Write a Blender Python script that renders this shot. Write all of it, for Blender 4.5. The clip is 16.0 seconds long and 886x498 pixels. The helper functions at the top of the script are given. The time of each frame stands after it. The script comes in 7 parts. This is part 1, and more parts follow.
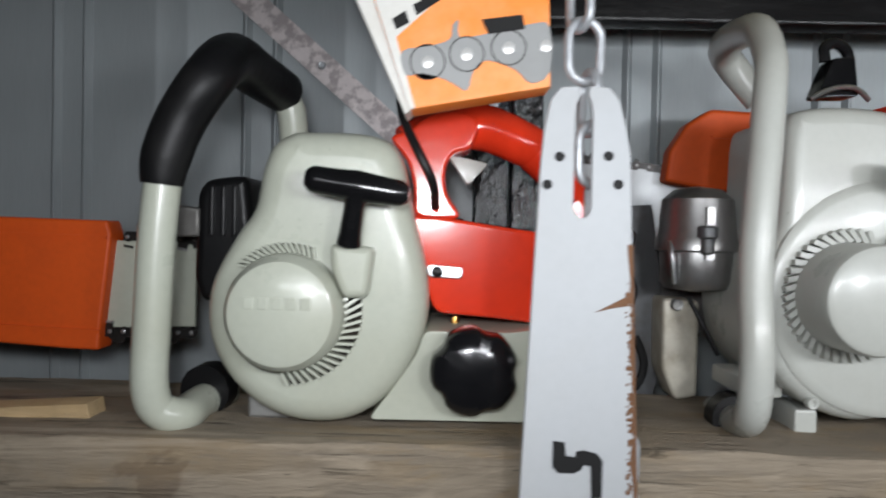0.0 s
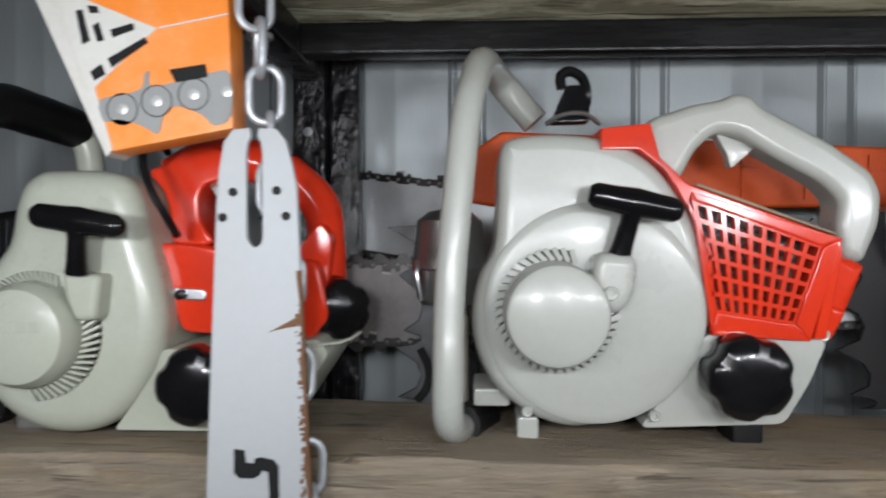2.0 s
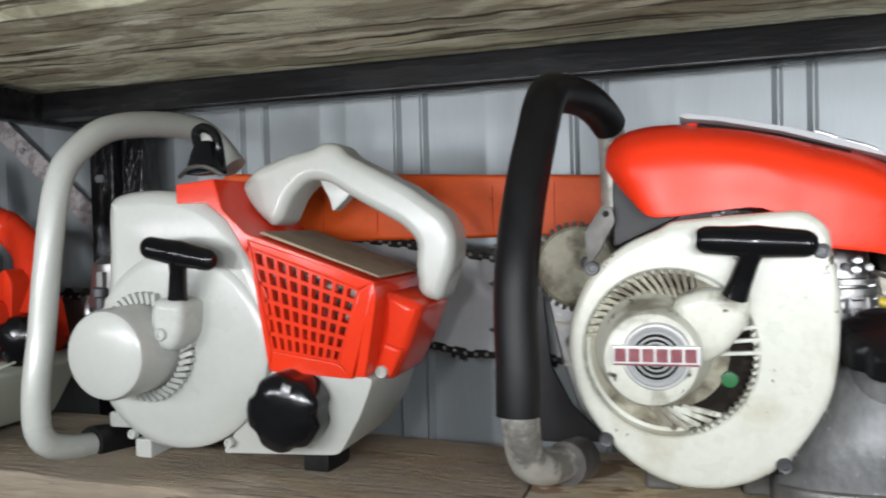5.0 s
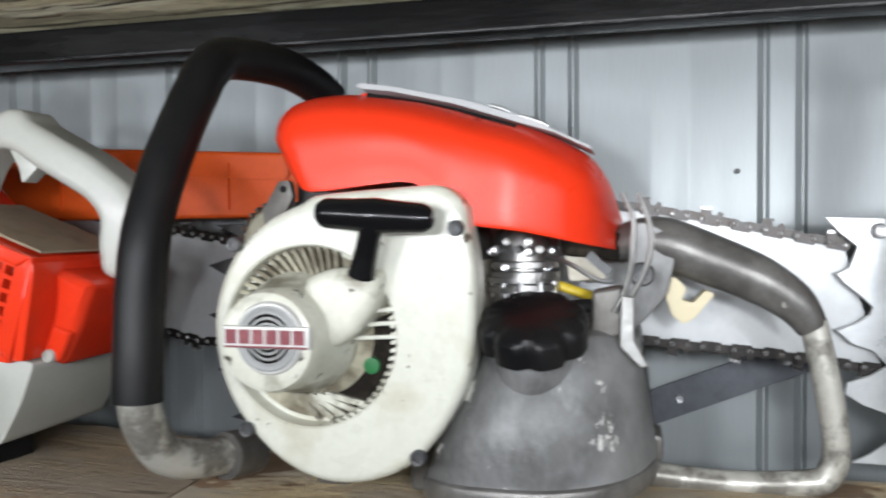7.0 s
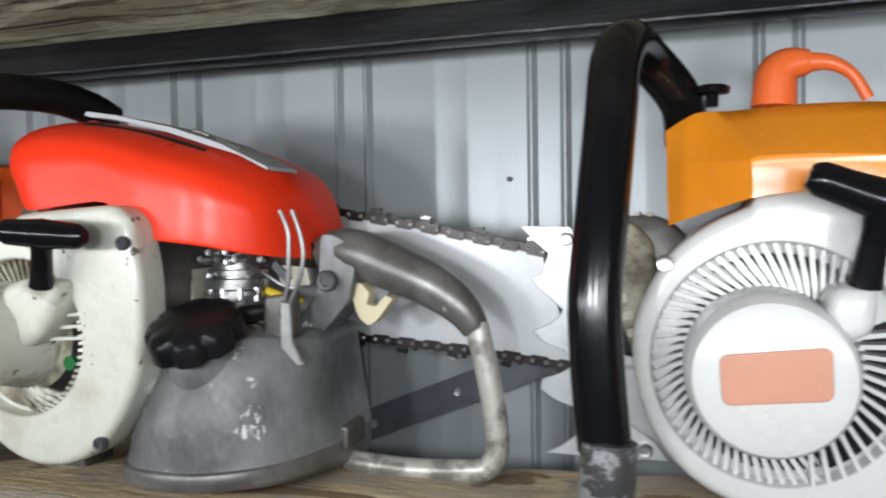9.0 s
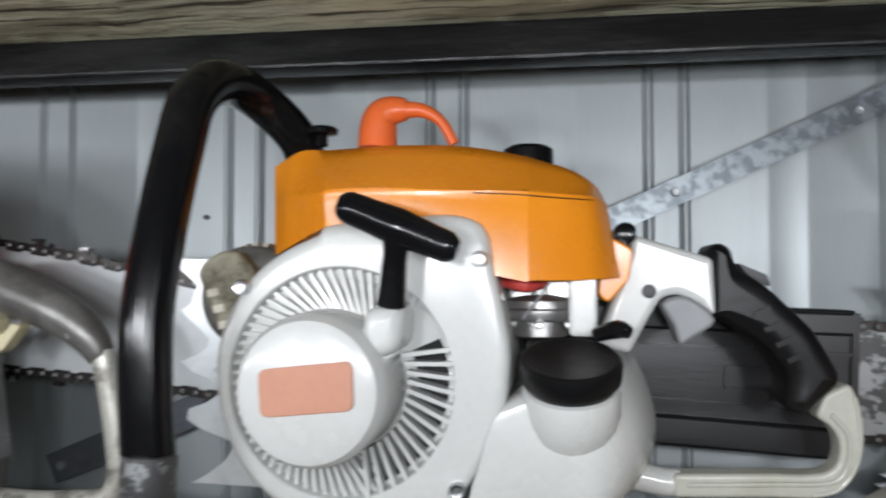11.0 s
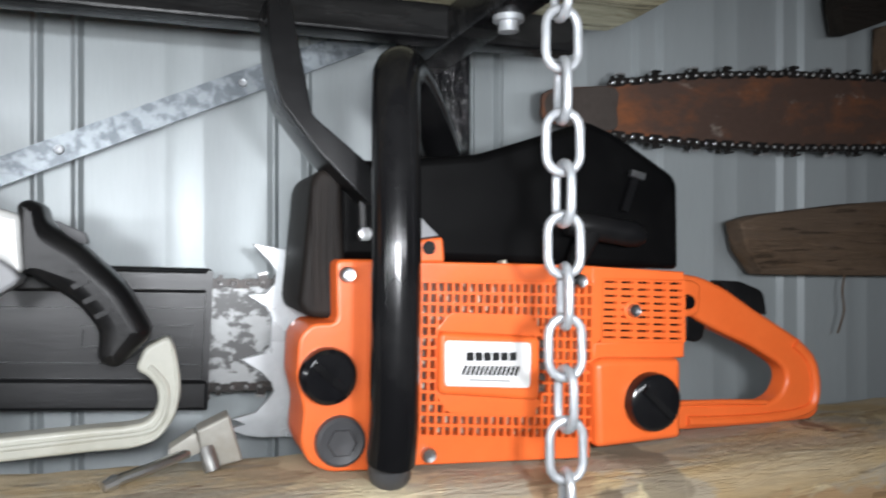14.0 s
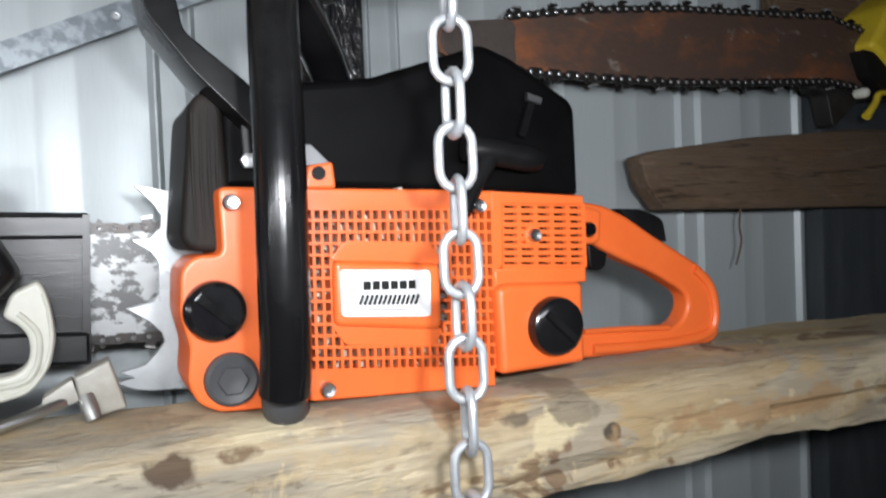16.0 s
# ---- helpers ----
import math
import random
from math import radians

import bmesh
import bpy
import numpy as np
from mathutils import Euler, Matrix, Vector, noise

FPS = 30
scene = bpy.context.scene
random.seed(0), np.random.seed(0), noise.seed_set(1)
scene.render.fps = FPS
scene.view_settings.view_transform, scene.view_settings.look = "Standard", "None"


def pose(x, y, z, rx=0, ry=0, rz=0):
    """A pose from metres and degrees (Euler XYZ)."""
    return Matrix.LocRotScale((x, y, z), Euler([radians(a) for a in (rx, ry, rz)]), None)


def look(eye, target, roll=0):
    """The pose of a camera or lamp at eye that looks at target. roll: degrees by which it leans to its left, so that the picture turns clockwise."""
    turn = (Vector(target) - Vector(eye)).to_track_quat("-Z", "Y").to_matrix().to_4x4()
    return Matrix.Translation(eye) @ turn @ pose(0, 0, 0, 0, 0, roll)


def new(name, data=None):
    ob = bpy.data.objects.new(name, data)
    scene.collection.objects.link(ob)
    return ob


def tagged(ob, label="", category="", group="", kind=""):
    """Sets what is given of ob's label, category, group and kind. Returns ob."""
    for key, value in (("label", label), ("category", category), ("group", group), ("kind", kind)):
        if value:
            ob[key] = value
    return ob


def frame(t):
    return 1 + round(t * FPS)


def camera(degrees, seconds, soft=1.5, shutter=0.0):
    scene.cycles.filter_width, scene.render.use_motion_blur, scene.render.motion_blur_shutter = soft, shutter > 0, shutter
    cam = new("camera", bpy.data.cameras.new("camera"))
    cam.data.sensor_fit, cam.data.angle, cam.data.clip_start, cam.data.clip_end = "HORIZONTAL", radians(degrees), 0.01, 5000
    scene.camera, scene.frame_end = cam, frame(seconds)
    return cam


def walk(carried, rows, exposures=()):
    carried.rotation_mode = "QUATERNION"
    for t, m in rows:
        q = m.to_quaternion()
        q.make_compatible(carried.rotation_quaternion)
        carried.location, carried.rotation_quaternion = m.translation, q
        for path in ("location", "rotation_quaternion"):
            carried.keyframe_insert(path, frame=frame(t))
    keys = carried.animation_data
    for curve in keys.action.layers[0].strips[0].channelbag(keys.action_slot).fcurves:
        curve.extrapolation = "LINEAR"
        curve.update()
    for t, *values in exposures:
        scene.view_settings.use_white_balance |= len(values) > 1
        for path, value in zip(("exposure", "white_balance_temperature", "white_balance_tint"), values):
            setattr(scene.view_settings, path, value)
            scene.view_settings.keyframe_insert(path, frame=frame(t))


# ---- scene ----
cam = camera(59.4, 16.0, soft=2.0, shutter=0.5)
PATH = [
    (0, (0.003, -0.694, 0.153), (0.001, 1.306, 0.111), 1.2),
    (0.4, (0.075, -0.715, 0.165), (-0.027, 1.282, 0.117), 0.7),
    (0.5, (0.079, -0.726, 0.164), (-0.021, 1.272, 0.127), 0.3),
    (1, (0.138, -0.751, 0.168), (-0.052, 1.239, 0.209), 0.2),
    (1.5, (0.19, -0.76, 0.176), (0.02, 1.232, 0.128), -0.9),
    (2, (0.264, -0.742, 0.173), (0.171, 1.256, 0.14), 0.0),
    (2.5, (0.332, -0.69, 0.166), (0.225, 1.307, 0.199), 0.6),
    (3, (0.42, -0.661, 0.18), (0.155, 1.321, 0.221), 0.3),
    (3.5, (0.538, -0.679, 0.188), (0.046, 1.259, 0.24), 1.1),
    (4, (0.703, -0.697, 0.201), (0.035, 1.189, 0.206), -0.7),
    (4.2, (0.734, -0.715, 0.219), (0.095, 1.179, 0.176), -1.0),
    (6.3, (0.97, -0.679, 0.202), (0.469, 1.257, 0.151), -2.7),
    (6.5, (0.988, -0.668, 0.198), (0.537, 1.28, 0.164), -2.7),
    (7, (1.052, -0.604, 0.193), (0.574, 1.337, 0.139), -0.4),
    (7.5, (1.134, -0.592, 0.2), (0.664, 1.352, 0.16), -1.9),
    (8, (1.199, -0.597, 0.213), (0.643, 1.321, 0.094), -0.9),
    (8.5, (1.294, -0.593, 0.203), (0.695, 1.314, 0.125), -1.4),
    (8.7, (1.32, -0.59, 0.209), (0.711, 1.313, 0.129), -1.1),
    (10.8, (1.549, -0.584, 0.195), (1.206, 1.386, 0.2), 0.4),
    (11, (1.565, -0.573, 0.183), (1.279, 1.405, 0.253), -0.0),
    (11.5, (1.598, -0.555, 0.187), (1.516, 1.443, 0.214), -0.4),
    (12, (1.638, -0.596, 0.196), (1.642, 1.404, 0.222), -0.4),
    (12.5, (1.686, -0.62, 0.19), (1.828, 1.375, 0.204), -1.5),
    (13, (1.728, -0.613, 0.172), (2.034, 1.363, 0.197), 1.5),
    (13.5, (1.769, -0.602, 0.169), (2.25, 1.34, 0.177), -0.0),
    (14, (1.795, -0.604, 0.171), (2.458, 1.283, 0.171), 0.0),
    (14.5, (1.811, -0.617, 0.164), (2.543, 1.243, 0.224), 0.4),
    (15, (1.82, -0.619, 0.161), (2.581, 1.23, 0.185), -1.2),
    (15.5, (1.825, -0.584, 0.152), (2.62, 1.252, 0.148), -1.1),
    (16, (1.821, -0.589, 0.128), (2.675, 1.218, 0.067), -2.3),
]
walk(cam, [(t, look(eye, aim, roll)) for t, eye, aim, roll in PATH],
     [(0.0, 0.08), (0.5, 0.0), (1.0, -0.1), (2.0, -0.05), (3.0, 0.1), (4.2, 0.2), (6.5, 0.35), (7.0, 0.35), (8.0, 0.12), (8.7, 0.15), (11.0, -0.08), (12.5, -0.13), (13.5, 0.2), (14.5, 0.57), (16.0, 0.6)])

# ---- light: ten fixed spots stand in for one small hand lamp moving with the lens ----
world = bpy.data.worlds.new("world")
scene.world = world
world.use_nodes = True
world.node_tree.nodes["Background"].inputs[0].default_value = (0.75, 0.85, 1.0, 1)
world.node_tree.nodes["Background"].inputs[1].default_value = 0.03
# added strip of fill light, not a lamp of the shed; softens the spots' shadows
lamp_data = bpy.data.lights.new("lamp_run", "AREA")
lamp_data.shape, lamp_data.size, lamp_data.size_y = "RECTANGLE", 2.6, 0.03
lamp_data.energy, lamp_data.color = 9.0, (0.95, 0.98, 1.03)
new("lamp_run", lamp_data).matrix_world = look((1.05, -0.78, 0.23), (1.05, 0.3, 0.15))
LAMPS = [((-0.02, -0.71, 0.2), (-0.16, 0.3, 0.15), 1.7), ((0.2, -0.73, 0.2), (0.1, 0.3, 0.15), 1.0), ((0.44, -0.69, 0.21), (0.4, 0.3, 0.15), 0.9),
         ((0.68, -0.70, 0.22), (0.64, 0.3, 0.15), 0.9), ((0.92, -0.69, 0.23), (0.88, 0.3, 0.15), 1.0), ((1.16, -0.62, 0.23), (1.14, 0.3, 0.15), 1.1),
         ((1.38, -0.61, 0.22), (1.38, 0.3, 0.15), 1.0), ((1.6, -0.61, 0.21), (1.64, 0.3, 0.15), 1.1), ((1.8, -0.63, 0.2), (1.95, 0.3, 0.15), 1.6),
         ((1.92, -0.63, 0.19), (2.38, 0.3, 0.17), 3.0)]
LAMP_POWER = 4.4
for eye, aim, gain in LAMPS:
    lamp_data = bpy.data.lights.new("hand_lamp", "SPOT")
    lamp_data.energy, lamp_data.color = LAMP_POWER * gain, (0.95, 0.98, 1.03)
    lamp_data.spot_size, lamp_data.spot_blend, lamp_data.shadow_soft_size = radians(80), 1.0, 0.025
    new("hand_lamp", lamp_data).matrix_world = look(eye, aim)


# ---- materials ----
def material(name, base, rough=0.5, metal=0.0, other=None, mix=0.35, coarse=14.0, fine=160.0, bump=0.15, depth=0.001,
             coat=0.0, gloss=0.5, streak=(1, 1, 1), threshold=(0.45, 0.7), fleck=None, flecks=(0.62, 0.66), fleck_scale=60.0, rough_mix=0.12):
    m = bpy.data.materials.new(name)
    m.use_nodes = True
    nodes, links = m.node_tree.nodes, m.node_tree.links
    shader = nodes["Principled BSDF"]
    where = nodes.new("ShaderNodeTexCoord")
    stretch = nodes.new("ShaderNodeMapping")
    stretch.inputs["Scale"].default_value = streak
    links.new(where.outputs["Object"], stretch.inputs["Vector"])

    def noise_node(scale, detail, rough_detail=0.6):
        n = nodes.new("ShaderNodeTexNoise")
        n.inputs["Scale"].default_value, n.inputs["Detail"].default_value = scale, detail
        n.inputs["Roughness"].default_value = rough_detail
        links.new(stretch.outputs["Vector"], n.inputs["Vector"])
        return n

    def ramp(source, lo, hi):
        r = nodes.new("ShaderNodeMapRange")
        r.inputs["From Min"].default_value, r.inputs["From Max"].default_value = lo, hi
        links.new(source, r.inputs["Value"])
        return r.outputs["Result"]

    def blend(a, b, factor):
        x = nodes.new("ShaderNodeMix")
        x.data_type = "RGBA"
        for socket, value in (("A", a), ("B", b)):
            slot = [s for s in x.inputs if s.name == socket and s.type == "RGBA"][0]
            if isinstance(value, tuple):
                slot.default_value = (*value, 1)
            else:
                links.new(value, slot)
        links.new(factor, x.inputs["Factor"])
        return [s for s in x.outputs if s.type == "RGBA"][0]

    big, small = noise_node(coarse, 5), noise_node(fine, 4)
    other = other or tuple(c * 0.6 for c in base)
    share = nodes.new("ShaderNodeMath")
    share.operation, share.use_clamp = "MULTIPLY", True
    links.new(ramp(big.outputs["Fac"], *threshold), share.inputs[0])
    share.inputs[1].default_value = mix
    colour = blend(base, other, share.outputs[0])
    grain = nodes.new("ShaderNodeMath")
    grain.operation = "MULTIPLY"
    links.new(ramp(small.outputs["Fac"], 0.4, 0.75), grain.inputs[0])
    grain.inputs[1].default_value = mix * 0.45
    colour = blend(colour, tuple(c * 0.72 for c in base), grain.outputs[0])
    if fleck:
        spots = noise_node(fleck_scale, 6, 0.7)
        colour = blend(colour, fleck, ramp(spots.outputs["Fac"], *flecks))
    links.new(colour, shader.inputs["Base Color"])
    r = nodes.new("ShaderNodeMapRange")
    r.inputs["To Min"].default_value, r.inputs["To Max"].default_value = max(0.03, rough - rough_mix), min(1, rough + rough_mix)
    links.new(big.outputs["Fac"], r.inputs["Value"])
    links.new(r.outputs["Result"], shader.inputs["Roughness"])
    shader.inputs["Metallic"].default_value = metal
    shader.inputs["Specular IOR Level"].default_value = gloss
    shader.inputs["Coat Weight"].default_value = coat
    shader.inputs["Coat Roughness"].default_value = 0.08
    if bump:
        b = nodes.new("ShaderNodeBump")
        b.inputs["Strength"].default_value, b.inputs["Distance"].default_value = bump, depth
        links.new(small.outputs["Fac"], b.inputs["Height"])
        links.new(b.outputs["Normal"], shader.inputs["Normal"])
    return m


GREEN_GREY = material("green_grey_paint", (0.44, 0.46, 0.385), 0.3, coat=0.12, gloss=0.4, other=(0.37, 0.37, 0.285), mix=0.45, coarse=9, bump=0.06, fleck=(0.17, 0.15, 0.11), flecks=(0.69, 0.73), fleck_scale=55)
WARM_GREY = material("warm_grey_paint", (0.43, 0.44, 0.405), 0.3, coat=0.12, gloss=0.4, other=(0.36, 0.355, 0.31), mix=0.4, coarse=9, bump=0.06, fleck=(0.2, 0.17, 0.12), flecks=(0.69, 0.73), fleck_scale=50)
RED = material("red_paint", (0.68, 0.038, 0.012), 0.15, gloss=0.4, other=(0.46, 0.027, 0.012), mix=0.45, rough_mix=0.05, bump=0.05, fleck=(0.12, 0.03, 0.02), flecks=(0.71, 0.74), fleck_scale=60)
BRIGHT_RED = material("bright_red_paint", (0.78, 0.038, 0.010), 0.3, other=(0.66, 0.034, 0.012), mix=0.4, bump=0.05, gloss=0.22)
OLD_CREAM = material("worn_cream_paint", (0.58, 0.585, 0.51), 0.3, coat=0.2, other=(0.40, 0.37, 0.27), mix=0.6, coarse=22, threshold=(0.50, 0.68), fleck=(0.08, 0.065, 0.045), flecks=(0.635, 0.66), fleck_scale=46, bump=0.2)
WHITE = material("white_paint", (0.58, 0.585, 0.57), 0.26, coat=0.3, other=(0.49, 0.48, 0.43), mix=0.4, coarse=9, bump=0.06, fleck=(0.25, 0.22, 0.17), flecks=(0.71, 0.75), fleck_scale=45)
HANDLE_CREAM = material("handled_cream_paint", (0.47, 0.47, 0.41), 0.36, coat=0.1, other=(0.33, 0.31, 0.24), mix=0.6, coarse=26, bump=0.15, fleck=(0.10, 0.09, 0.07), flecks=(0.68, 0.71), fleck_scale=60)
YELLOW_ORANGE = material("yellow_orange_plastic", (0.78, 0.26, 0.012), 0.26, coat=0.2, other=(0.62, 0.18, 0.01), mix=0.35, bump=0.06)
ORANGE = material("orange_plastic", (0.75, 0.138, 0.030), 0.34, other=(0.64, 0.09, 0.012), mix=0.35, bump=0.12)
FLAT_ORANGE = material("dull_orange_plastic", (0.66, 0.088, 0.010), 0.5, other=(0.5, 0.065, 0.008), mix=0.6, coarse=10, bump=0.12, gloss=0.3)
BLACK = material("black_plastic", (0.0055, 0.0055, 0.006), 0.17, other=(0.02, 0.02, 0.02), mix=0.4, bump=0.05, gloss=0.25)
COVER_BLACK = material("matt_black_cover", (0.0022, 0.0022, 0.0024), 0.4, other=(0.006, 0.006, 0.006), mix=0.5, bump=0.06, gloss=0.06)
DULL_BLACK = material("dull_black_plastic", (0.006, 0.006, 0.0065), 0.36, other=(0.018, 0.0175, 0.017), mix=0.5, bump=0.2, gloss=0.2)
GUARD_BLACK = material("satin_black_guard", (0.004, 0.004, 0.0045), 0.3, other=(0.010, 0.010, 0.010), mix=0.5, bump=0.1, gloss=0.22)
RUBBER = material("black_rubber", (0.006, 0.006, 0.0065), 0.45, other=(0.02, 0.019, 0.018), mix=0.5, bump=0.25, depth=0.0012, gloss=0.22)
GREY_PLASTIC = material("grey_plastic", (0.06, 0.06, 0.063), 0.45, bump=0.2, gloss=0.3)
STEEL = material("bright_steel", (0.62, 0.63, 0.64), 0.3, 1.0, other=(0.4, 0.4, 0.4), mix=0.5, bump=0.1)
ZINC = material("zinc_plated_steel", (0.50, 0.52, 0.54), 0.45, 0.55, other=(0.30, 0.32, 0.34), mix=0.7, coarse=60, bump=0.3)
CAP_BLACK = material("glossy_black_cap", (0.005, 0.005, 0.006), 0.14, other=(0.015, 0.015, 0.015), mix=0.4, bump=0.04, gloss=0.5)
PALE_STRAP = material("pale_mottled_strap", (0.66, 0.60, 0.59), 0.5, 0.2, other=(0.33, 0.29, 0.29), mix=0.9, coarse=55, threshold=(0.45, 0.56), bump=0.2)
DARK_STRAP = material("dull_blue_grey_strap", (0.13, 0.14, 0.16), 0.5, 0.35, other=(0.08, 0.085, 0.095), mix=0.8, coarse=35, bump=0.15)
GALVANISED = material("galvanised_strap", (0.30, 0.335, 0.36), 0.4, 0.5, other=(0.14, 0.16, 0.18), mix=0.95, coarse=60, threshold=(0.44, 0.56), bump=0.15)
DARK_STEEL = material("oily_dark_steel", (0.075, 0.078, 0.082), 0.45, 0.35, other=(0.05, 0.04, 0.03), mix=0.6, coarse=40, bump=0.3)
# bright steel colour that carries the glints of rivets and cutters
GLINT_STEEL = material("cutter_glint_steel", (0.42, 0.42, 0.42), 0.28, 0.6, other=(0.12, 0.11, 0.10), mix=0.9, coarse=90, bump=0.1)
TANK_CAST = material("scuffed_tank_casting", (0.30, 0.305, 0.305), 0.46, 0.2, other=(0.085, 0.085, 0.083), mix=0.95, coarse=9, streak=(1.3, 1, 0.8), threshold=(0.40, 0.62), fine=70, fleck=(0.66, 0.65, 0.62), flecks=(0.615, 0.645), fleck_scale=24, bump=0.5, depth=0.002)
HANDLE_ALU = material("scratched_aluminium_tube", (0.52, 0.51, 0.46), 0.38, 0.35, other=(0.15, 0.14, 0.12), mix=0.9, coarse=30, threshold=(0.46, 0.56), bump=0.25)
# gap colour: brown grime plus the shade inside the openings
GAP_SHADE_BROWN = material("grimy_gap_shade", (0.012, 0.010, 0.008), 0.85, other=(0.05, 0.04, 0.03), mix=0.7, coarse=50, threshold=(0.5, 0.66), bump=0.3, gloss=0.1)
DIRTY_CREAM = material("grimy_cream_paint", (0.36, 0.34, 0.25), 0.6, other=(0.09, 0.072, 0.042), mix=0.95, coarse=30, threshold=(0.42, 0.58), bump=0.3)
SOILED_CREAM = material("soiled_cream_paint", (0.56, 0.56, 0.48), 0.34, coat=0.1, other=(0.13, 0.11, 0.07), mix=0.9, coarse=20, threshold=(0.49, 0.61), fleck=(0.05, 0.042, 0.03), flecks=(0.60, 0.63), fleck_scale=44, bump=0.3)
MAROON = material("faded_maroon_print", (0.16, 0.025, 0.035), 0.5, other=(0.3, 0.1, 0.1), mix=0.5, coarse=80, bump=0.0)
BADGE = material("silvery_badge", (0.55, 0.55, 0.53), 0.35, 0.3, other=(0.4, 0.4, 0.38), mix=0.5, coarse=50, bump=0.05)
DUST = material("brown_dust_on_casting", (0.30, 0.235, 0.165), 0.8, other=(0.2, 0.15, 0.1), mix=0.6, coarse=40, bump=0.4)
OILY_BLACK = material("oily_black_casting", (0.020, 0.018, 0.017), 0.5, 0.3, other=(0.045, 0.04, 0.037), mix=0.8, coarse=20, bump=0.3)
CHAIN_STEEL = material("oiled_chain_steel", (0.030, 0.028, 0.027), 0.34, 0.6, other=(0.055, 0.045, 0.04), mix=0.8, coarse=90, bump=0.2)
HANDLE_GREY = material("worn_grey_handle_casting", (0.21, 0.205, 0.195), 0.38, 0.45, other=(0.085, 0.08, 0.075), mix=0.8, coarse=20, threshold=(0.42, 0.6), fleck=(0.6, 0.59, 0.56), flecks=(0.66, 0.69), fleck_scale=34, bump=0.3)
CAST = material("cast_aluminium", (0.34, 0.34, 0.33), 0.45, 0.8, other=(0.16, 0.155, 0.145), mix=0.6, coarse=22, fleck=(0.7, 0.69, 0.66), flecks=(0.63, 0.68), fleck_scale=38, bump=0.4)
DARK_CAST = material("grimy_casting", (0.16, 0.155, 0.145), 0.5, 0.6, other=(0.06, 0.05, 0.04), mix=0.7, coarse=30, bump=0.4)
BUMPER = material("bright_bumper_steel", (0.72, 0.75, 0.77), 0.3, 0.4, other=(0.45, 0.47, 0.48), mix=0.6, coarse=18, bump=0.1)
SPIKE_BLACK = material("blackened_spike_steel", (0.022, 0.022, 0.024), 0.42, 0.25, other=(0.035, 0.033, 0.03), mix=0.5, bump=0.15, gloss=0.3)
ENGINE = material("dusty_engine_parts", (0.05, 0.042, 0.035), 0.6, 0.2, other=(0.14, 0.11, 0.08), mix=0.8, coarse=40, fleck=(0.55, 0.52, 0.46), flecks=(0.56, 0.60), fleck_scale=48, bump=0.5)
S2_BAR = material("stained_bar_steel", (0.13, 0.125, 0.125), 0.4, 0.4, other=(0.25, 0.21, 0.20), mix=0.7, coarse=12, bump=0.1)
SHINY_CAST = material("polished_casting", (0.33, 0.325, 0.32), 0.34, 0.9, other=(0.16, 0.155, 0.15), mix=0.6, coarse=25, bump=0.15)
CREAM_CAST = material("dusty_cream_casting", (0.52, 0.49, 0.41), 0.5, 0.2, other=(0.28, 0.23, 0.16), mix=0.7, coarse=35, bump=0.4)
BAR_WHITE = material("white_painted_steel", (0.40, 0.415, 0.425), 0.6, 0.0, other=(0.39, 0.39, 0.38), mix=0.3, fleck=(0.22, 0.11, 0.05), flecks=(0.74, 0.78), fleck_scale=35, bump=0.08)
BAR_GREY = material("light_grey_bar_steel", (0.50, 0.52, 0.53), 0.4, 0.35, other=(0.36, 0.36, 0.36), mix=0.5, bump=0.1)
BAR_WORN = material("worn_bar_steel", (0.30, 0.31, 0.31), 0.4, 0.35, other=(0.18, 0.18, 0.18), mix=0.6, fleck=(0.07, 0.07, 0.07), flecks=(0.50, 0.54), fleck_scale=38, streak=(0.7, 1, 1), bump=0.1)
RUST = material("rusted_steel", (0.085, 0.052, 0.040), 0.55, 0.3, other=(0.25, 0.085, 0.03), mix=0.9, coarse=13, threshold=(0.49, 0.70), fine=150, streak=(0.7, 1, 1.4), bump=0.5, fleck=(0.24, 0.20, 0.17), flecks=(0.60, 0.70), fleck_scale=24)
NOSE_STEEL = material("brown_bar_nose_steel", (0.085, 0.070, 0.062), 0.45, 0.4, other=(0.05, 0.038, 0.032), mix=0.8, coarse=20, bump=0.25)
EDGE_RUST = material("edge_rust", (0.15, 0.07, 0.032), 0.85, 0.0, other=(0.10, 0.05, 0.025), mix=0.8, bump=0.6)
GLOSSY_FRAME = material("thick_glossy_black_paint", (0.008, 0.008, 0.009), 0.16, 0.0, other=(0.02, 0.02, 0.022), mix=0.6, coarse=30, fine=75, streak=(1, 1, 0.45), bump=1.0, depth=0.006, gloss=0.5)
SCABBARD_BLACK = material("greyed_black_plastic", (0.007, 0.007, 0.008), 0.33, other=(0.020, 0.020, 0.021), mix=0.6, coarse=12, bump=0.12, gloss=0.5, streak=(0.4, 1, 2.5))
WRENCH_GREY = material("dusty_grey_casting", (0.33, 0.32, 0.285), 0.5, 0.25, other=(0.2, 0.18, 0.14), mix=0.7, coarse=30, bump=0.35)
POST_GREY = material("dark_blue_grey_timber", (0.035, 0.040, 0.045), 0.6, other=(0.06, 0.065, 0.07), mix=0.7, coarse=16, streak=(2, 1, 0.3), bump=0.3, gloss=0.2)
FRAME_BLACK = material("black_painted_steel", (0.0065, 0.0065, 0.007), 0.26, 0.0, other=(0.03, 0.03, 0.03), mix=0.7, coarse=26, fine=260, streak=(0.16, 1, 1), bump=0.3, depth=0.0012, gloss=0.2)
SHEET = material("steel_wall_sheet", (0.392, 0.428, 0.438), 0.42, 0.25, other=(0.34, 0.36, 0.375), mix=0.4, coarse=5, streak=(3, 1, 0.25), bump=0.04)
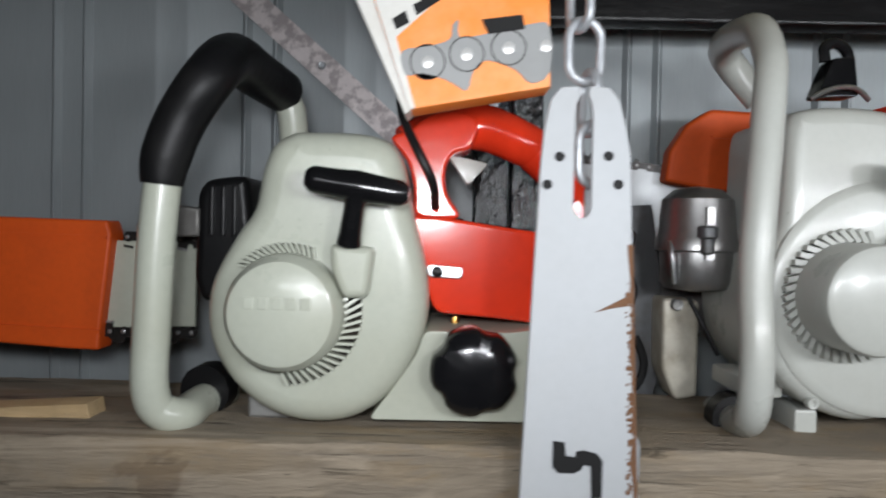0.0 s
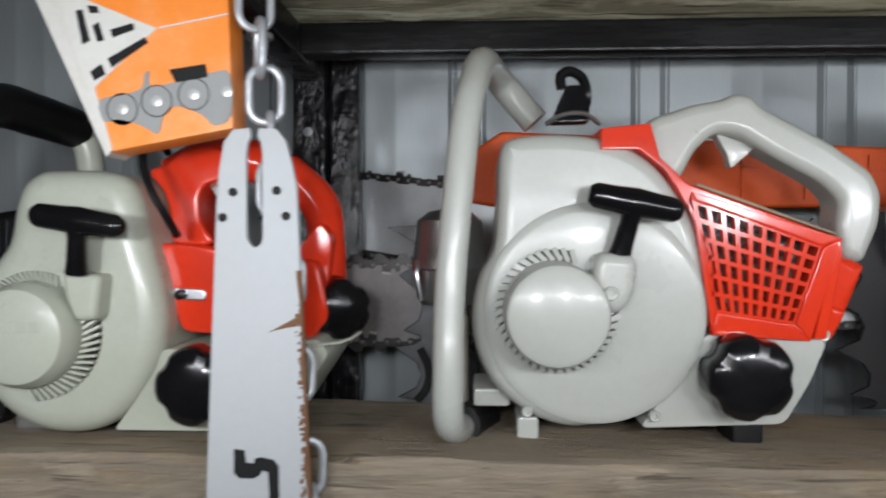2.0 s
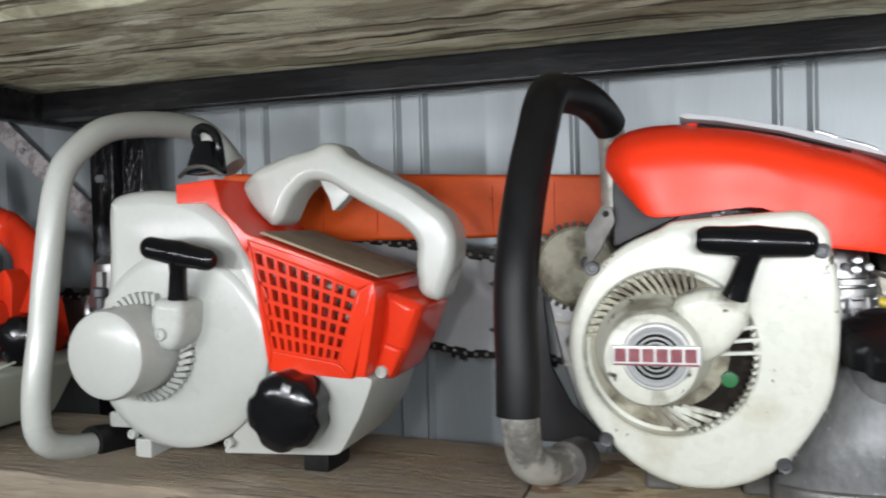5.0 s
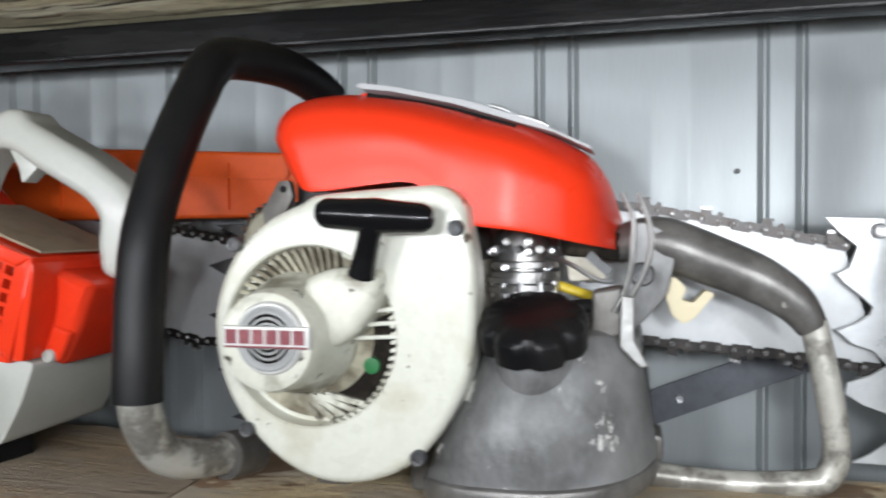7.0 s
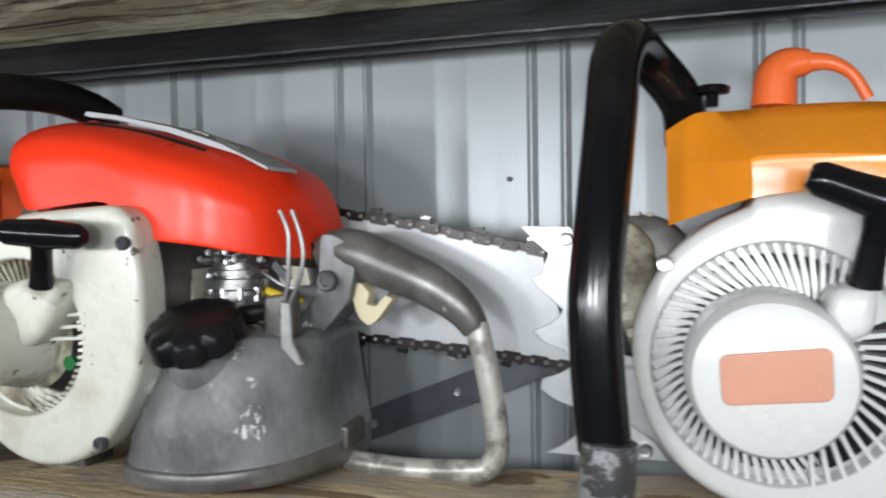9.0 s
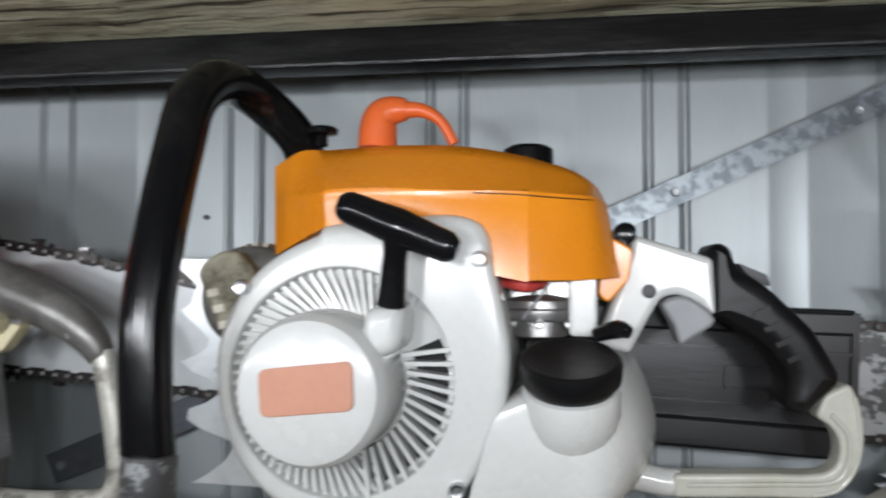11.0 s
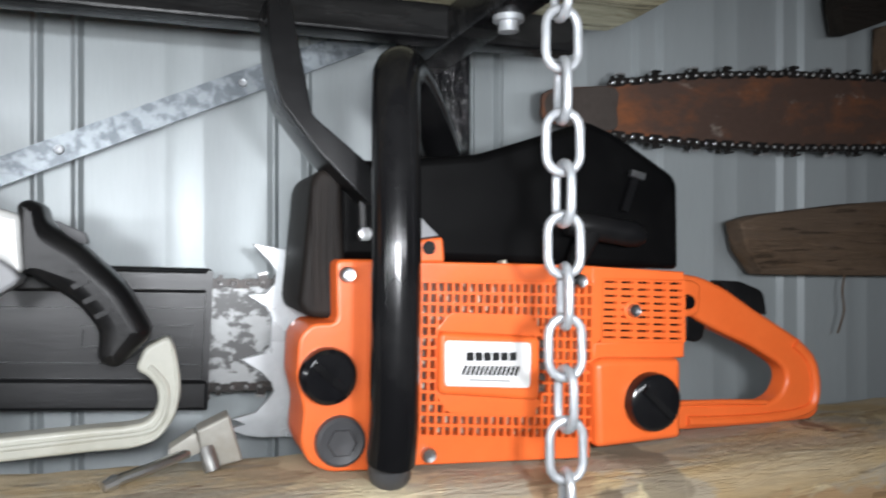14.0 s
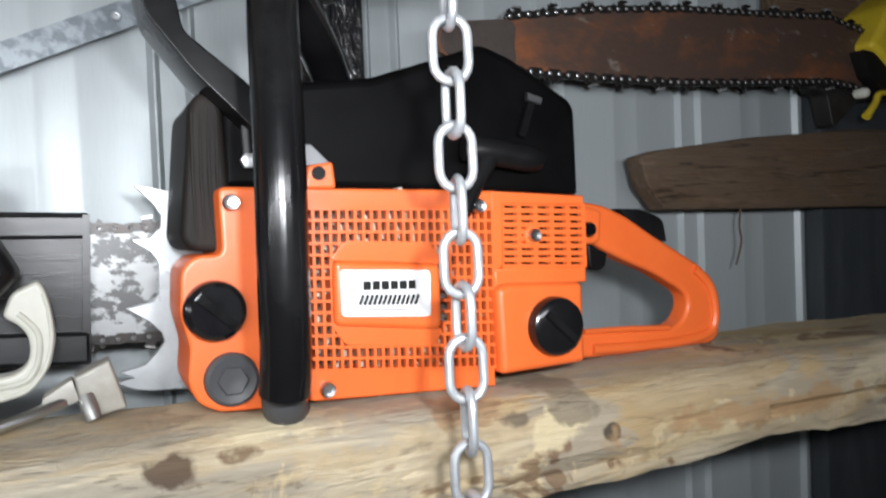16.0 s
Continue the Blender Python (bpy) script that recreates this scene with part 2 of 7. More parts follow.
CARTON_ORANGE = material("carton_orange", (0.86, 0.24, 0.025), 0.5, other=(0.9, 0.42, 0.2), mix=0.55, coarse=16, bump=0.1)
CARTON_WHITE = material("carton_white", (0.62, 0.61, 0.57), 0.5, other=(0.55, 0.52, 0.44), mix=0.5, coarse=20, bump=0.1)
PRINT_GREY = material("print_grey", (0.26, 0.265, 0.26), 0.5, bump=0.0)
# dark print; also the painted shade of holes and grille slots
PRINT_AND_HOLE_SHADE = material("print_and_hole_shade", (0.016, 0.016, 0.016), 0.6, bump=0.0, gloss=0.12)
PRINT_WHITE = material("print_white", (0.75, 0.75, 0.74), 0.45, bump=0.0)
PRINT_RED = material("print_red", (0.5, 0.05, 0.04), 0.45, bump=0.0)
COPPER_LABEL = material("faded_copper_label", (0.48, 0.22, 0.14), 0.5, other=(0.56, 0.27, 0.18), mix=0.5, bump=0.05)
MID_GREY = material("mid_grey_plastic", (0.22, 0.225, 0.235), 0.45, bump=0.15)
CREAM_PLASTIC = material("cream_plastic", (0.62, 0.55, 0.36), 0.45, bump=0.1)
YELLOW = material("yellow_plastic", (0.62, 0.46, 0.03), 0.45, other=(0.3, 0.2, 0.02), mix=0.6, bump=0.15)
GREEN = material("green_plastic", (0.012, 0.13, 0.035), 0.4, bump=0.05)
BRASS = material("brass", (0.6, 0.36, 0.1), 0.3, 1.0, bump=0.05)
MUFFLER_BROWN = material("sooty_brown_guard", (0.011, 0.009, 0.008), 0.6, 0.0, other=(0.028, 0.023, 0.020), mix=0.85, coarse=18, streak=(3, 1, 0.4), bump=0.4, gloss=0.16)
CONCRETE = material("shed_floor_concrete", (0.24, 0.235, 0.22), 0.85, bump=0.4)


def wood(name, pale, dark, grey, run=1.9, patch=7.0, crack=0.75, bare=0.5, stained=0.55, ochre=0.65, splits=(0.60, 0.66), crusty=0.12, knotty=0.4, spots=()):
    """Weathered timber: long grain, flaked patches and dark splits along x."""
    m = bpy.data.materials.new(name)
    m.use_nodes = True
    nodes, links = m.node_tree.nodes, m.node_tree.links
    shader = nodes["Principled BSDF"]
    where = nodes.new("ShaderNodeTexCoord")

    def layer(scale, stretch, detail, lo, hi, distort=0.0):
        turn = nodes.new("ShaderNodeMapping")
        turn.inputs["Scale"].default_value = stretch
        links.new(where.outputs["Object"], turn.inputs["Vector"])
        n = nodes.new("ShaderNodeTexNoise")
        n.inputs["Scale"].default_value, n.inputs["Detail"].default_value, n.inputs["Roughness"].default_value = scale, detail, 0.65
        n.inputs["Distortion"].default_value = distort
        links.new(turn.outputs["Vector"], n.inputs["Vector"])
        r = nodes.new("ShaderNodeMapRange")
        r.inputs["From Min"].default_value, r.inputs["From Max"].default_value = lo, hi
        links.new(n.outputs["Fac"], r.inputs["Value"])
        return r.outputs["Result"]

    def blend(a, b, factor):
        x = nodes.new("ShaderNodeMix")
        x.data_type = "RGBA"
        for socket, value in (("A", a), ("B", b)):
            slot = [q for q in x.inputs if q.name == socket and q.type == "RGBA"][0]
            if isinstance(value, tuple):
                slot.default_value = (*value, 1)
            else:
                links.new(value, slot)
        links.new(factor, x.inputs["Factor"])
        return [q for q in x.outputs if q.type == "RGBA"][0]

    def times(a, k):
        x = nodes.new("ShaderNodeMath")
        x.operation, x.use_clamp = "MULTIPLY", True
        links.new(a, x.inputs[0])
        x.inputs[1].default_value = k
        return x.outputs[0]

    grain = layer(9.0, (run, 22, 22), 8, 0.35, 0.65, 0.4)
    flake = layer(patch, (0.6, 1.6, 2.2), 7, 0.47, 0.53, 0.6)
    stain = layer(2.6, (1.0, 2.0, 2.0), 4, 0.42, 0.68)
    split = layer(5.0, (run * 0.7, 16, 16), 5, splits[0], splits[1], 0.8)
    knot = layer(7.0, (0.9, 1.6, 1.6), 4, 0.61, 0.635, 0.6)
    crust = layer(8.5, (0.8, 1.4, 1.4), 6, 0.585, 0.60, 0.9)
    drift = layer(3.4, (0.8, 2.4, 2.4), 5, 0.46, 0.62, 0.7)
    bleach = layer(5.5, (0.5, 2.6, 2.6), 7, 0.54, 0.60, 1.0)
    colour = blend(pale, dark, times(grain, 0.38))
    colour = blend(colour, tuple(c * 0.6 for c in pale), times(layer(60.0, (0.7, 1.0, 1.0), 6, 0.50, 0.66), 0.55))
    colour = blend(colour, (pale[0] * 0.92, pale[1] * 0.78, pale[2] * 0.55), times(drift, ochre))
    colour = blend(colour, grey, times(flake, bare))
    colour = blend(colour, tuple(min(0.75, c * 1.25 + 0.02) for c in pale), times(bleach, 0.7))
    colour = blend(colour, dark, times(stain, stained))
    colour = blend(colour, tuple(c * 0.35 for c in dark), times(split, crack))
    colour = blend(colour, (pale[0] * 1.12, pale[1] * 1.08, pale[2] * 0.92), times(crust, crusty))
    colour = blend(colour, (dark[0] * 0.62, dark[1] * 0.46, dark[2] * 0.38), times(knot, knotty))
    place = nodes.new("ShaderNodeNewGeometry")
    for x, z, wide, high, tint in spots:
        ragged = nodes.new("ShaderNodeTexNoise")
        ragged.inputs["Scale"].default_value, ragged.inputs["Detail"].default_value = 38.0, 6
        links.new(place.outputs["Position"], ragged.inputs["Vector"])
        turn = nodes.new("ShaderNodeMapping")
        turn.inputs["Scale"].default_value = (1 / wide, 0, 1 / high)
        turn.inputs["Location"].default_value = (-x / wide, 0, -z / high)
        links.new(place.outputs["Position"], turn.inputs["Vector"])
        far = nodes.new("ShaderNodeVectorMath")
        far.operation = "LENGTH"
        links.new(turn.outputs["Vector"], far.inputs[0])
        both = nodes.new("ShaderNodeMath")
        both.operation = "MULTIPLY_ADD"
        both.inputs[1].default_value = 3.2
        links.new(ragged.outputs["Fac"], both.inputs[0])
        links.new(far.outputs["Value"], both.inputs[2])
        r = nodes.new("ShaderNodeMapRange")
        r.inputs["From Min"].default_value, r.inputs["From Max"].default_value = 2.7, 2.35
        links.new(both.outputs[0], r.inputs["Value"])
        colour = blend(colour, tint, times(r.outputs["Result"], 0.85))
    links.new(colour, shader.inputs["Base Color"])
    shader.inputs["Roughness"].default_value = 0.82
    shader.inputs["Specular IOR Level"].default_value = 0.25
    add = nodes.new("ShaderNodeMath")
    add.operation = "SUBTRACT"
    links.new(grain, add.inputs[0])
    links.new(times(split, 2.0), add.inputs[1])
    b = nodes.new("ShaderNodeBump")
    b.inputs["Strength"].default_value, b.inputs["Distance"].default_value = 0.7, 0.004
    links.new(add.outputs[0], b.inputs["Height"])
    links.new(b.outputs["Normal"], shader.inputs["Normal"])
    return m


SHELF_WOOD = wood("darker_shelf_timber", (0.38, 0.315, 0.235), (0.17, 0.135, 0.095), (0.30, 0.255, 0.20), bare=0.8, patch=11.0)
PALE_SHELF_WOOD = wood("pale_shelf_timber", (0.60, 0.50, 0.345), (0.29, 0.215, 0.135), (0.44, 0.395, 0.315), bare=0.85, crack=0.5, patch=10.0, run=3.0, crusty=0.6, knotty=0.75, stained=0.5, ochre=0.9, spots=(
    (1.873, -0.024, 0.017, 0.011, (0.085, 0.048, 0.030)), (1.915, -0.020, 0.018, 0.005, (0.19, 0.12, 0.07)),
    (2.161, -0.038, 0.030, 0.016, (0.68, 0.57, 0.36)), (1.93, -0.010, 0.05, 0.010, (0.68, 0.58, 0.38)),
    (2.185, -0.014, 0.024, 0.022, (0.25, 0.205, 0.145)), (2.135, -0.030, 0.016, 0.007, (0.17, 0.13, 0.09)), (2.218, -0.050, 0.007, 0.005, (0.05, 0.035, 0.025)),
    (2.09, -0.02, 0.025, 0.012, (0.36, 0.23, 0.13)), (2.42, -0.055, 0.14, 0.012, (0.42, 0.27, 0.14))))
TOP_WOOD = wood("pale_rough_timber", (0.61, 0.60, 0.44), (0.155, 0.13, 0.085), (0.25, 0.225, 0.15), run=0.8, patch=8.0, bare=0.85, crack=1.0, stained=0.3, ochre=0.3, splits=(0.55, 0.60))
DARK_WOOD = wood("dark_old_timber", (0.15, 0.10, 0.065), (0.06, 0.04, 0.027), (0.115, 0.083, 0.06))
# old timber with the lamp's shadow put into its near-black colour
SHADED_WOOD = wood("shaded_old_timber", (0.022, 0.017, 0.013), (0.009, 0.007, 0.006), (0.016, 0.013, 0.010))
PINE = wood("fresh_pine", (0.62, 0.46, 0.26), (0.5, 0.34, 0.18), (0.58, 0.42, 0.24), crack=0.15)


# ---- mesh helpers ----
BASE = {}


def thing(name, base, label, category, group=""):
    e = new(name)
    e.location = base
    e.empty_display_size = 0.05
    BASE[e.name] = Vector(base)
    return tagged(e, label, category, group)


def finish(bm, angle=35):
    bmesh.ops.recalc_face_normals(bm, faces=bm.faces)
    limit = radians(angle)
    for f in bm.faces:
        f.smooth = True
    for e in bm.edges:
        e.smooth = len(e.link_faces) == 2 and e.calc_face_angle(0) < limit


def part(name, bm, mat, parent, label="", angle=35, kind=""):
    finish(bm, angle)
    base = BASE[parent.name]
    bmesh.ops.translate(bm, verts=bm.verts, vec=-base)
    me = bpy.data.meshes.new(name)
    bm.to_mesh(me)
    bm.free()
    me.materials.append(mat)
    ob = new(name, me)
    ob.parent = parent
    BASE[ob.name] = base
    return tagged(ob, label, kind=kind)


def single(name, bm, mat, label, category, group="", kind="", angle=35):
    finish(bm, angle)
    low = min(v.co.z for v in bm.verts)
    n = len(bm.verts)
    base = Vector((sum(v.co.x for v in bm.verts) / n, sum(v.co.y for v in bm.verts) / n, low))
    bmesh.ops.translate(bm, verts=bm.verts, vec=-base)
    me = bpy.data.meshes.new(name)
    bm.to_mesh(me)
    bm.free()
    me.materials.append(mat)
    ob = new(name, me)
    ob.location = base
    BASE[ob.name] = base
    return tagged(ob, label, category, group, kind)


def skin(bm, rings, caps=True, wrap=True):
    loops = [[bm.verts.new(p) for p in ring] for ring in rings]
    n = len(loops[0])
    for a, b in zip(loops, loops[1:]):
        for i in range(n if wrap else n - 1):
            j = (i + 1) % n
            bm.faces.new((a[i], a[j], b[j], b[i]))
    if caps:
        bm.faces.new(loops[0])
        bm.faces.new(loops[-1][::-1])
    return bm


def smooth(points, n=4, closed=True):
    """Catmull-Rom through the points."""
    points = [Vector(p) for p in points]
    count, out = len(points), []
    for i in range(count if closed else count - 1):
        if closed:
            a, b, c, d = (points[(i + k - 1) % count] for k in range(4))
        else:
            a, b, c, d = points[max(i - 1, 0)], points[i], points[i + 1], points[min(i + 2, count - 1)]
        for k in range(n):
            t = k / n
            out.append(0.5 * (2 * b + (c - a) * t + (2 * a - 5 * b + 4 * c - d) * t * t + (3 * b - a - 3 * c + d) * t ** 3))
    if not closed:
        out.append(points[-1])
    return out


def rounded(points, r, n=4):
    """The corners of a closed outline rounded by r."""
    points, out = [Vector(p) for p in points], []
    for i, p in enumerate(points):
        a, b = points[i - 1] - p, points[(i + 1) % len(points)] - p
        k = min(r, a.length * 0.45, b.length * 0.45)
        s, e = p + a.normalized() * k, p + b.normalized() * k
        for j in range(n + 1):
            t = j / n
            out.append((1 - t) ** 2 * s + 2 * t * (1 - t) * p + t * t * e)
    return out


def room(outline):
    """How far each point of an outline can move inwards before edges fold or meet."""
    pts = [Vector(p) for p in outline]
    n = len(pts)
    area = sum(a.x * b.y - b.x * a.y for a, b in zip(pts, pts[1:] + pts[:1]))
    sign = 1 if area > 0 else -1
    ways, limit = [], []
    for i, p in enumerate(pts):
        a, b = (p - pts[i - 1]), (pts[(i + 1) % n] - p)
        na = Vector((-a.y, a.x)).normalized() * sign if a.length > 1e-7 else Vector((0, 0))
        nb = Vector((-b.y, b.x)).normalized() * sign if b.length > 1e-7 else na
        m = na + nb
        m = m.normalized() if m.length > 1e-6 else na
        ways.append(m / max(0.55, m.dot(na) if na.length else 1))
        turn = (a.x * b.y - a.y * b.x) * sign
        most = 1.0
        if turn > 0 and a.length > 1e-7 and b.length > 1e-7:
            half = a.angle(b, 0) / 2
            if half > 0.02:
                most = 0.42 * min(a.length, b.length) / math.tan(half)
        for k in range(n):
            q, r = pts[k], pts[(k + 1) % n]
            if k in (i, (i - 1) % n):
                continue
            e = r - q
            det = m.x * e.y - m.y * e.x
            if abs(det) < 1e-12:
                continue
            w = q - p
            t, u = (w.x * e.y - w.y * e.x) / det, (w.x * m.y - w.y * m.x) / det
            if 1e-6 < t < most / 0.4 and 0 <= u <= 1:
                most = 0.4 * t
        limit.append(max(most, 0.0))
    for _ in range(3):
        for i in list(range(n)) + list(range(n - 1, -1, -1)):
            for k in (i - 1, (i + 1) % n):
                limit[i] = min(limit[i], limit[k] + 0.6 * (pts[i] - pts[k]).length)
    return pts, ways, limit


def inset(outline, d, known=None):
    pts, ways, limit = known or room(outline)
    return [p + w * min(d, m) for p, w, m in zip(pts, ways, limit)]


def crosses(pts):
    """Whether a closed outline cuts itself."""
    n = len(pts)

    def left(a, b, c):
        return (b.x - a.x) * (c.y - a.y) - (b.y - a.y) * (c.x - a.x)
    for i in range(n):
        a, b = pts[i], pts[(i + 1) % n]
        for k in range(i + 2, n):
            if i == 0 and k == n - 1:
                continue
            c, d = pts[k], pts[(k + 1) % n]
            if left(a, b, c) * left(a, b, d) < 0 and left(c, d, a) * left(c, d, b) < 0:
                return True
    return False


def slab(outline, front, back, bevel=0.003, steps=3, bm=None, rear=0.0, crown=0.0):
    """An outline in x and z made solid from y = front to y = back, with a rounded front edge. crown: how far its middle bulges."""
    bm = bm or bmesh.new()
    clean = []
    for p in outline:
        if not clean or (Vector(p) - clean[-1]).length > 2e-4:
            clean.append(Vector(p))
    if (clean[0] - clean[-1]).length < 2e-4:
        clean.pop()
    outline = clean
    known = room(outline)
    while bevel > 0.0003 and crosses(inset(outline, bevel + 0.0008, known)):
        bevel *= 0.6
    lip = 0.0 if crosses(inset(outline, bevel + 0.0008, known)) else 0.0008
    rings = []
    if crown:
        mid = sum((Vector(p) for p in outline), Vector((0, 0))) / len(outline)
        core = inset(outline, bevel, known)
        for k in range(1, 5):
            s = k / 5
            rings.append([(mid.x + (p.x - mid.x) * s, front - crown * (1 - s * s), mid.y + (p.y - mid.y) * s) for p in core])
    if not crown and lip:
        rings.append([(p.x, front, p.y) for p in inset(outline, bevel + lip, known)])
    for k in range(steps + 1):
        a = k / steps * math.pi / 2
        ring = inset(outline, bevel * (1 - math.sin(a)), known)
        rings.append([(p.x, front + bevel * (1 - math.cos(a)), p.y) for p in ring])
    if rear:
        rings.append([(p[0], back - rear, p[1]) for p in outline])
        rings.append([(p.x, back, p.y) for p in inset(outline, rear, known)])
    else:
        rings.append([(p[0], back, p[1]) for p in outline])
    return skin(bm, rings)


def loft(columns, back, across=3, down=3):
    """A moulded shell: each column runs down its front; the back is closed at y = back."""
    lines = [smooth(c, down, False) for c in columns]
    rows = [smooth([line[k] for line in lines], across, False) for k in range(len(lines[0]))]
    rings = []
    for k in range(len(rows[0])):
        front = [row[k] for row in rows]
        rings.append(front + [(front[-1].x, back, front[-1].z), (front[0].x, back, front[0].z)])
    return skin(bmesh.new(), rings)


def tube(points, r, n=14, sub=5, bm=None, flat=1.0, closed=False):
    """A round bar along a smooth path; r is one radius or one for each point."""
    bm = bm or bmesh.new()
    path = smooth(points, sub, closed) if sub > 1 else [Vector(p) for p in points]
    if isinstance(r, (int, float)):
        radii = [r] * len(path)
    else:
        keys = [i / (len(r) - 1) for i in range(len(r))]
        radii = [float(np.interp(i / (len(path) - 1), keys, r)) for i in range(len(path))]
    rings, side = [], None
    count = len(path)
    for i, p in enumerate(path):
        if closed:
            d = path[(i + 1) % count] - path[i - 1]
        else:
            d = path[min(i + 1, count - 1)] - path[max(i - 1, 0)]
        d.normalize()
        if side is None:
            side = d.cross(Vector((0, 1, 0)))
            if side.length < 0.1:
                side = d.cross(Vector((0, 0, 1)))
        side = (side - d * side.dot(d)).normalized()
        up = d.cross(side)
        rings.append([p + (side * math.cos(a) * radii[i] + up * math.sin(a) * radii[i] * flat) for a in (2 * math.pi * k / n for k in range(n))])
    if closed:
        rings.append(rings[0])
        skin(bm, rings, caps=False)
        bmesh.ops.remove_doubles(bm, verts=bm.verts, dist=1e-6)
        return bm
    return skin(bm, rings)


def lathe(cx, cz, profile, n=40, bm=None, y0=0.0):
    """Turned about an axis along y: (radius, y) pairs."""
    bm = bm or bmesh.new()
    return skin(bm, [[(cx + r * math.cos(a), y0 + y, cz + r * math.sin(a)) for a in (2 * math.pi * k / n for k in range(n))] for r, y in profile])


def dished(outline, c, front, back, bevel, hollow, n=160):
    """A cover whose outline in x and z is filled from y = front to back; a round hollow about c follows (radius, depth) pairs."""
    pts = [Vector(p) for p in outline]
    reach = []
    for k in range(n):
        a = 2 * math.pi * k / n
        d, far = Vector((math.cos(a), math.sin(a))), 0.0
        for p, q in zip(pts, pts[1:] + pts[:1]):
            e, w = q - p, p - Vector(c)
            det = d.x * e.y - d.y * e.x
            if abs(det) > 1e-12:
                t, u = (w.x * e.y - w.y * e.x) / det, (w.x * d.y - w.y * d.x) / det
                if -1e-6 <= u <= 1 + 1e-6:
                    far = max(far, t)
        reach.append((d, far))

    def ring(radius, y):
        return [(c[0] + d.x * radius(r), y, c[1] + d.y * radius(r)) for d, r in reach]
    rings = [ring(lambda r: r, back)]
    for k in range(6):
        a = k / 5 * math.pi / 2
        rings.append(ring(lambda r: r - bevel * (1 - math.cos(a)), front + bevel * (1 - math.sin(a))))
    rim = hollow[0][0]
    rings.append(ring(lambda r: (r - bevel) * 0.5 + rim * 0.5, front))
    for radius, deep in hollow:
        rings.append(ring(lambda r: radius, front + deep))
    return skin(bmesh.new(), rings)


def turned(cx, cy, profile, n=28, bm=None):
    """Turned about an upright axis: (radius, z) pairs."""
    bm = bm or bmesh.new()
    return skin(bm, [[(cx + r * math.cos(a), cy + r * math.sin(a), z) for a in (2 * math.pi * k / n for k in range(n))] for r, z in profile])


def brick_box(x0, x1, y0, y1, z0, z1, bevel=0.002, bm=None):
    return slab(rounded([(x0, z0), (x1, z0), (x1, z1), (x0, z1)], bevel * 1.5, 2), y0, y1, bevel, 2, bm, rear=bevel)


def bar_between(a, b, w, d, bm=None):
    """A square bar from a to b, w wide across its run in the xz plane and d deep in y."""
    bm = bm or bmesh.new()
    a, b = Vector(a), Vector(b)
    run = (b - a).normalized()
    side = run.cross(Vector((0, 1, 0)))
    side = side.normalized() * w / 2 if side.length > 0.01 else Vector((w / 2, 0, 0))
    deep = run.cross(side).normalized() * d / 2
    return skin(bm, [[p + side + deep, p - side + deep, p - side - deep, p + side - deep] for p in (a, b)])


def turn_about(bm, at, rx=0, ry=0, rz=0):
    bmesh.ops.transform(bm, matrix=Matrix.Translation(at) @ pose(0, 0, 0, rx, ry, rz) @ Matrix.Translation(-Vector(at)), verts=bm.verts)
    return bm


def screw(parent, x, y, z, r=0.005, mat=None, name="screw", label=""):
    """A hexagon socket head that stands proud towards the viewer."""
    bm = lathe(x, z, [(r * 0.45, 0.0015), (r * 0.5, 0.0), (r * 0.85, -0.0004), (r, 0.001), (r, 0.006)], 14, y0=y - 0.003)
    return part(name, bm, mat or STEEL, parent, label)


def knob(parent, x, z, r, back, front, lobes=6, dip=0.16, mat=None, name="filler_cap", label="", tilt=(0, 0, 0), crown=0.004):
    n = lobes * 10
    bm = bmesh.new()
    rings = []
    for s, y, w in ((0.05, front - crown, 0), (0.5, front - crown * 0.8, 0.2), (0.86, front, 0.8), (0.97, front + 0.004, 1), (1.0, front + 0.01, 1), (1.0, back - 0.004, 1), (0.8, back, 0.6)):
        ring = []
        for k in range(n):
            a = 2 * math.pi * k / n
            q = r * s * (1 - w * dip * max(0, math.cos(lobes * a)) ** 1.5)
            ring.append((x + q * math.cos(a), y, z + q * math.sin(a)))
        rings.append(ring)
    skin(bm, rings)
    if any(tilt):
        turn_about(bm, (x, back, z), *tilt)
    return part(name, bm, mat or BLACK, parent, label)


def pull_grip(parent, a, b, foot, y, r=0.012, mat=None):
    """A T-shaped starter grip from a to b (x, z) with its stem down to foot."""
    mat = mat or BLACK
    a, b, foot = Vector((a[0], y, a[1])), Vector((b[0], y, b[1])), Vector((foot[0], y + 0.012, foot[1]))
    mid = (a + b) / 2
    grip = part("starter_grip", tube([a, a.lerp(b, 0.08), a.lerp(b, 0.3), mid, a.lerp(b, 0.7), a.lerp(b, 0.92), b], [r * 0.55, r * 0.95, r, r * 1.12, r, r * 0.9, r * 0.5], 16, 4, flat=0.8), mat, parent, "black plastic T-shaped pull grip")
    part("stem", tube([mid, mid.lerp(foot, 0.35), mid.lerp(foot, 0.75), foot], [r * 0.95, r * 0.72, r * 0.78, r * 0.9], 14, 3), mat, grip)
    return grip


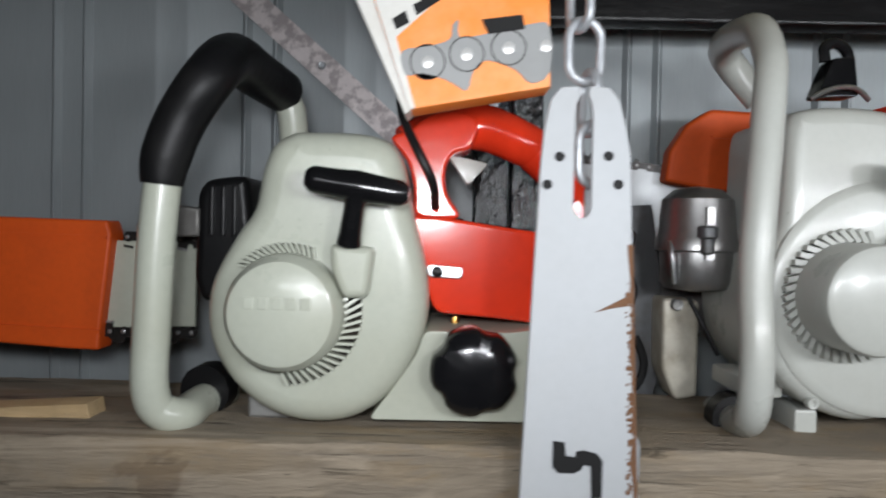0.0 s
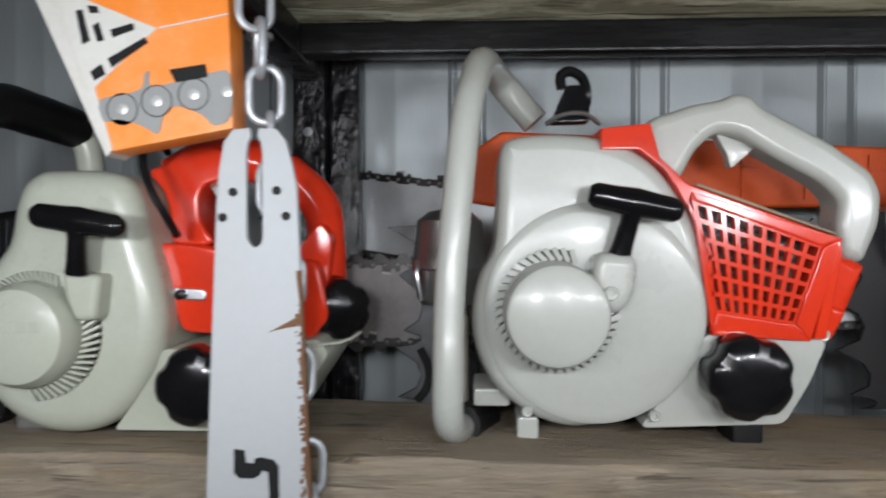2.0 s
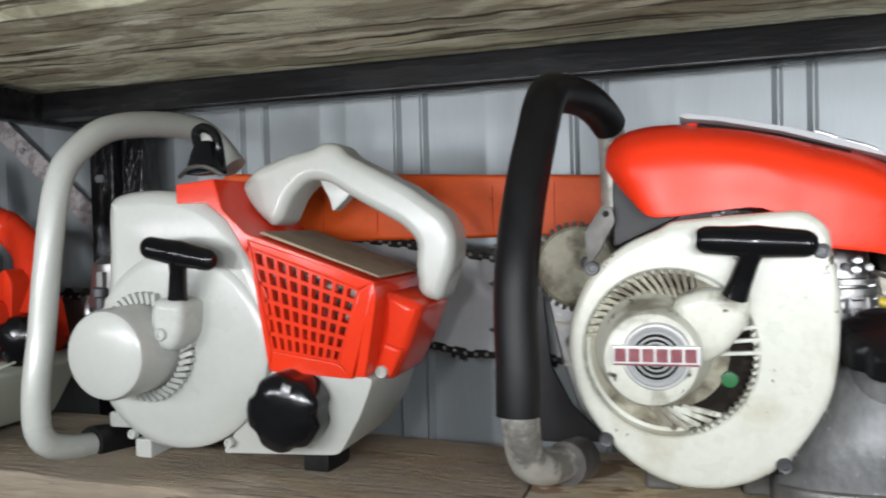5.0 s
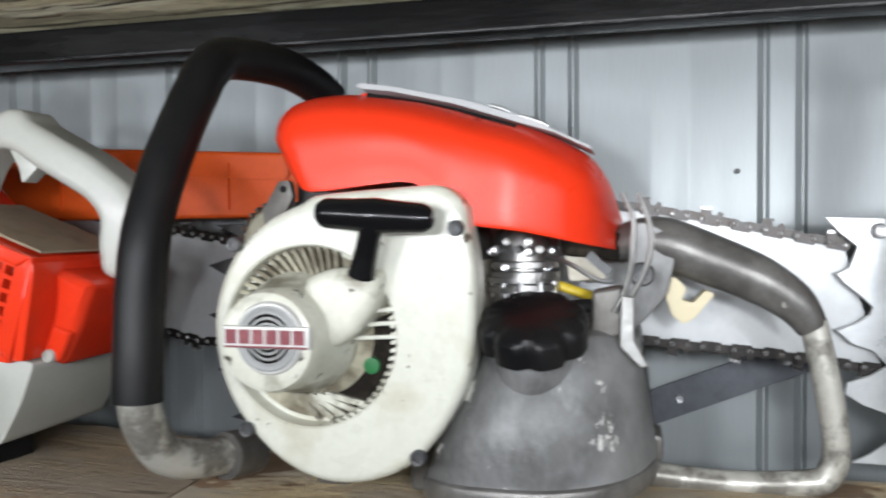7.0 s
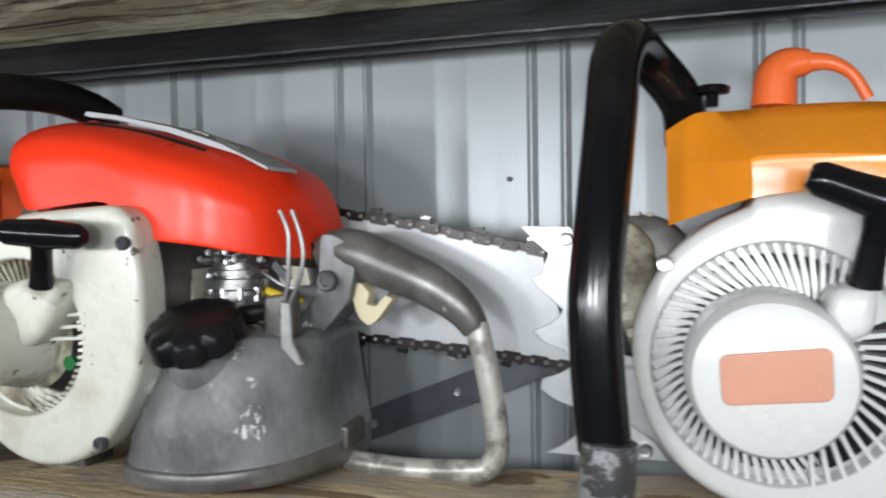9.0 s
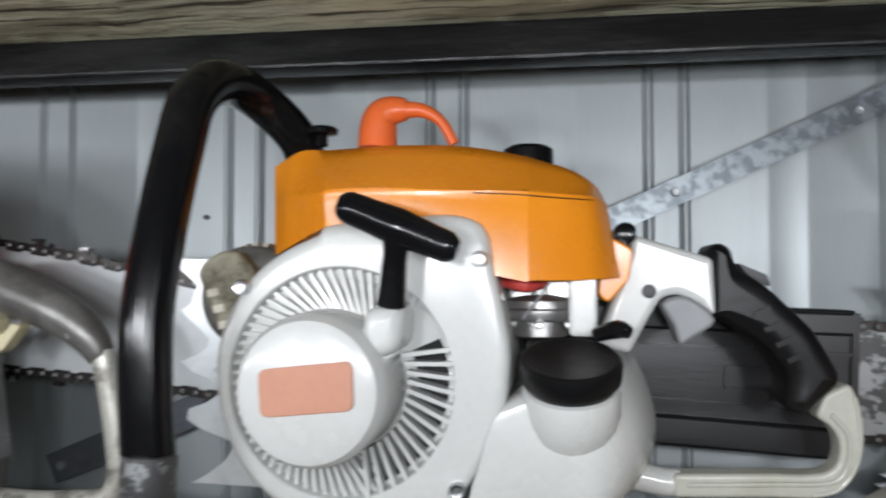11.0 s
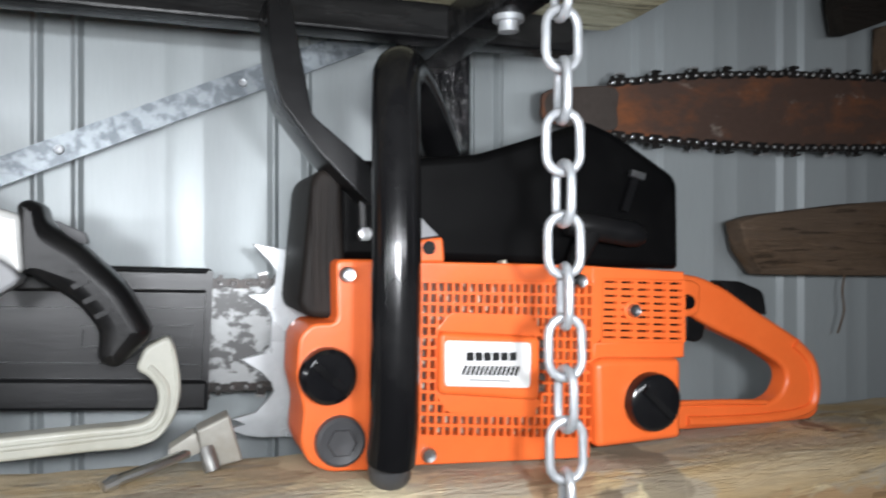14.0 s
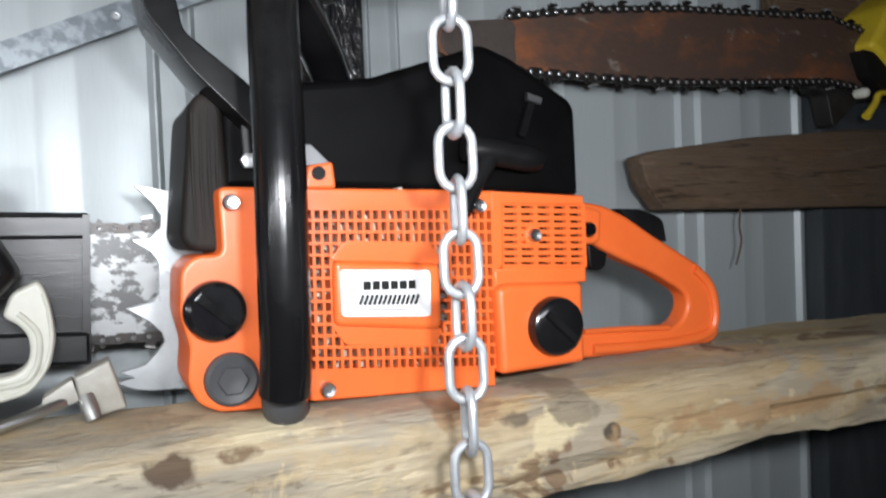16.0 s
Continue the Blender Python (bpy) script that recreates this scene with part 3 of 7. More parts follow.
def fins(parent, cx, cz, r0, r1, y0, y1, a0, a1, count, thick=0.0022, mat=None, skew=0.12, name="cooling_fin"):
    """Radial ribs of a fan grille between two angles in degrees."""
    for k in range(count):
        a = radians(a0 + (a1 - a0) * k / max(1, count - 1))
        p, q = (cx + r0 * math.cos(a), cz + r0 * math.sin(a)), (cx + r1 * math.cos(a + skew), cz + r1 * math.sin(a + skew))
        side = Vector((-(q[1] - p[1]), q[0] - p[0])).normalized() * thick / 2
        bm = bmesh.new()
        skin(bm, [[(p[0] + side.x, y0, p[1] + side.y), (p[0] - side.x, y0, p[1] - side.y), (p[0] - side.x, y1, p[1] - side.y), (p[0] + side.x, y1, p[1] + side.y)],
                  [(q[0] + side.x, y0 + 0.003, q[1] + side.y), (q[0] - side.x, y0 + 0.003, q[1] - side.y), (q[0] - side.x, y1, q[1] - side.y), (q[0] + side.x, y1, q[1] + side.y)]])
        part(name, bm, mat, parent)


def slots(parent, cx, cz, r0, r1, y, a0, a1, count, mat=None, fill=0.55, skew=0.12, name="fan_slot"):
    """Dark plates between ribs; the shade of the openings is put into their colour."""
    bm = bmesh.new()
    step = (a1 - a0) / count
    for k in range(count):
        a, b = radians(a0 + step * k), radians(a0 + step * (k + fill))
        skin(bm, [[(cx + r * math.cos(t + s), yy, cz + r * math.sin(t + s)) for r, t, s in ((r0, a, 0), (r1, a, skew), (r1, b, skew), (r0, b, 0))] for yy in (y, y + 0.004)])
    return part(name, bm, mat or DARK_CAST, parent, "dark plates for the shaded openings of the fan grille", kind="stuff")


def lattice(corners, cols, rows, y, thick, bar, bm=None, skip=None):
    """Crossing bars between four corners (x, z): top left, top right, bottom right, bottom left."""
    bm = bm or bmesh.new()
    tl, tr, br, bl = (Vector(c) for c in corners)

    def at(u, v):
        p = tl.lerp(tr, u).lerp(bl.lerp(br, u), v)
        return p
    for i in range(cols + 1):
        for j in range(rows):
            if skip and skip(i / cols, (j + 0.5) / rows):
                continue
            a, b = at(i / cols, j / rows), at(i / cols, (j + 1) / rows)
            bar_between((a.x, y + thick / 2 + 0.0006, a.y), (b.x, y + thick / 2 + 0.0006, b.y), bar, thick, bm)
    for j in range(rows + 1):
        for i in range(cols):
            if skip and skip((i + 0.5) / cols, j / rows):
                continue
            a, b = at(i / cols, j / rows), at((i + 1) / cols, j / rows)
            bar_between((a.x, y + thick / 2, a.y), (b.x, y + thick / 2, b.y), bar, thick, bm)
    return bm


def saw_chain(parent, runs, y, pitch=0.0132, mat=None, name="saw_chain", flip=1):
    """Linked plates with cutters along open runs of (x, z) points; teeth stand off to the run's left when flip is 1."""
    bm, teeth = bmesh.new(), bmesh.new()
    for run in runs:
        pts = [Vector(p) for p in run]
        lengths = [0]
        for a, b in zip(pts, pts[1:]):
            lengths.append(lengths[-1] + (b - a).length)
        count = int(lengths[-1] / pitch)
        for k in range(count):
            s = (k + 0.5) * pitch
            x, z = float(np.interp(s, lengths, [p.x for p in pts])), float(np.interp(s, lengths, [p.y for p in pts]))
            x2, z2 = float(np.interp(s + 0.002, lengths, [p.x for p in pts])), float(np.interp(s + 0.002, lengths, [p.y for p in pts]))
            d = Vector((x2 - x, z2 - z)).normalized() if s + 0.002 < lengths[-1] else (pts[-1] - pts[-2]).normalized()
            nrm = Vector((-d.y, d.x)) * flip
            x, z = x + nrm.x * 0.003, z + nrm.y * 0.003

            def plate(shape, ya, yb, bm=bm):
                ring = [Vector((x, z)) + d * u * 1.28 + nrm * v * 1.45 for u, v in shape]
                skin(bm, [[(q.x, ya, q.y) for q in ring], [(q.x, yb, q.y) for q in ring]])
            oval = [(-0.0078, -0.001), (-0.006, -0.0036), (0.006, -0.0036), (0.0078, -0.001), (0.0078, 0.001), (0.005, 0.0034), (0, 0.0022), (-0.005, 0.0034), (-0.0078, 0.001)]
            if k % 2 == 0:
                plate(oval, y - 0.0042, y - 0.0026)
                plate(oval, y + 0.0026, y + 0.0042)
                if k % 4 == 0:
                    tooth = [(-0.0075, 0.0), (0.0075, 0.0), (0.0078, 0.0062), (0.0015, 0.0074), (0.0, 0.0032), (-0.003, 0.0032), (-0.0045, 0.006), (-0.0075, 0.005)]
                    side = -1 if k % 8 == 0 else 1
                    plate(tooth, y + side * 0.0050, y + side * 0.0030)
                    # painted glint: only near-side cutter tops join the bright mesh
                    plate([(0.0008, 0.0062), (0.0080, 0.0052), (0.0080, 0.0068), (0.0008, 0.0078)], y + side * 0.0052, y - side * 0.003, teeth if side < 0 else bm)
            else:
                plate([(-0.007, -0.004), (-0.002, -0.008), (0.003, -0.008), (0.0068, -0.003), (0.006, 0.0032), (-0.006, 0.0032)], y - 0.0014, y + 0.0014)
            for u in (-0.0064, 0.0064):
                c = Vector((x, z)) + d * u
                lathe(c.x, c.y, [(0.0010, y - 0.0056), (0.0022, y - 0.0048), (0.0022, y + 0.0048)], 8, teeth)
    ob = part(name, bm, mat or CHAIN_STEEL, parent, "oily saw chain with cutters", kind="stuff")
    part("chain_cutter", teeth, GLINT_STEEL, ob, "rivets and sharpened cutter plates, glint put into their colour", kind="stuff")
    return ob


def spike_plate(parent, back, tips, y, thick=0.004, dip=0.35, mat=None, name="bumper_spike"):
    """A felling bumper: its back edge runs from top to bottom, its teeth point to the tips."""
    outline = [Vector(p) for p in back]
    tips = [Vector(t) for t in tips][::-1]
    for i, t in enumerate(tips):
        outline.append(t)
        if i + 1 < len(tips):
            n = tips[i + 1]
            mid = (t + n) / 2
            along = sum((Vector(b) for b in back), Vector((0, 0))) / len(back)
            pull = Vector((along.x - mid.x, 0)) * dip * 2
            for u, w in ((0.2, 0.8), (0.45, 1.0), (0.7, 0.85)):
                outline.append(t.lerp(n, u) + pull * w)
    return part(name, slab(outline, y, y + thick, 0.0008, 1), mat or STEEL, parent, "toothed steel bumper plate")


def link_chain(name, x, y, z_top, count, label, lean=0.0, long=0.0430, wire=0.0033, width=0.0245, start=0, twist=12):
    """A hanging chain, each link an upright or a cross link."""
    t = thing(name, (x, y, z_top - count * (long - 2 * wire)), label, "chain")
    inner = (width - 2 * wire) / 2
    half = long / 2 - wire - inner
    path = []
    for k in range(9):
        a = math.pi * k / 8
        path.append((math.cos(a) * (inner + wire), half + math.sin(a) * (inner + wire)))
    path += [(-px, -pz) for px, pz in path]
    step = long - 2 * wire * 1.05
    for k in range(count):
        z = z_top - long / 2 - k * step
        turn = radians(twist + (90 if (k + start) % 2 else 0) + 6 * math.sin(k * 1.7))
        bm = tube([(px * math.cos(turn), px * math.sin(turn), pz) for px, pz in path], wire, 10, 1, closed=True)
        bmesh.ops.translate(bm, verts=bm.verts, vec=(x + lean * (k * step), y, z))
        part("chain_link", bm, ZINC, t)
    return t


# ---- structure ----
def plain(name, bm, mat, label, category="structure"):
    ob = single(name, bm, mat, label, category, kind="structure")
    return ob


WALL_Y = 0.29
RIB0, RIB_STEP = 0.229, 0.2394


def wall_sheet(name, x0, x1, z0, z1, first):
    """Profiled steel sheet: a pair of shallow ridges at each step, pressed towards the room."""
    xs = [(x0, 0.0)]
    x = first
    while x < x1 - 0.06:
        if x > x0 + 0.01:
            for dx, out in ((-0.0065, 0.0), (-0.001, 0.008), (0.001, 0.008), (0.0065, 0.0), (0.0315, 0.0), (0.037, 0.008), (0.039, 0.008), (0.0445, 0.0),
                            (0.118, 0.0), (0.121, 0.0006), (0.126, 0.0006), (0.129, 0.0), (0.158, 0.0), (0.161, 0.0006), (0.166, 0.0006), (0.169, 0.0)):
                xs.append((x + dx, out))
        x += RIB_STEP
    xs.append((x1, 0.0))
    bm = bmesh.new()
    outline = [(px, WALL_Y - out) for px, out in xs] + [(x1, WALL_Y + 0.02), (x0, WALL_Y + 0.02)]
    skin(bm, [[(px, py, z) for px, py in outline] for z in (z0, z1)])
    return plain(name, bm, SHEET, "grey profiled steel sheet wall of the shed", "wall")


wall_sheet("wall_north", -2.2, 4.2, -1.0, 1.6, RIB0 - 10 * RIB_STEP)
plain("wall_south", brick_box(-2.2, 4.2, -3.05, -3.0, -1.0, 1.6), SHEET, "plain grey shed wall", "wall")
plain("wall_west", brick_box(-2.25, -2.2, -3.0, 0.3, -1.0, 1.6), SHEET, "plain grey shed wall", "wall")
plain("wall_east", brick_box(4.2, 4.25, -3.0, 0.3, -1.0, 1.6), SHEET, "plain grey shed wall", "wall")
plain("floor", brick_box(-2.25, 4.25, -3.05, 0.35, -1.05, -1.0), CONCRETE, "grey concrete shed floor", "floor")
plain("ceiling", brick_box(-2.25, 4.25, -3.05, 0.35, 1.6, 1.65), SHEET, "plain shed roof lining", "ceiling")


def sag(x):
    return float(np.interp(x, (0.1, 0.45, 0.75, 1.2, 1.6, 1.9, 2.2, 2.5, 3.1), (0.0, -0.007, -0.013, -0.013, -0.002, -0.006, -0.013, -0.013, -0.022)))


def run_of(value, x):
    """A measure along a board: one number, or a function of x."""
    return value if isinstance(value, float) else value(x)


def rough_board(x0, x1, edge, back, under, z1, seed, wave=0.006, nx=120, dip=lambda x: 0.0, worn=0.004):
    """A sawn slab whose edges wander, whose run may sag by dip(x) and whose upper front edge is worn round."""
    bm = bmesh.new()
    rings = []
    for i in range(nx + 1):
        x = x0 + (x1 - x0) * i / nx
        y0, y1, z0 = edge(x), run_of(back, x), run_of(under, x)

        def w(k, s=7.0):
            return wave * (noise.noise(Vector((x * s, k * 3.1, seed))) + 0.5 * noise.noise(Vector((x * s * 4, k * 5.3, seed + 9))))
        loop = []
        m = 6
        lip = min(worn, 0.035) / (z1 - z0)
        for k in range(5):
            a = math.pi / 2 * k / 4
            loop.append((y0 + worn * (1 - math.cos(a)), z1 - worn * (1 - math.sin(a)) + w(1) * 0.4))
        for k in range(1, m + 1):
            loop.append((y0 + worn + (y1 - y0 - worn) * k / m, z1 + 0.45 * w(k)))
        for k in range(1, m):
            loop.append((y1, z1 + (z0 - z1) * k / m))
        for k in range(m + 1):
            loop.append((y1 + (y0 - y1) * k / m, z0 + w(20 + k)))
        for k in range(1, m):
            s = k / m * (1 - lip)
            loop.append((y0 + 1.1 * w(40 + k) - 0.004 * math.sin(math.pi * k / m), z0 + (z1 - z0) * s))
        rings.append([(x, y, z + dip(x)) for y, z in loop])
    return skin(bm, rings)


def shelf_edge(x):
    return float(np.interp(x, (0.3, 1.0, 1.8), (-0.13, -0.105, -0.062)))


def shelf_back(x):
    return float(np.interp(x, (2.1, 2.45), (0.085, 0.13)))


def shelf_under(x):
    return float(np.interp(x, (1.8, 2.1, 2.4), (-0.1, -0.084, -0.072)))


# one slab in two lengths: darker colour at left, paler at right
plain("shelf_board_1", rough_board(-1.2, 0.700, shelf_edge, 0.085, -0.095, -0.002, 3.0, dip=sag), SHELF_WOOD, "darker length of the weathered timber shelf slab with a rough edge", "shelf")
plain("shelf_board_2", rough_board(0.703, 3.1, shelf_edge, shelf_back, shelf_under, -0.002, 5.0, 0.009, dip=sag, worn=0.03), PALE_SHELF_WOOD, "paler length of the weathered timber shelf slab with a rough edge", "shelf")
plain("upper_shelf_board", rough_board(0.03, 2.235, lambda x: -0.19, 0.12, 0.402, 0.46, 7.0, 0.005), TOP_WOOD, "pale rough-sawn timber board of the upper shelf", "shelf")
rack = thing("shelf_rack", (0.08, 0.2, -1.0), "black painted steel shelf rack with posts and rails", "rack")
part("rail", brick_box(0.032, 2.178, 0.078, 0.112, 0.366, 0.4, 0.003), FRAME_BLACK, rack)
part("rail", brick_box(-1.2, 2.6, 0.09, 0.124, -0.13, -0.09, 0.003), FRAME_BLACK, rack)
for x in (0.036, 2.035):
    part("post", brick_box(x, x + 0.04, 0.2, 0.245, -1.0, 0.62, 0.003), GLOSSY_FRAME, rack, "thick glossy black paint")
    part("post", brick_box(x + 0.044, x + 0.08, 0.212, 0.245, -1.0, 0.62, 0.003), GLOSSY_FRAME, rack, "thick glossy black paint")
    part("cross_arm", brick_box(x + 0.004, x + 0.04, -0.16, 0.2, 0.362, 0.398, 0.003), FRAME_BLACK, rack)
    bolt = turned(x + 0.022, -0.02, [(0.002, 0.348), (0.0085, 0.349), (0.0085, 0.357), (0.013, 0.3575), (0.013, 0.362)], 12)
    part("bolt", bolt, ZINC, rack, "zinc bolt head under the shelf")
    for z in (0.12, 0.3):
        part("bolt", lathe(x + 0.02, z, [(0.003, 0.194), (0.006, 0.1945), (0.006, 0.2)], 6), ZINC, rack, "zinc bolt head")


def strap(a, b, w, label, mat=None):
    """A flat punched strip with its fixing screws."""
    a, b = Vector(a), Vector(b)
    t = thing("brace_strap", a, label, "brace")
    part("strip", bar_between(a, b, w, 0.003), mat or GALVANISED, t)
    for k in (0.04, 0.35, 0.66, 0.96):
        p = a.lerp(b, k)
        screw(t, p.x, p.y - 0.002, p.z, 0.005, ZINC)
    return t


s = [Vector(p) for p in [(-0.245, 0.275, 0.437), (-0.067, 0.275, 0.283)]]
strap(s[0] + (s[0] - s[1]) * 0.6, s[1] + (s[1] - s[0]) * 1.6, 0.032, "pale mottled steel brace strap on the shed wall", PALE_STRAP)
s = [Vector(p) for p in [(1.648, 0.262, 0.252), (1.969, 0.262, 0.395)]]
strap(s[0] + (s[0] - s[1]) * 0.5, s[1] + (s[1] - s[0]) * 0.3, 0.027, "mottled galvanised diagonal brace strap behind the saws")
s = [Vector(p) for p in [(1.026, 0.272, -0.024), (1.183, 0.272, 0.041)]]
strap(s[0] - (s[1] - s[0]) * 0.3, s[1] + (s[1] - s[0]) * 0.9, 0.036, "dull blue-grey brace strap low on the shed wall", DARK_STRAP)
p = [(1.160, 0.285, 0.252)][0]
single("nail", lathe(p[0], p[2], [(0.001, 0.284), (0.003, 0.2845), (0.003, 0.29)], 8), DARK_STEEL, "small dark nail head in the wall sheet", "nail")

# ---- things in front of the shelf ----
link_chain("hanging_chain", 0.075, -0.147, 0.52, 24, "bright zinc link chain hanging before the shelf", twist=20, lean=0.11)
link_chain("hanging_chain", 2.052, -0.118, 0.52, 30, "dull galvanised link chain hanging before the orange saw", twist=-8, lean=0.012, start=1)

bar = thing("hanging_guide_bar", (0.09, -0.165, -0.35), "white painted guide bar with rusty edge hanging from a chain", "guide bar")
tip = [(0.067, 0.196), (0.069, 0.222), (0.073, 0.244), (0.080, 0.253), (0.0925, 0.254), (0.0935, 0.248)]
edge = [(0.0985, 0.248), (0.0995, 0.254), (0.113, 0.253), (0.120, 0.244), (0.125, 0.225), (0.128, 0.209)]
rim = tip + [(0.091, 0.242), (0.090, 0.234), (0.090, 0.172), (0.092, 0.168), (0.095, 0.165), (0.098, 0.165), (0.101, 0.168), (0.102, 0.172), (0.102, 0.234), (0.101, 0.242)] + edge
low = [(edge[-1][0] + 0.012, edge[-1][1] - 0.28), (edge[-1][0] + 0.012, -0.36), (tip[0][0] - 0.016, -0.36), (tip[0][0] - 0.012, -0.1)]
part("blade", slab([Vector(p) for p in rim + low], -0.168, -0.163, 0.0006, 1), BAR_WHITE, bar, "white painted steel blade")
for q in [(0.072, 0.187), (0.080, 0.206), (0.113, 0.207), (0.120, 0.188)]:
    part("hole", lathe(q[0], q[1], [(0.0034, -0.1690), (0.0034, -0.1665)], 12), PRINT_AND_HOLE_SHADE, bar, "dark disc for a small drilled hole")
e0, e1 = edge[-1], low[0]
rng = random.Random(5)
bm = bmesh.new()
for k in range(300):
    t = rng.random() ** 0.8
    cx, cz, r = e0[0] + (e1[0] - e0[0]) * (0.25 + 0.75 * t) - 0.0045 * rng.random() ** 2, e0[1] + (e1[1] - 0.06 - e0[1]) * (0.25 + 0.75 * t), 0.0006 + 0.0016 * rng.random() ** 3
    lathe(cx, cz, [(r * 0.4, -0.1688), (r, -0.1682), (r, -0.1635)], 7, bm)
part("rust_patch", bm, EDGE_RUST, bar, "flaking brown rust along the edge")
band_in, band_out = [], []
for k in range(41):
    t = 0.22 + 0.78 * k / 40
    x, z = e0[0] + (e1[0] - e0[0]) * t, e0[1] + (e1[1] - e0[1]) * t
    wide = 0.0012 + 0.0032 * max(0.0, noise.noise(Vector((z * 55, 1.7, 0.0))) + 0.35) + 0.0008 * rng.random()
    band_in.append((x - wide, z))
    band_out.append((x + 0.0004, z))
part("rust_band", slab([Vector(p) for p in band_in + band_out[::-1]], -0.1684, -0.1632, 0.0002, 1), EDGE_RUST, bar, "brown rust band along the worn edge")
q = [(0.106, 0.101), (0.114, 0.105), (0.127, 0.112), (0.130, 0.106), (0.118, 0.104)]
part("rust_patch", slab([Vector(p) for p in q], -0.1687, -0.1675, 0.0003, 1), EDGE_RUST, bar, "flaking brown rust stain")
q = [(0.080, 0.013), (0.088, 0.012), (0.089, 0.003), (0.095, 0.002), (0.096, 0.006), (0.101, 0.007), (0.110, 0.005), (0.114, 0.000), (0.114, -0.025), (0.107, -0.026), (0.106, -0.004), (0.101, -0.003), (0.100, -0.006), (0.095, -0.009), (0.084, -0.009), (0.080, -0.005)]
part("printed_mark", slab([Vector(p) for p in q], -0.1690, -0.1678, 0.0002, 1), PRINT_AND_HOLE_SHADE, bar, "dark printed mark")

box = thing("chain_carton", (-0.03, -0.15, 0.25), "worn orange and white cardboard carton for saw chain", "carton")
q = [Vector(p) for p in [(-0.082, 0.408), (-0.023, 0.238), (0.075, 0.256), (0.070, 0.403)]]
part("body", slab(q, -0.152, -0.118, 0.0015, 2), CARTON_ORANGE, box)
q = [Vector(p) for p in [(-0.079, 0.404), (-0.062, 0.404), (-0.062, 0.365), (0.016, 0.333), (-0.033, 0.288), (-0.019, 0.239), (-0.023, 0.238)]]
part("white_panel", slab(q, -0.1532, -0.1518, 0.0002, 1), CARTON_WHITE, box, "white printed panel")
q = [Vector(p) for p in smooth([(-0.029, 0.278), (-0.011, 0.282), (0.004, 0.287), (0.006, 0.297), (0.010, 0.300), (0.011, 0.289), (0.028, 0.291), (0.061, 0.299), (0.073, 0.297), (0.074, 0.266), (0.061, 0.258), (0.050, 0.267), (0.030, 0.273), (0.021, 0.265), (0.017, 0.252), (0.008, 0.256), (-0.001, 0.260), (-0.015, 0.263), (-0.026, 0.262)], 3)]
part("chain_picture", slab(q, -0.1534, -0.1522, 0.0002, 1), PRINT_GREY, box, "grey printed picture of chain links")
for p in [(-0.011, 0.271), (0.016, 0.277), (0.045, 0.282), (0.071, 0.284)]:
    part("rivet_print", lathe(p[0], p[1], [(0.0015, -0.1544), (0.0042, -0.1538), (0.0042, -0.1528)], 16), BADGE, box)
for p in [(-0.011, 0.271), (0.016, 0.277), (0.045, 0.282)]:
    part("link_print", lathe(p[0], p[1], [(0.0116, -0.1533), (0.0116, -0.1537), (0.0124, -0.1537), (0.0124, -0.1533)], 28), PRINT_AND_HOLE_SHADE, box)
part("body_side", slab([Vector(p) for p in [(-0.089, 0.374), (-0.080, 0.403), (-0.022, 0.238), (-0.026, 0.235)]], -0.150, -0.116, 0.0006, 1), CARTON_WHITE, box, "white side of the carton")
q = [Vector(p) for p in [(0.026, 0.301), (0.054, 0.305), (0.056, 0.295), (0.031, 0.291)]]
part("cutter_print", slab(q, -0.1539, -0.1529, 0.0002, 1), PRINT_AND_HOLE_SHADE, box)
for pts in ([(-0.047, 0.347), (-0.042, 0.348), (-0.036, 0.324), (-0.042, 0.321)], [(-0.034, 0.335), (-0.029, 0.338), (-0.025, 0.324), (-0.030, 0.323)], [(-0.020, 0.332), (-0.002, 0.337), (-0.001, 0.332), (-0.018, 0.326)], [(-0.036, 0.300), (-0.027, 0.306), (-0.024, 0.298), (-0.033, 0.293)],
            [(-0.022, 0.310), (0.007, 0.326), (0.009, 0.322), (-0.019, 0.303)], [(-0.038, 0.351), (-0.030, 0.350), (-0.029, 0.345), (-0.036, 0.345)]):
    part("printed_bar", slab([Vector(p) for p in pts], -0.1541, -0.153, 0.0002, 1), PRINT_AND_HOLE_SHADE, box, "dark unreadable print")
for pts in ([(-0.030, 0.387), (-0.018, 0.386), (-0.021, 0.358), (-0.032, 0.360)], [(-0.011, 0.386), (-0.005, 0.386), (-0.006, 0.360), (-0.012, 0.360)], [(0.001, 0.386), (0.034, 0.385), (0.032, 0.372), (0.001, 0.368)]):
    part("printed_bar", slab([Vector(p) for p in pts], -0.1534, -0.1522, 0.0002, 1), PRINT_WHITE, box, "white printed block")
part("crease", bar_between(*[(0.018, -0.153, 0.333), (0.072, -0.153, 0.343)], 0.0012, 0.0012), CARTON_WHITE, box)

bm = slab([Vector(p) for p in [(-0.375, 0.004), (-0.280, 0.010), (-0.277, -0.007), (-0.375, -0.011)]], -0.075, -0.045, 0.001, 2)
single("wood_offcut", bm, PINE, "pale sawn pine offcut lying on the shelf", "wood offcut")


# ---- first saw: green-grey housing with red rear handle ----
saw = thing("chainsaw", (-0.1, 0.0, 0.0), "vintage green-grey chainsaw with red rear handle on the shelf", "chainsaw", "chainsaws on the shelf")
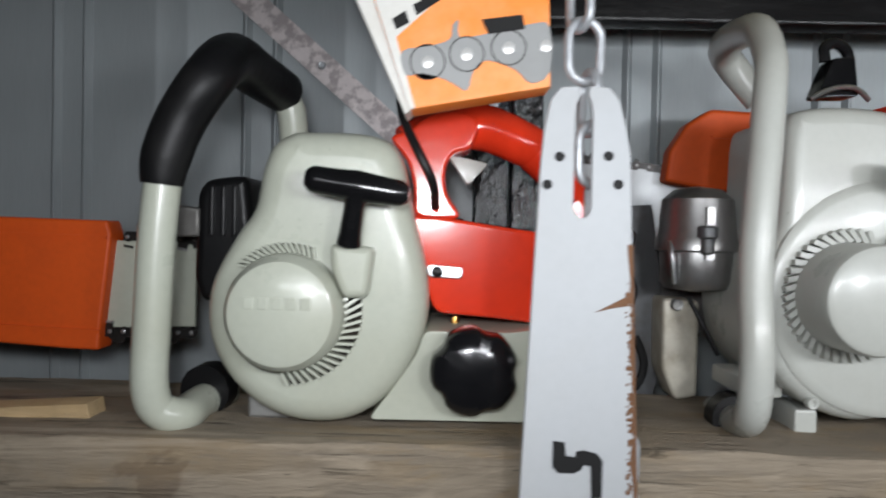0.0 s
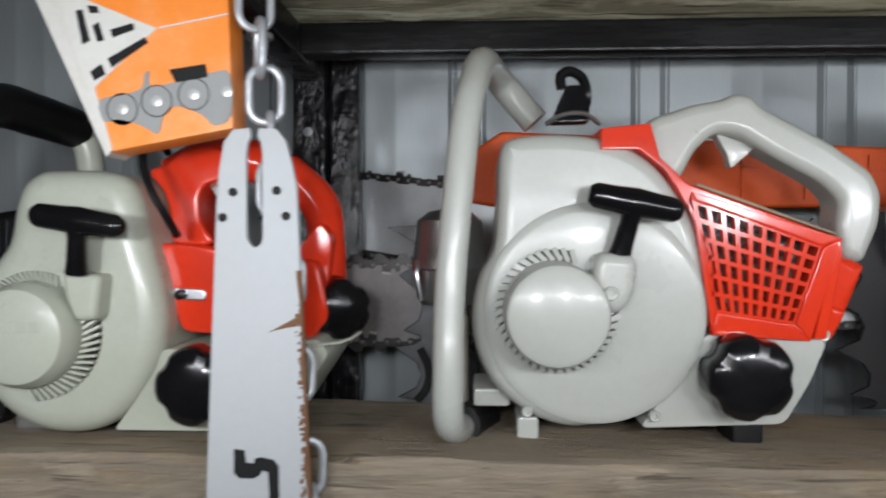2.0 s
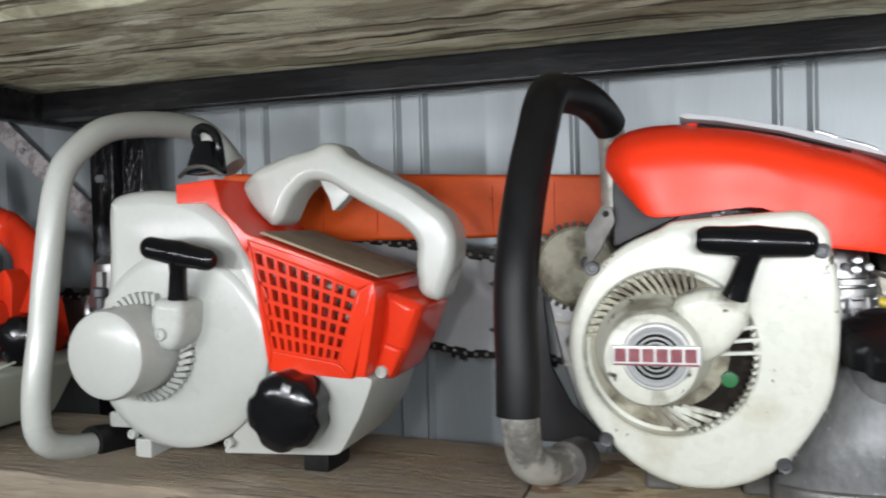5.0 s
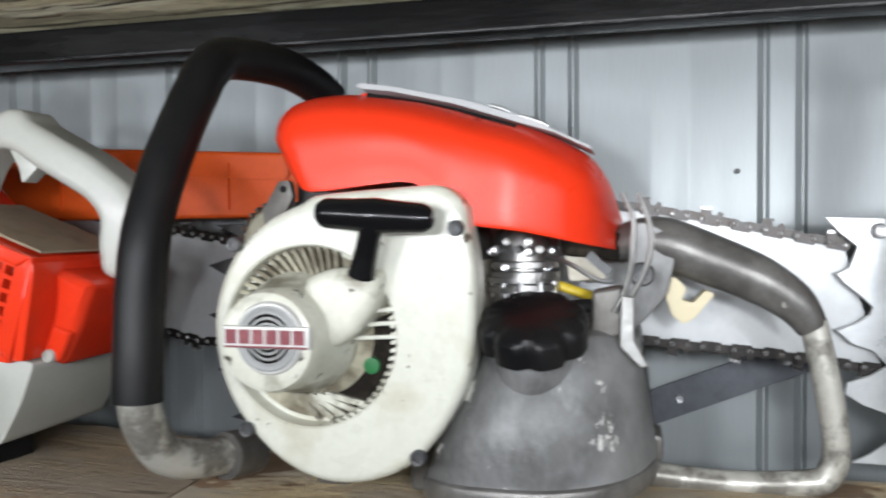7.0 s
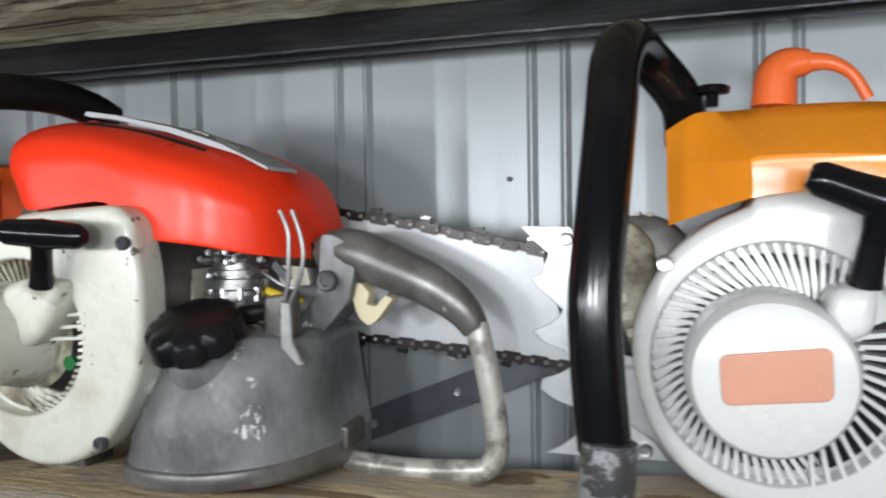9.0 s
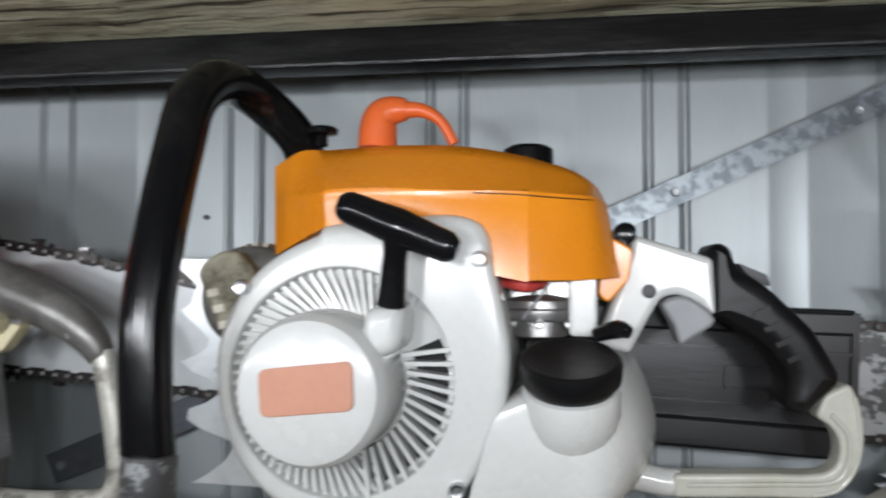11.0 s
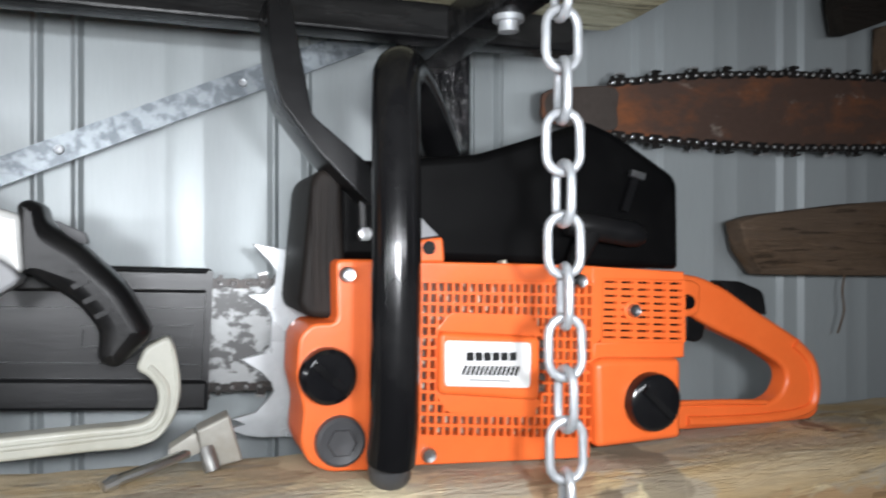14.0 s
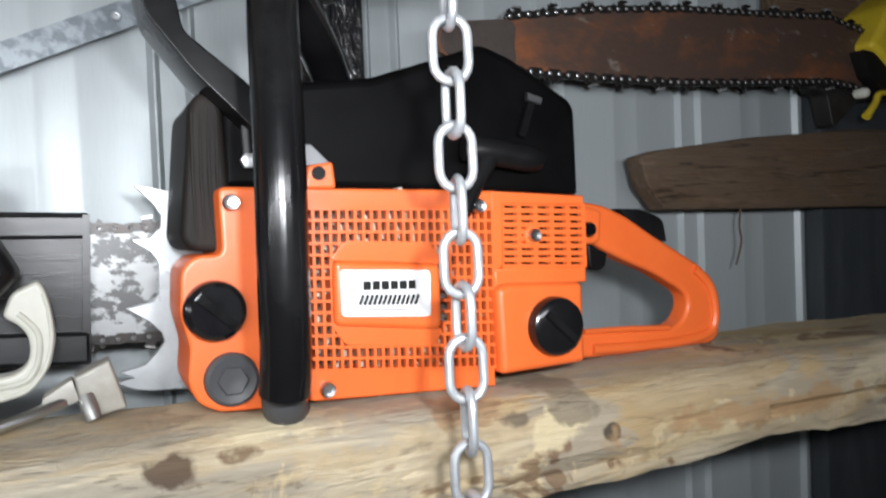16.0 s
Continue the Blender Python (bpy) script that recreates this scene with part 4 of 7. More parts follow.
pear = smooth([(-0.104, 0.231), (-0.055, 0.229), (-0.033, 0.214), (-0.023, 0.172), (-0.012, 0.131), (-0.008, 0.094), (-0.016, 0.057), (-0.037, 0.024), (-0.067, 0.004), (-0.102, 0.000), (-0.135, 0.009), (-0.162, 0.030), (-0.179, 0.058), (-0.184, 0.086), (-0.179, 0.115), (-0.162, 0.148), (-0.148, 0.169), (-0.142, 0.199), (-0.134, 0.219), (-0.120, 0.229)], 4)
housing = part("fan_housing", slab(pear, -0.09, 0.03, 0.02, 5), GREEN_GREY, saw)
c = [(-0.117, 0.090)][0]
part("starter_drum", lathe(c[0], c[1], [(0.004, -0.128), (0.028, -0.1275), (0.039, -0.124), (0.0435, -0.116), (0.045, -0.106), (0.046, -0.08)], 56), GREEN_GREY, saw)
for k in range(5):
    part("embossed_bar", brick_box(c[0] - 0.026 + 0.0105 * k, c[0] - 0.0185 + 0.0105 * k, -0.1286, -0.1265, c[1] + 0.004, c[1] + 0.013, 0.0006), GREEN_GREY, saw)
slots(saw, c[0], c[1], 0.0465, 0.0575, -0.0912, -95, 12, 17, GAP_SHADE_BROWN, 0.7)
slots(saw, c[0], c[1], 0.0465, 0.0525, -0.0912, 62, 132, 14, GAP_SHADE_BROWN, 0.65)
fins(saw, c[0], c[1], 0.045, 0.058, -0.100, -0.086, -95, 12, 18, 0.0022, GREEN_GREY)
fins(saw, c[0], c[1], 0.045, 0.053, -0.098, -0.086, 62, 132, 15, 0.0022, GREEN_GREY)
q = [Vector(p) for p in [(-0.083, 0.143), (-0.049, 0.141), (-0.054, 0.103), (-0.072, 0.102), (-0.081, 0.123)]]
part("starter_boss", slab(rounded(q, 0.006), -0.114, -0.08, 0.006, 4), GREEN_GREY, saw)
g = [(-0.099, 0.191), (-0.023, 0.180), (-0.068, 0.143)]
pull_grip(saw, g[0], g[1], g[2], -0.128, 0.0105)
bar_pts = [(-0.191, 0.000, 0.007), (-0.198, -0.050, 0.007), (-0.199, -0.090, 0.006), (-0.214, -0.100, 0.013), (-0.219, -0.105, 0.033), (-0.218, -0.105, 0.074), (-0.215, -0.105, 0.143), (-0.211, -0.104, 0.190)]
part("front_handle", tube(bar_pts, 0.0142, 18), GREEN_GREY, saw, "green-grey painted tube handle")
part("handle_grip", tube([(-0.212, -0.104, 0.185), (-0.209, -0.104, 0.206), (-0.198, -0.102, 0.236), (-0.178, -0.100, 0.268), (-0.172, -0.060, 0.291), (-0.166, 0.000, 0.290), (-0.153, 0.050, 0.284)], [0.0155, 0.0188, 0.0192, 0.0195, 0.0205, 0.021, 0.02], 18), RUBBER, saw, "black rubber handle sleeve")
part("handle_end", tube([(-0.155, 0.050, 0.286), (-0.146, 0.055, 0.266), (-0.144, 0.060, 0.239)], 0.014, 14), GREEN_GREY, saw)
part("handle_mount", tube([(-0.194, -0.020, 0.016), (-0.197, -0.040, 0.015)], 0.022, 14), RUBBER, saw, "black rubber mount")
q = [(-0.215, 0.184), (-0.208, 0.195), (-0.193, 0.198), (-0.170, 0.200), (-0.164, 0.146), (-0.190, 0.091), (-0.210, 0.087), (-0.217, 0.106)]
part("muffler", slab(rounded([Vector(p) for p in q], 0.008), -0.012, 0.07, 0.008), DULL_BLACK, saw, "black ribbed exhaust guard")
for k in range(3):
    x = [(-0.203, 0.166)][0]
    part("rib", brick_box(x[0] + 0.010 * k, x[0] + 0.004 + 0.010 * k, -0.016, 0.0, x[1] - 0.02, x[1] + 0.024, 0.001), DULL_BLACK, saw)
red_low = [(-0.029, 0.167), (0.001, 0.166), (0.049, 0.159)] + [(0.12, 0.15), (0.13, 0.10), (0.11, 0.076)] + [(0.050, 0.083), (-0.003, 0.087), (-0.012, 0.110)]
part("rear_body", slab(rounded([Vector(p) for p in red_low], 0.008), -0.055, 0.05, 0.008, 4), RED, saw, "glossy red rear housing")
q = smooth([(-0.044, 0.233), (-0.029, 0.240), (-0.012, 0.253), (0.012, 0.257), (0.030, 0.248), (0.024, 0.226), (0.010, 0.221), (0.003, 0.208), (0.005, 0.186), (0.016, 0.168), (0.000, 0.164), (-0.022, 0.168), (-0.024, 0.191), (-0.030, 0.214)], 3)
part("handle_column", slab(q, -0.03, 0.03, 0.014, 5, rear=0.008), RED, saw, "glossy red handle column")
part("rear_handle", tube([(-0.036, -0.010, 0.233), (-0.007, 0.000, 0.244), (0.035, 0.005, 0.248), (0.072, 0.010, 0.235)] + [(0.082, 0.015, 0.230), (0.108, 0.015, 0.204), (0.115, 0.010, 0.170), (0.115, 0.000, 0.132)], [0.012, 0.02, 0.021, 0.02, 0.019, 0.019, 0.018, 0.022], 18), RED, saw, "glossy red looped rear handle")
q = [(0.005, 0.222), (0.041, 0.215), (0.023, 0.195)]
part("throttle_trigger", slab(rounded([Vector(p) for p in q], 0.004), -0.006, 0.008, 0.002), WARM_GREY, saw, "pale grey throttle trigger")
q = [(-0.011, 0.127), (0.019, 0.125), (0.019, 0.115), (-0.009, 0.116)]
sw = part("stop_switch", slab(rounded([Vector(p) for p in q], 0.004), -0.0575, -0.05, 0.001), STEEL, saw, "metal stop switch plate")
part("lever", lathe(*[(-0.002, 0.121)][0], [(0.002, -0.066), (0.0045, -0.065), (0.0045, -0.056)], 14), DULL_BLACK, sw)
tank = [(-0.054, 0.004), (-0.033, 0.032), (-0.017, 0.056), (-0.011, 0.075), (0.058, 0.075)] + [(0.125, 0.085), (0.135, 0.072), (0.09, 0.004)]
part("fuel_tank", slab(rounded([Vector(p) for p in tank], 0.006), -0.082, 0.06, 0.006), GREEN_GREY, saw, "green-grey painted fuel tank")
part("tank_seam", tube([(0.095, -0.083, 0.077), (0.145, -0.083, 0.082), (0.159, -0.060, 0.088)], 0.0014, 6, 3), GREEN_GREY, saw)
q = [(0.071, 0.147), (0.094, 0.159), (0.117, 0.187), (0.128, 0.171), (0.125, 0.132), (0.115, 0.094), (0.090, 0.088), (0.070, 0.092)]
part("handle_web", slab(rounded([Vector(p) for p in q], 0.006), -0.03, 0.03, 0.012, 5), RED, saw)
p = [(0.028, 0.048)][0]
knob(saw, p[0], p[1], 0.034, -0.085, -0.116, 5, 0.10, mat=CAP_BLACK, label="black glossy lobed filler cap")
p = [(0.130, 0.106)][0]
knob(saw, p[0] - 0.004, p[1], 0.028, -0.01, -0.045, 6, 0.1, label="black filler cap behind", tilt=(0, 0, 25))
part("fuel_joint", turned(*[[(0.014, -0.020, 0.075)][0][k] for k in (0, 1)], [(0.003, [(0.014, 0.068)][0][1]), (0.0045, [(0.014, 0.072)][0][1]), (0.003, [(0.014, 0.081)][0][1])], 12), BRASS, saw)
part("control_cable", tube([(-0.029, -0.020, 0.251), (-0.035, -0.040, 0.267), (-0.032, -0.070, 0.245), (-0.019, -0.088, 0.217), (-0.007, -0.085, 0.193), (-0.005, -0.062, 0.174)], 0.0036, 10), RUBBER, saw, "thin black cable")
part("foot", brick_box(-0.155, -0.12, -0.06, 0.02, -0.002, 0.02), CAST, saw)
blade = [(-0.622, 0.133), (-0.332, 0.139), (-0.237, 0.139), (-0.237, 0.057), (-0.332, 0.054), (-0.623, 0.049)]
part("guide_bar", slab([Vector(p) for p in blade], 0.058, 0.063, 0.0006, 1), GREEN_GREY, saw, "grey-green painted guide bar")
saw_chain(saw, [[(-0.237, 0.144), (-0.314, 0.146)], [(-0.332, 0.048), (-0.237, 0.048)]], 0.06)
part("chain_cover", slab([Vector(p) for p in [(-0.268, 0.155), (-0.239, 0.174), (-0.212, 0.170), (-0.212, 0.145), (-0.268, 0.144)]], -0.012, 0.0, 0.003), DARK_CAST, saw)
cover = thing("bar_scabbard", (-0.42, 0.0, 0.05), "bright orange plastic scabbard over a guide bar", "bar cover")
q = [(-0.614, 0.163), (-0.317, 0.158), (-0.313, 0.145), (-0.323, 0.051), (-0.324, 0.034), (-0.353, 0.035), (-0.615, 0.052)]
part("shell", slab(rounded([Vector(p) for p in q], 0.003), 0.043, 0.072, 0.003), FLAT_ORANGE, cover)
a = [(-0.588, 0.042, 0.146), (-0.317, 0.042, 0.142)]
part("ridge", bar_between(a[0], a[1], 0.003, 0.003), FLAT_ORANGE, cover)
a = [(-0.588, 0.042, 0.063), (-0.322, 0.042, 0.052)]
part("ridge", bar_between(a[0], a[1], 0.003, 0.003), FLAT_ORANGE, cover)

for p in [(0.086, 0.130), (0.101, 0.089)]:
    part("bolt", lathe(p[0], p[1], [(0.003, -0.0565), (0.0065, -0.0575), (0.0075, -0.055), (0.0075, -0.05)], 16), DARK_STEEL, saw)

# ---- second saw: warm grey housing with red grille ----
saw = thing("chainsaw", (0.4, 0.0, 0.0), "vintage grey chainsaw with red slotted shroud on the shelf", "chainsaw", "chainsaws on the shelf")
hull = smooth([(0.282, 0.246), (0.292, 0.259), (0.328, 0.263), (0.369, 0.259), (0.401, 0.247), (0.424, 0.228), (0.446, 0.196), (0.460, 0.160), (0.464, 0.124), (0.456, 0.088), (0.434, 0.051), (0.402, 0.024), (0.366, 0.007), (0.335, 0.006), (0.303, 0.019), (0.275, 0.044), (0.261, 0.075), (0.258, 0.108), (0.265, 0.140), (0.277, 0.163), (0.280, 0.204)], 4)
part("fan_housing", slab(hull, -0.062, 0.07, 0.014, 5), WARM_GREY, saw)
ring = [(0.364, 0.106)][0]
part("fan_ring", lathe(ring[0], ring[1], [(0.06, -0.0655), (0.088, -0.065), (0.094, -0.0643), (0.0965, -0.0625), (0.0975, -0.058)], 64), WARM_GREY, saw)
c = [(0.327, 0.109)][0]
part("starter_drum", lathe(c[0], c[1], [(0.004, -0.126), (0.036, -0.1255), (0.0405, -0.123), (0.0425, -0.118), (0.0435, -0.06)], 56), WARM_GREY, saw)
slots(saw, c[0] + 0.004, c[1], 0.0435, 0.0525, -0.0672, 70, 398, 40, GAP_SHADE_BROWN, 0.6, 0.1)
fins(saw, c[0] + 0.004, c[1], 0.0435, 0.0535, -0.076, -0.064, 70, 390, 40, 0.0042, WARM_GREY)
q = [Vector(p) for p in [(0.361, 0.160), (0.395, 0.157), (0.392, 0.124), (0.380, 0.108), (0.362, 0.112), (0.356, 0.135)]]
part("starter_boss", slab(rounded(q, 0.010), -0.1, -0.06, 0.009, 5), WARM_GREY, saw)
screw(saw, 0.372, -0.1, 0.126, 0.006, WARM_GREY, "lug")
g = [(0.354, 0.208), (0.430, 0.193), (0.381, 0.156)]
pull_grip(saw, g[0], g[1], g[2], -0.098, 0.0112)
part("front_handle", tube([(0.268, 0.050, -0.011), (0.252, -0.020, -0.001), (0.244, -0.080, 0.008), (0.239, -0.110, 0.025), (0.239, -0.115, 0.066), (0.240, -0.105, 0.128), (0.245, -0.100, 0.193), (0.252, -0.092, 0.264), (0.258, -0.075, 0.300), (0.267, -0.020, 0.334), (0.283, 0.100, 0.343), (0.325, 0.110, 0.297)], [0.0128] * 9 + [0.0138, 0.0155, 0.0155], 18), WARM_GREY, saw, "grey painted tube handle")
part("handle_mount", tube([(0.268, 0.020, -0.005), (0.253, -0.020, -0.001), (0.247, -0.055, 0.004)], [0.018, 0.0195, 0.0185], 16), RUBBER, saw, "black rubber mount")
red = [(0.369, 0.266), (0.411, 0.270), (0.419, 0.241), (0.443, 0.218), (0.571, 0.171), (0.573, 0.157), (0.560, 0.085), (0.550, 0.085), (0.567, 0.166), (0.446, 0.211), (0.443, 0.198), (0.424, 0.230), (0.401, 0.248), (0.369, 0.248)]
part("shroud", slab([Vector(p) for p in red], -0.066, 0.06, 0.004), RED, saw, "red painted engine shroud")
q = [(0.444, 0.203), (0.463, 0.160), (0.468, 0.098), (0.463, 0.091), (0.464, 0.124), (0.460, 0.160), (0.444, 0.197)]
part("shroud_edge", slab([Vector(p) for p in q], -0.0655, -0.055, 0.001), RED, saw)
outer = [Vector(p) for p in [(0.445, 0.212), (0.573, 0.171), (0.547, 0.083), (0.464, 0.088)]]
inner = [Vector(p) for p in [(0.449, 0.203), (0.556, 0.164), (0.534, 0.098), (0.467, 0.108)]]
for k in range(4):
    n = (k + 1) % 4
    part("grille_rim", slab([outer[k], outer[n], inner[n], inner[k]], -0.0668 - 0.00008 * k, 0.045 if k == 1 else -0.056, 0.0018, 3), RED, saw)
part("grille", lattice([(p.x, p.y) for p in inner], 9, 6, -0.0655, 0.0085, 0.0037), RED, saw, "red slotted grille")
q = [(0.451, 0.212), (0.565, 0.170), (0.552, 0.089), (0.468, 0.088)]
ledge = [(0.455, 0.219), (0.572, 0.176), (0.572, 0.174), (0.452, 0.217)]
part("dust_ledge", slab([Vector(p) for p in ledge], -0.056, 0.055, 0.0006, 1), DUST, saw, "brown dust on the top of the shroud")
part("engine_block", slab([Vector(p) for p in q], -0.04, 0.05, 0.001), ENGINE, saw, "dusty finned cylinder behind the grille")
for k in range(7):
    a = [(0.467, -0.045, 0.183), (0.538, -0.045, 0.106)]
    part("engine_fin", brick_box(a[0][0] + 0.004, a[1][0], -0.052, -0.035, a[1][2] + k * 0.0125 - 0.004, a[1][2] + k * 0.0125 - 0.0005, 0.0005), ENGINE, saw)
q = [(0.405, 0.263), (0.424, 0.283), (0.442, 0.288), (0.461, 0.295), (0.487, 0.299), (0.499, 0.305), (0.515, 0.303), (0.524, 0.292), (0.586, 0.259), (0.624, 0.232), (0.633, 0.212), (0.631, 0.184), (0.616, 0.147), (0.595, 0.154), (0.592, 0.184), (0.595, 0.205), (0.579, 0.222), (0.530, 0.249), (0.503, 0.267), (0.482, 0.269), (0.464, 0.253), (0.452, 0.229), (0.441, 0.223), (0.422, 0.240)]
part("rear_handle", slab(rounded([Vector(p) for p in q], 0.009, 5), -0.016, 0.036, 0.010, 5, rear=0.009), WARM_GREY, saw, "grey painted looped rear handle")
q = [(0.570, 0.161), (0.600, 0.151), (0.607, 0.146), (0.592, 0.108), (0.574, 0.076), (0.553, 0.083), (0.564, 0.118)]
part("handle_foot", slab(rounded([Vector(p) for p in q], 0.006), -0.040, 0.045, 0.010, 5), RED, saw, "red handle foot", 50)
part("foot_step", slab(rounded([Vector(p) for p in [(0.569, 0.114), (0.589, 0.107), (0.575, 0.080), (0.557, 0.085)]], 0.004), -0.0425, -0.03, 0.004), RED, saw)
screw(saw, 0.567, -0.0425, 0.086, 0.006, WARM_GREY, "bolt")
q = [(0.487, 0.270), (0.524, 0.258), (0.514, 0.248), (0.501, 0.237), (0.498, 0.250)]
part("throttle_trigger", slab(rounded([Vector(p) for p in q], 0.003), 0.004, 0.02, 0.002), WARM_GREY, saw, "pale throttle trigger")
tank = [(0.404, 0.005), (0.437, 0.050), (0.457, 0.083), (0.466, 0.089), (0.565, 0.083), (0.551, 0.048), (0.529, 0.010)]
part("fuel_tank", slab(rounded([Vector(p) for p in tank], 0.008), -0.058, 0.07, 0.008), WARM_GREY, saw, "grey painted fuel tank")
p = [(0.489, 0.055)][0]
knob(saw, p[0], p[1], 0.0365, -0.06, -0.096, 5, 0.10, mat=CAP_BLACK, label="black glossy lobed filler cap")
part("foot", brick_box(0.298, 0.317, -0.05, 0.0, -0.009, 0.012, 0.002), WARM_GREY, saw)
part("foot", brick_box(0.487, 0.514, -0.05, 0.0, -0.0125, 0.01, 0.003), RUBBER, saw, "black rubber foot")
a = [(0.259, -0.040, 0.035), (0.292, -0.040, 0.019)]
part("base_flange", brick_box(a[0][0], a[1][0], -0.04, 0.04, a[1][2], a[0][2], 0.002), WARM_GREY, saw)
q = [(0.333, 0.281), (0.340, 0.301), (0.347, 0.316), (0.365, 0.316), (0.369, 0.282)]
boot = part("plug_boot", slab(rounded([Vector(p) for p in q], 0.003), 0.0, 0.025, 0.003), BLACK, saw, "black spark plug boot")
part("plug_lead", tube([(0.343, 0.010, 0.314), (0.342, 0.010, 0.326), (0.351, 0.010, 0.331), (0.363, 0.012, 0.324), (0.367, 0.014, 0.307), (0.364, 0.018, 0.290)], 0.0052, 10), BLACK, boot)
part("plug_collar", tube([(0.327, 0.000, 0.279), (0.342, -0.006, 0.287), (0.362, -0.006, 0.288), (0.378, 0.000, 0.279)], 0.0025, 8), STEEL, saw)
a = [(0.229, 0.000, 0.200), (0.229, 0.000, 0.104), (0.200, 0.000, 0.152)]
cx, r = a[0][0] + 0.006, abs(a[0][0] - a[2][0]) * 1.22
part("carburettor_bowl", turned(cx, 0.02, [(0.006, a[1][2]), (r * 0.8, a[1][2] + 0.003), (r * 0.92, a[1][2] + 0.01), (r * 0.92, a[1][2] + 0.036), (r * 1.05, a[1][2] + 0.038), (r * 1.05, a[1][2] + 0.046), (r, a[1][2] + 0.05), (r * 0.9, a[0][2] - 0.012), (r * 0.6, a[0][2] - 0.003), (0.004, a[0][2])], 32), SHINY_CAST, saw, "polished metal carburettor cover")
part("bowl_clip", bar_between((cx, 0.02 - r, a[1][2] + 0.03), (cx, 0.02 - r, a[0][2] - 0.02), 0.007, 0.006), SHINY_CAST, saw)
part("bowl_screw", turned(cx - 0.002, 0.02 - r, [(0.003, a[1][2] + 0.034), (0.0065, a[1][2] + 0.036), (0.0065, a[1][2] + 0.048), (0.009, a[1][2] + 0.05), (0.009, a[1][2] + 0.058), (0.006, a[1][2] + 0.06)], 16), DARK_STEEL, saw)
part("side_clip", tube([(0.204, 0.000, 0.149), (0.205, -0.005, 0.136), (0.209, -0.003, 0.112)], 0.0028, 10), STEEL, saw)
q = [(0.217, 0.094), (0.253, 0.092), (0.253, -0.002), (0.231, -0.006), (0.218, 0.024)]
part("clutch_cover", slab(rounded([Vector(p) for p in q], 0.006), 0.06, 0.1, 0.004), CREAM_CAST, saw)
blade = [(0.02, [(0.129, 0.142)][0][1]), (0.30, [(0.209, 0.142)][0][1]), (0.30, [(0.209, 0.057)][0][1]), (0.02, [(0.129, 0.056)][0][1])]
part("guide_bar", slab([Vector(p) for p in blade], 0.108, 0.113, 0.0006, 1), S2_BAR, saw, "stained worn guide bar")
zt, zb = blade[1][1], blade[2][1]
saw_chain(saw, [[(0.28, zt + 0.003), (0.03, zt + 0.003)], [(0.03, zb - 0.003), (0.28, zb - 0.003)]], 0.11)
spike_plate(saw, [(0.214, 0.186), (0.226, 0.113), (0.231, 0.028), (0.220, -0.011), (0.196, -0.015)], [(0.164, 0.183), (0.176, 0.131), (0.181, 0.070), (0.172, 0.052), (0.175, -0.003), (0.181, -0.014)], 0.1, 0.004, 0.3, DARK_STEEL)
w = [(0.200, 0.098, 0.051), (0.208, 0.098, 0.034), (0.210, 0.098, 0.019), (0.205, 0.098, 0.004), (0.196, 0.098, -0.006)]
part("adjusting_slot", tube(w, 0.0042, 8, 4, flat=0.5), PRINT_AND_HOLE_SHADE, saw, "dark bar for the curved slot in the plate")
p = [(0.226, 0.038)][0]
screw(saw, p[0], 0.097, p[1], 0.006, STEEL, "nut")
p = [(0.230, 0.088)][0]
screw(saw, p[0], 0.058, p[1], 0.006, CAST, "nut")
part("control_wire", tube([(0.223, 0.000, 0.099), (0.234, -0.010, 0.075), (0.247, -0.010, 0.050)], 0.0022, 8), RUBBER, saw)

for p in [(0.416, 0.017), (0.306, 0.020)]:
    screw(saw, p[0], -0.062, p[1], 0.005, WARM_GREY, "bolt")
# ---- long orange scabbard behind the second saw ----
cover = thing("bar_scabbard", (0.5, 0.16, 0.16), "dull orange plastic scabbard lying behind the grey saw", "bar cover")
e = [(0.242, 0.214), (0.246, 0.247), (0.264, 0.276), (0.290, 0.293)]
r = [(0.759, 0.269), (0.758, 0.206)]
q = e + [(r[0][0] + 0.03, r[0][1]), (r[0][0] + 0.03, r[1][1])] + [(0.3, e[0][1] - 0.01)]
part("shell", slab(rounded([Vector(p) for p in q], 0.004), 0.15, 0.175, 0.004), FLAT_ORANGE, cover)
a, b = Vector((e[3][0], 0.149, e[3][1] - 0.03)), Vector((r[0][0], 0.149, r[0][1] - 0.025))
part("ridge", bar_between(a, b, 0.003, 0.004), FLAT_ORANGE, cover)
for k in range(6):
    x = 0.42 + 0.07 * k
    part("ridge", bar_between((x, 0.149, e[0][1] + 0.0), (x, 0.149, e[0][1] + 0.05), 0.003, 0.004), FLAT_ORANGE, cover)

# ---- third saw: cream fan cover, bright red top cover, bare metal tank ----
saw = thing("chainsaw", (0.88, 0.0, 0.0), "old chainsaw with red top cover and bare metal tank", "chainsaw", "chainsaws on the shelf")
disc = smooth([(0.766, 0.179), (0.791, 0.200), (0.820, 0.213), (0.832, 0.218), (0.905, 0.223), (0.924, 0.222), (0.938, 0.210), (0.941, 0.193), (0.946, 0.159), (0.944, 0.108), (0.935, 0.074), (0.909, 0.034), (0.878, 0.014), (0.841, 0.008), (0.805, 0.018), (0.773, 0.045), (0.752, 0.080), (0.745, 0.119), (0.751, 0.151)], 4)
hub = (0.823, 0.115)
part("fan_housing", dished(disc, hub, -0.083, -0.052, 0.008, [(0.0675, 0.0), (0.066, 0.0015), (0.0645, 0.013), (0.05, 0.0145), (0.01, 0.0145)]), OLD_CREAM, saw, "worn cream painted fan cover")
part("crankcase", slab(inset(disc, 0.014), -0.052, 0.085, 0.003), DARK_CAST, saw, "grimy metal crankcase")
c = [(0.811, 0.117)][0]
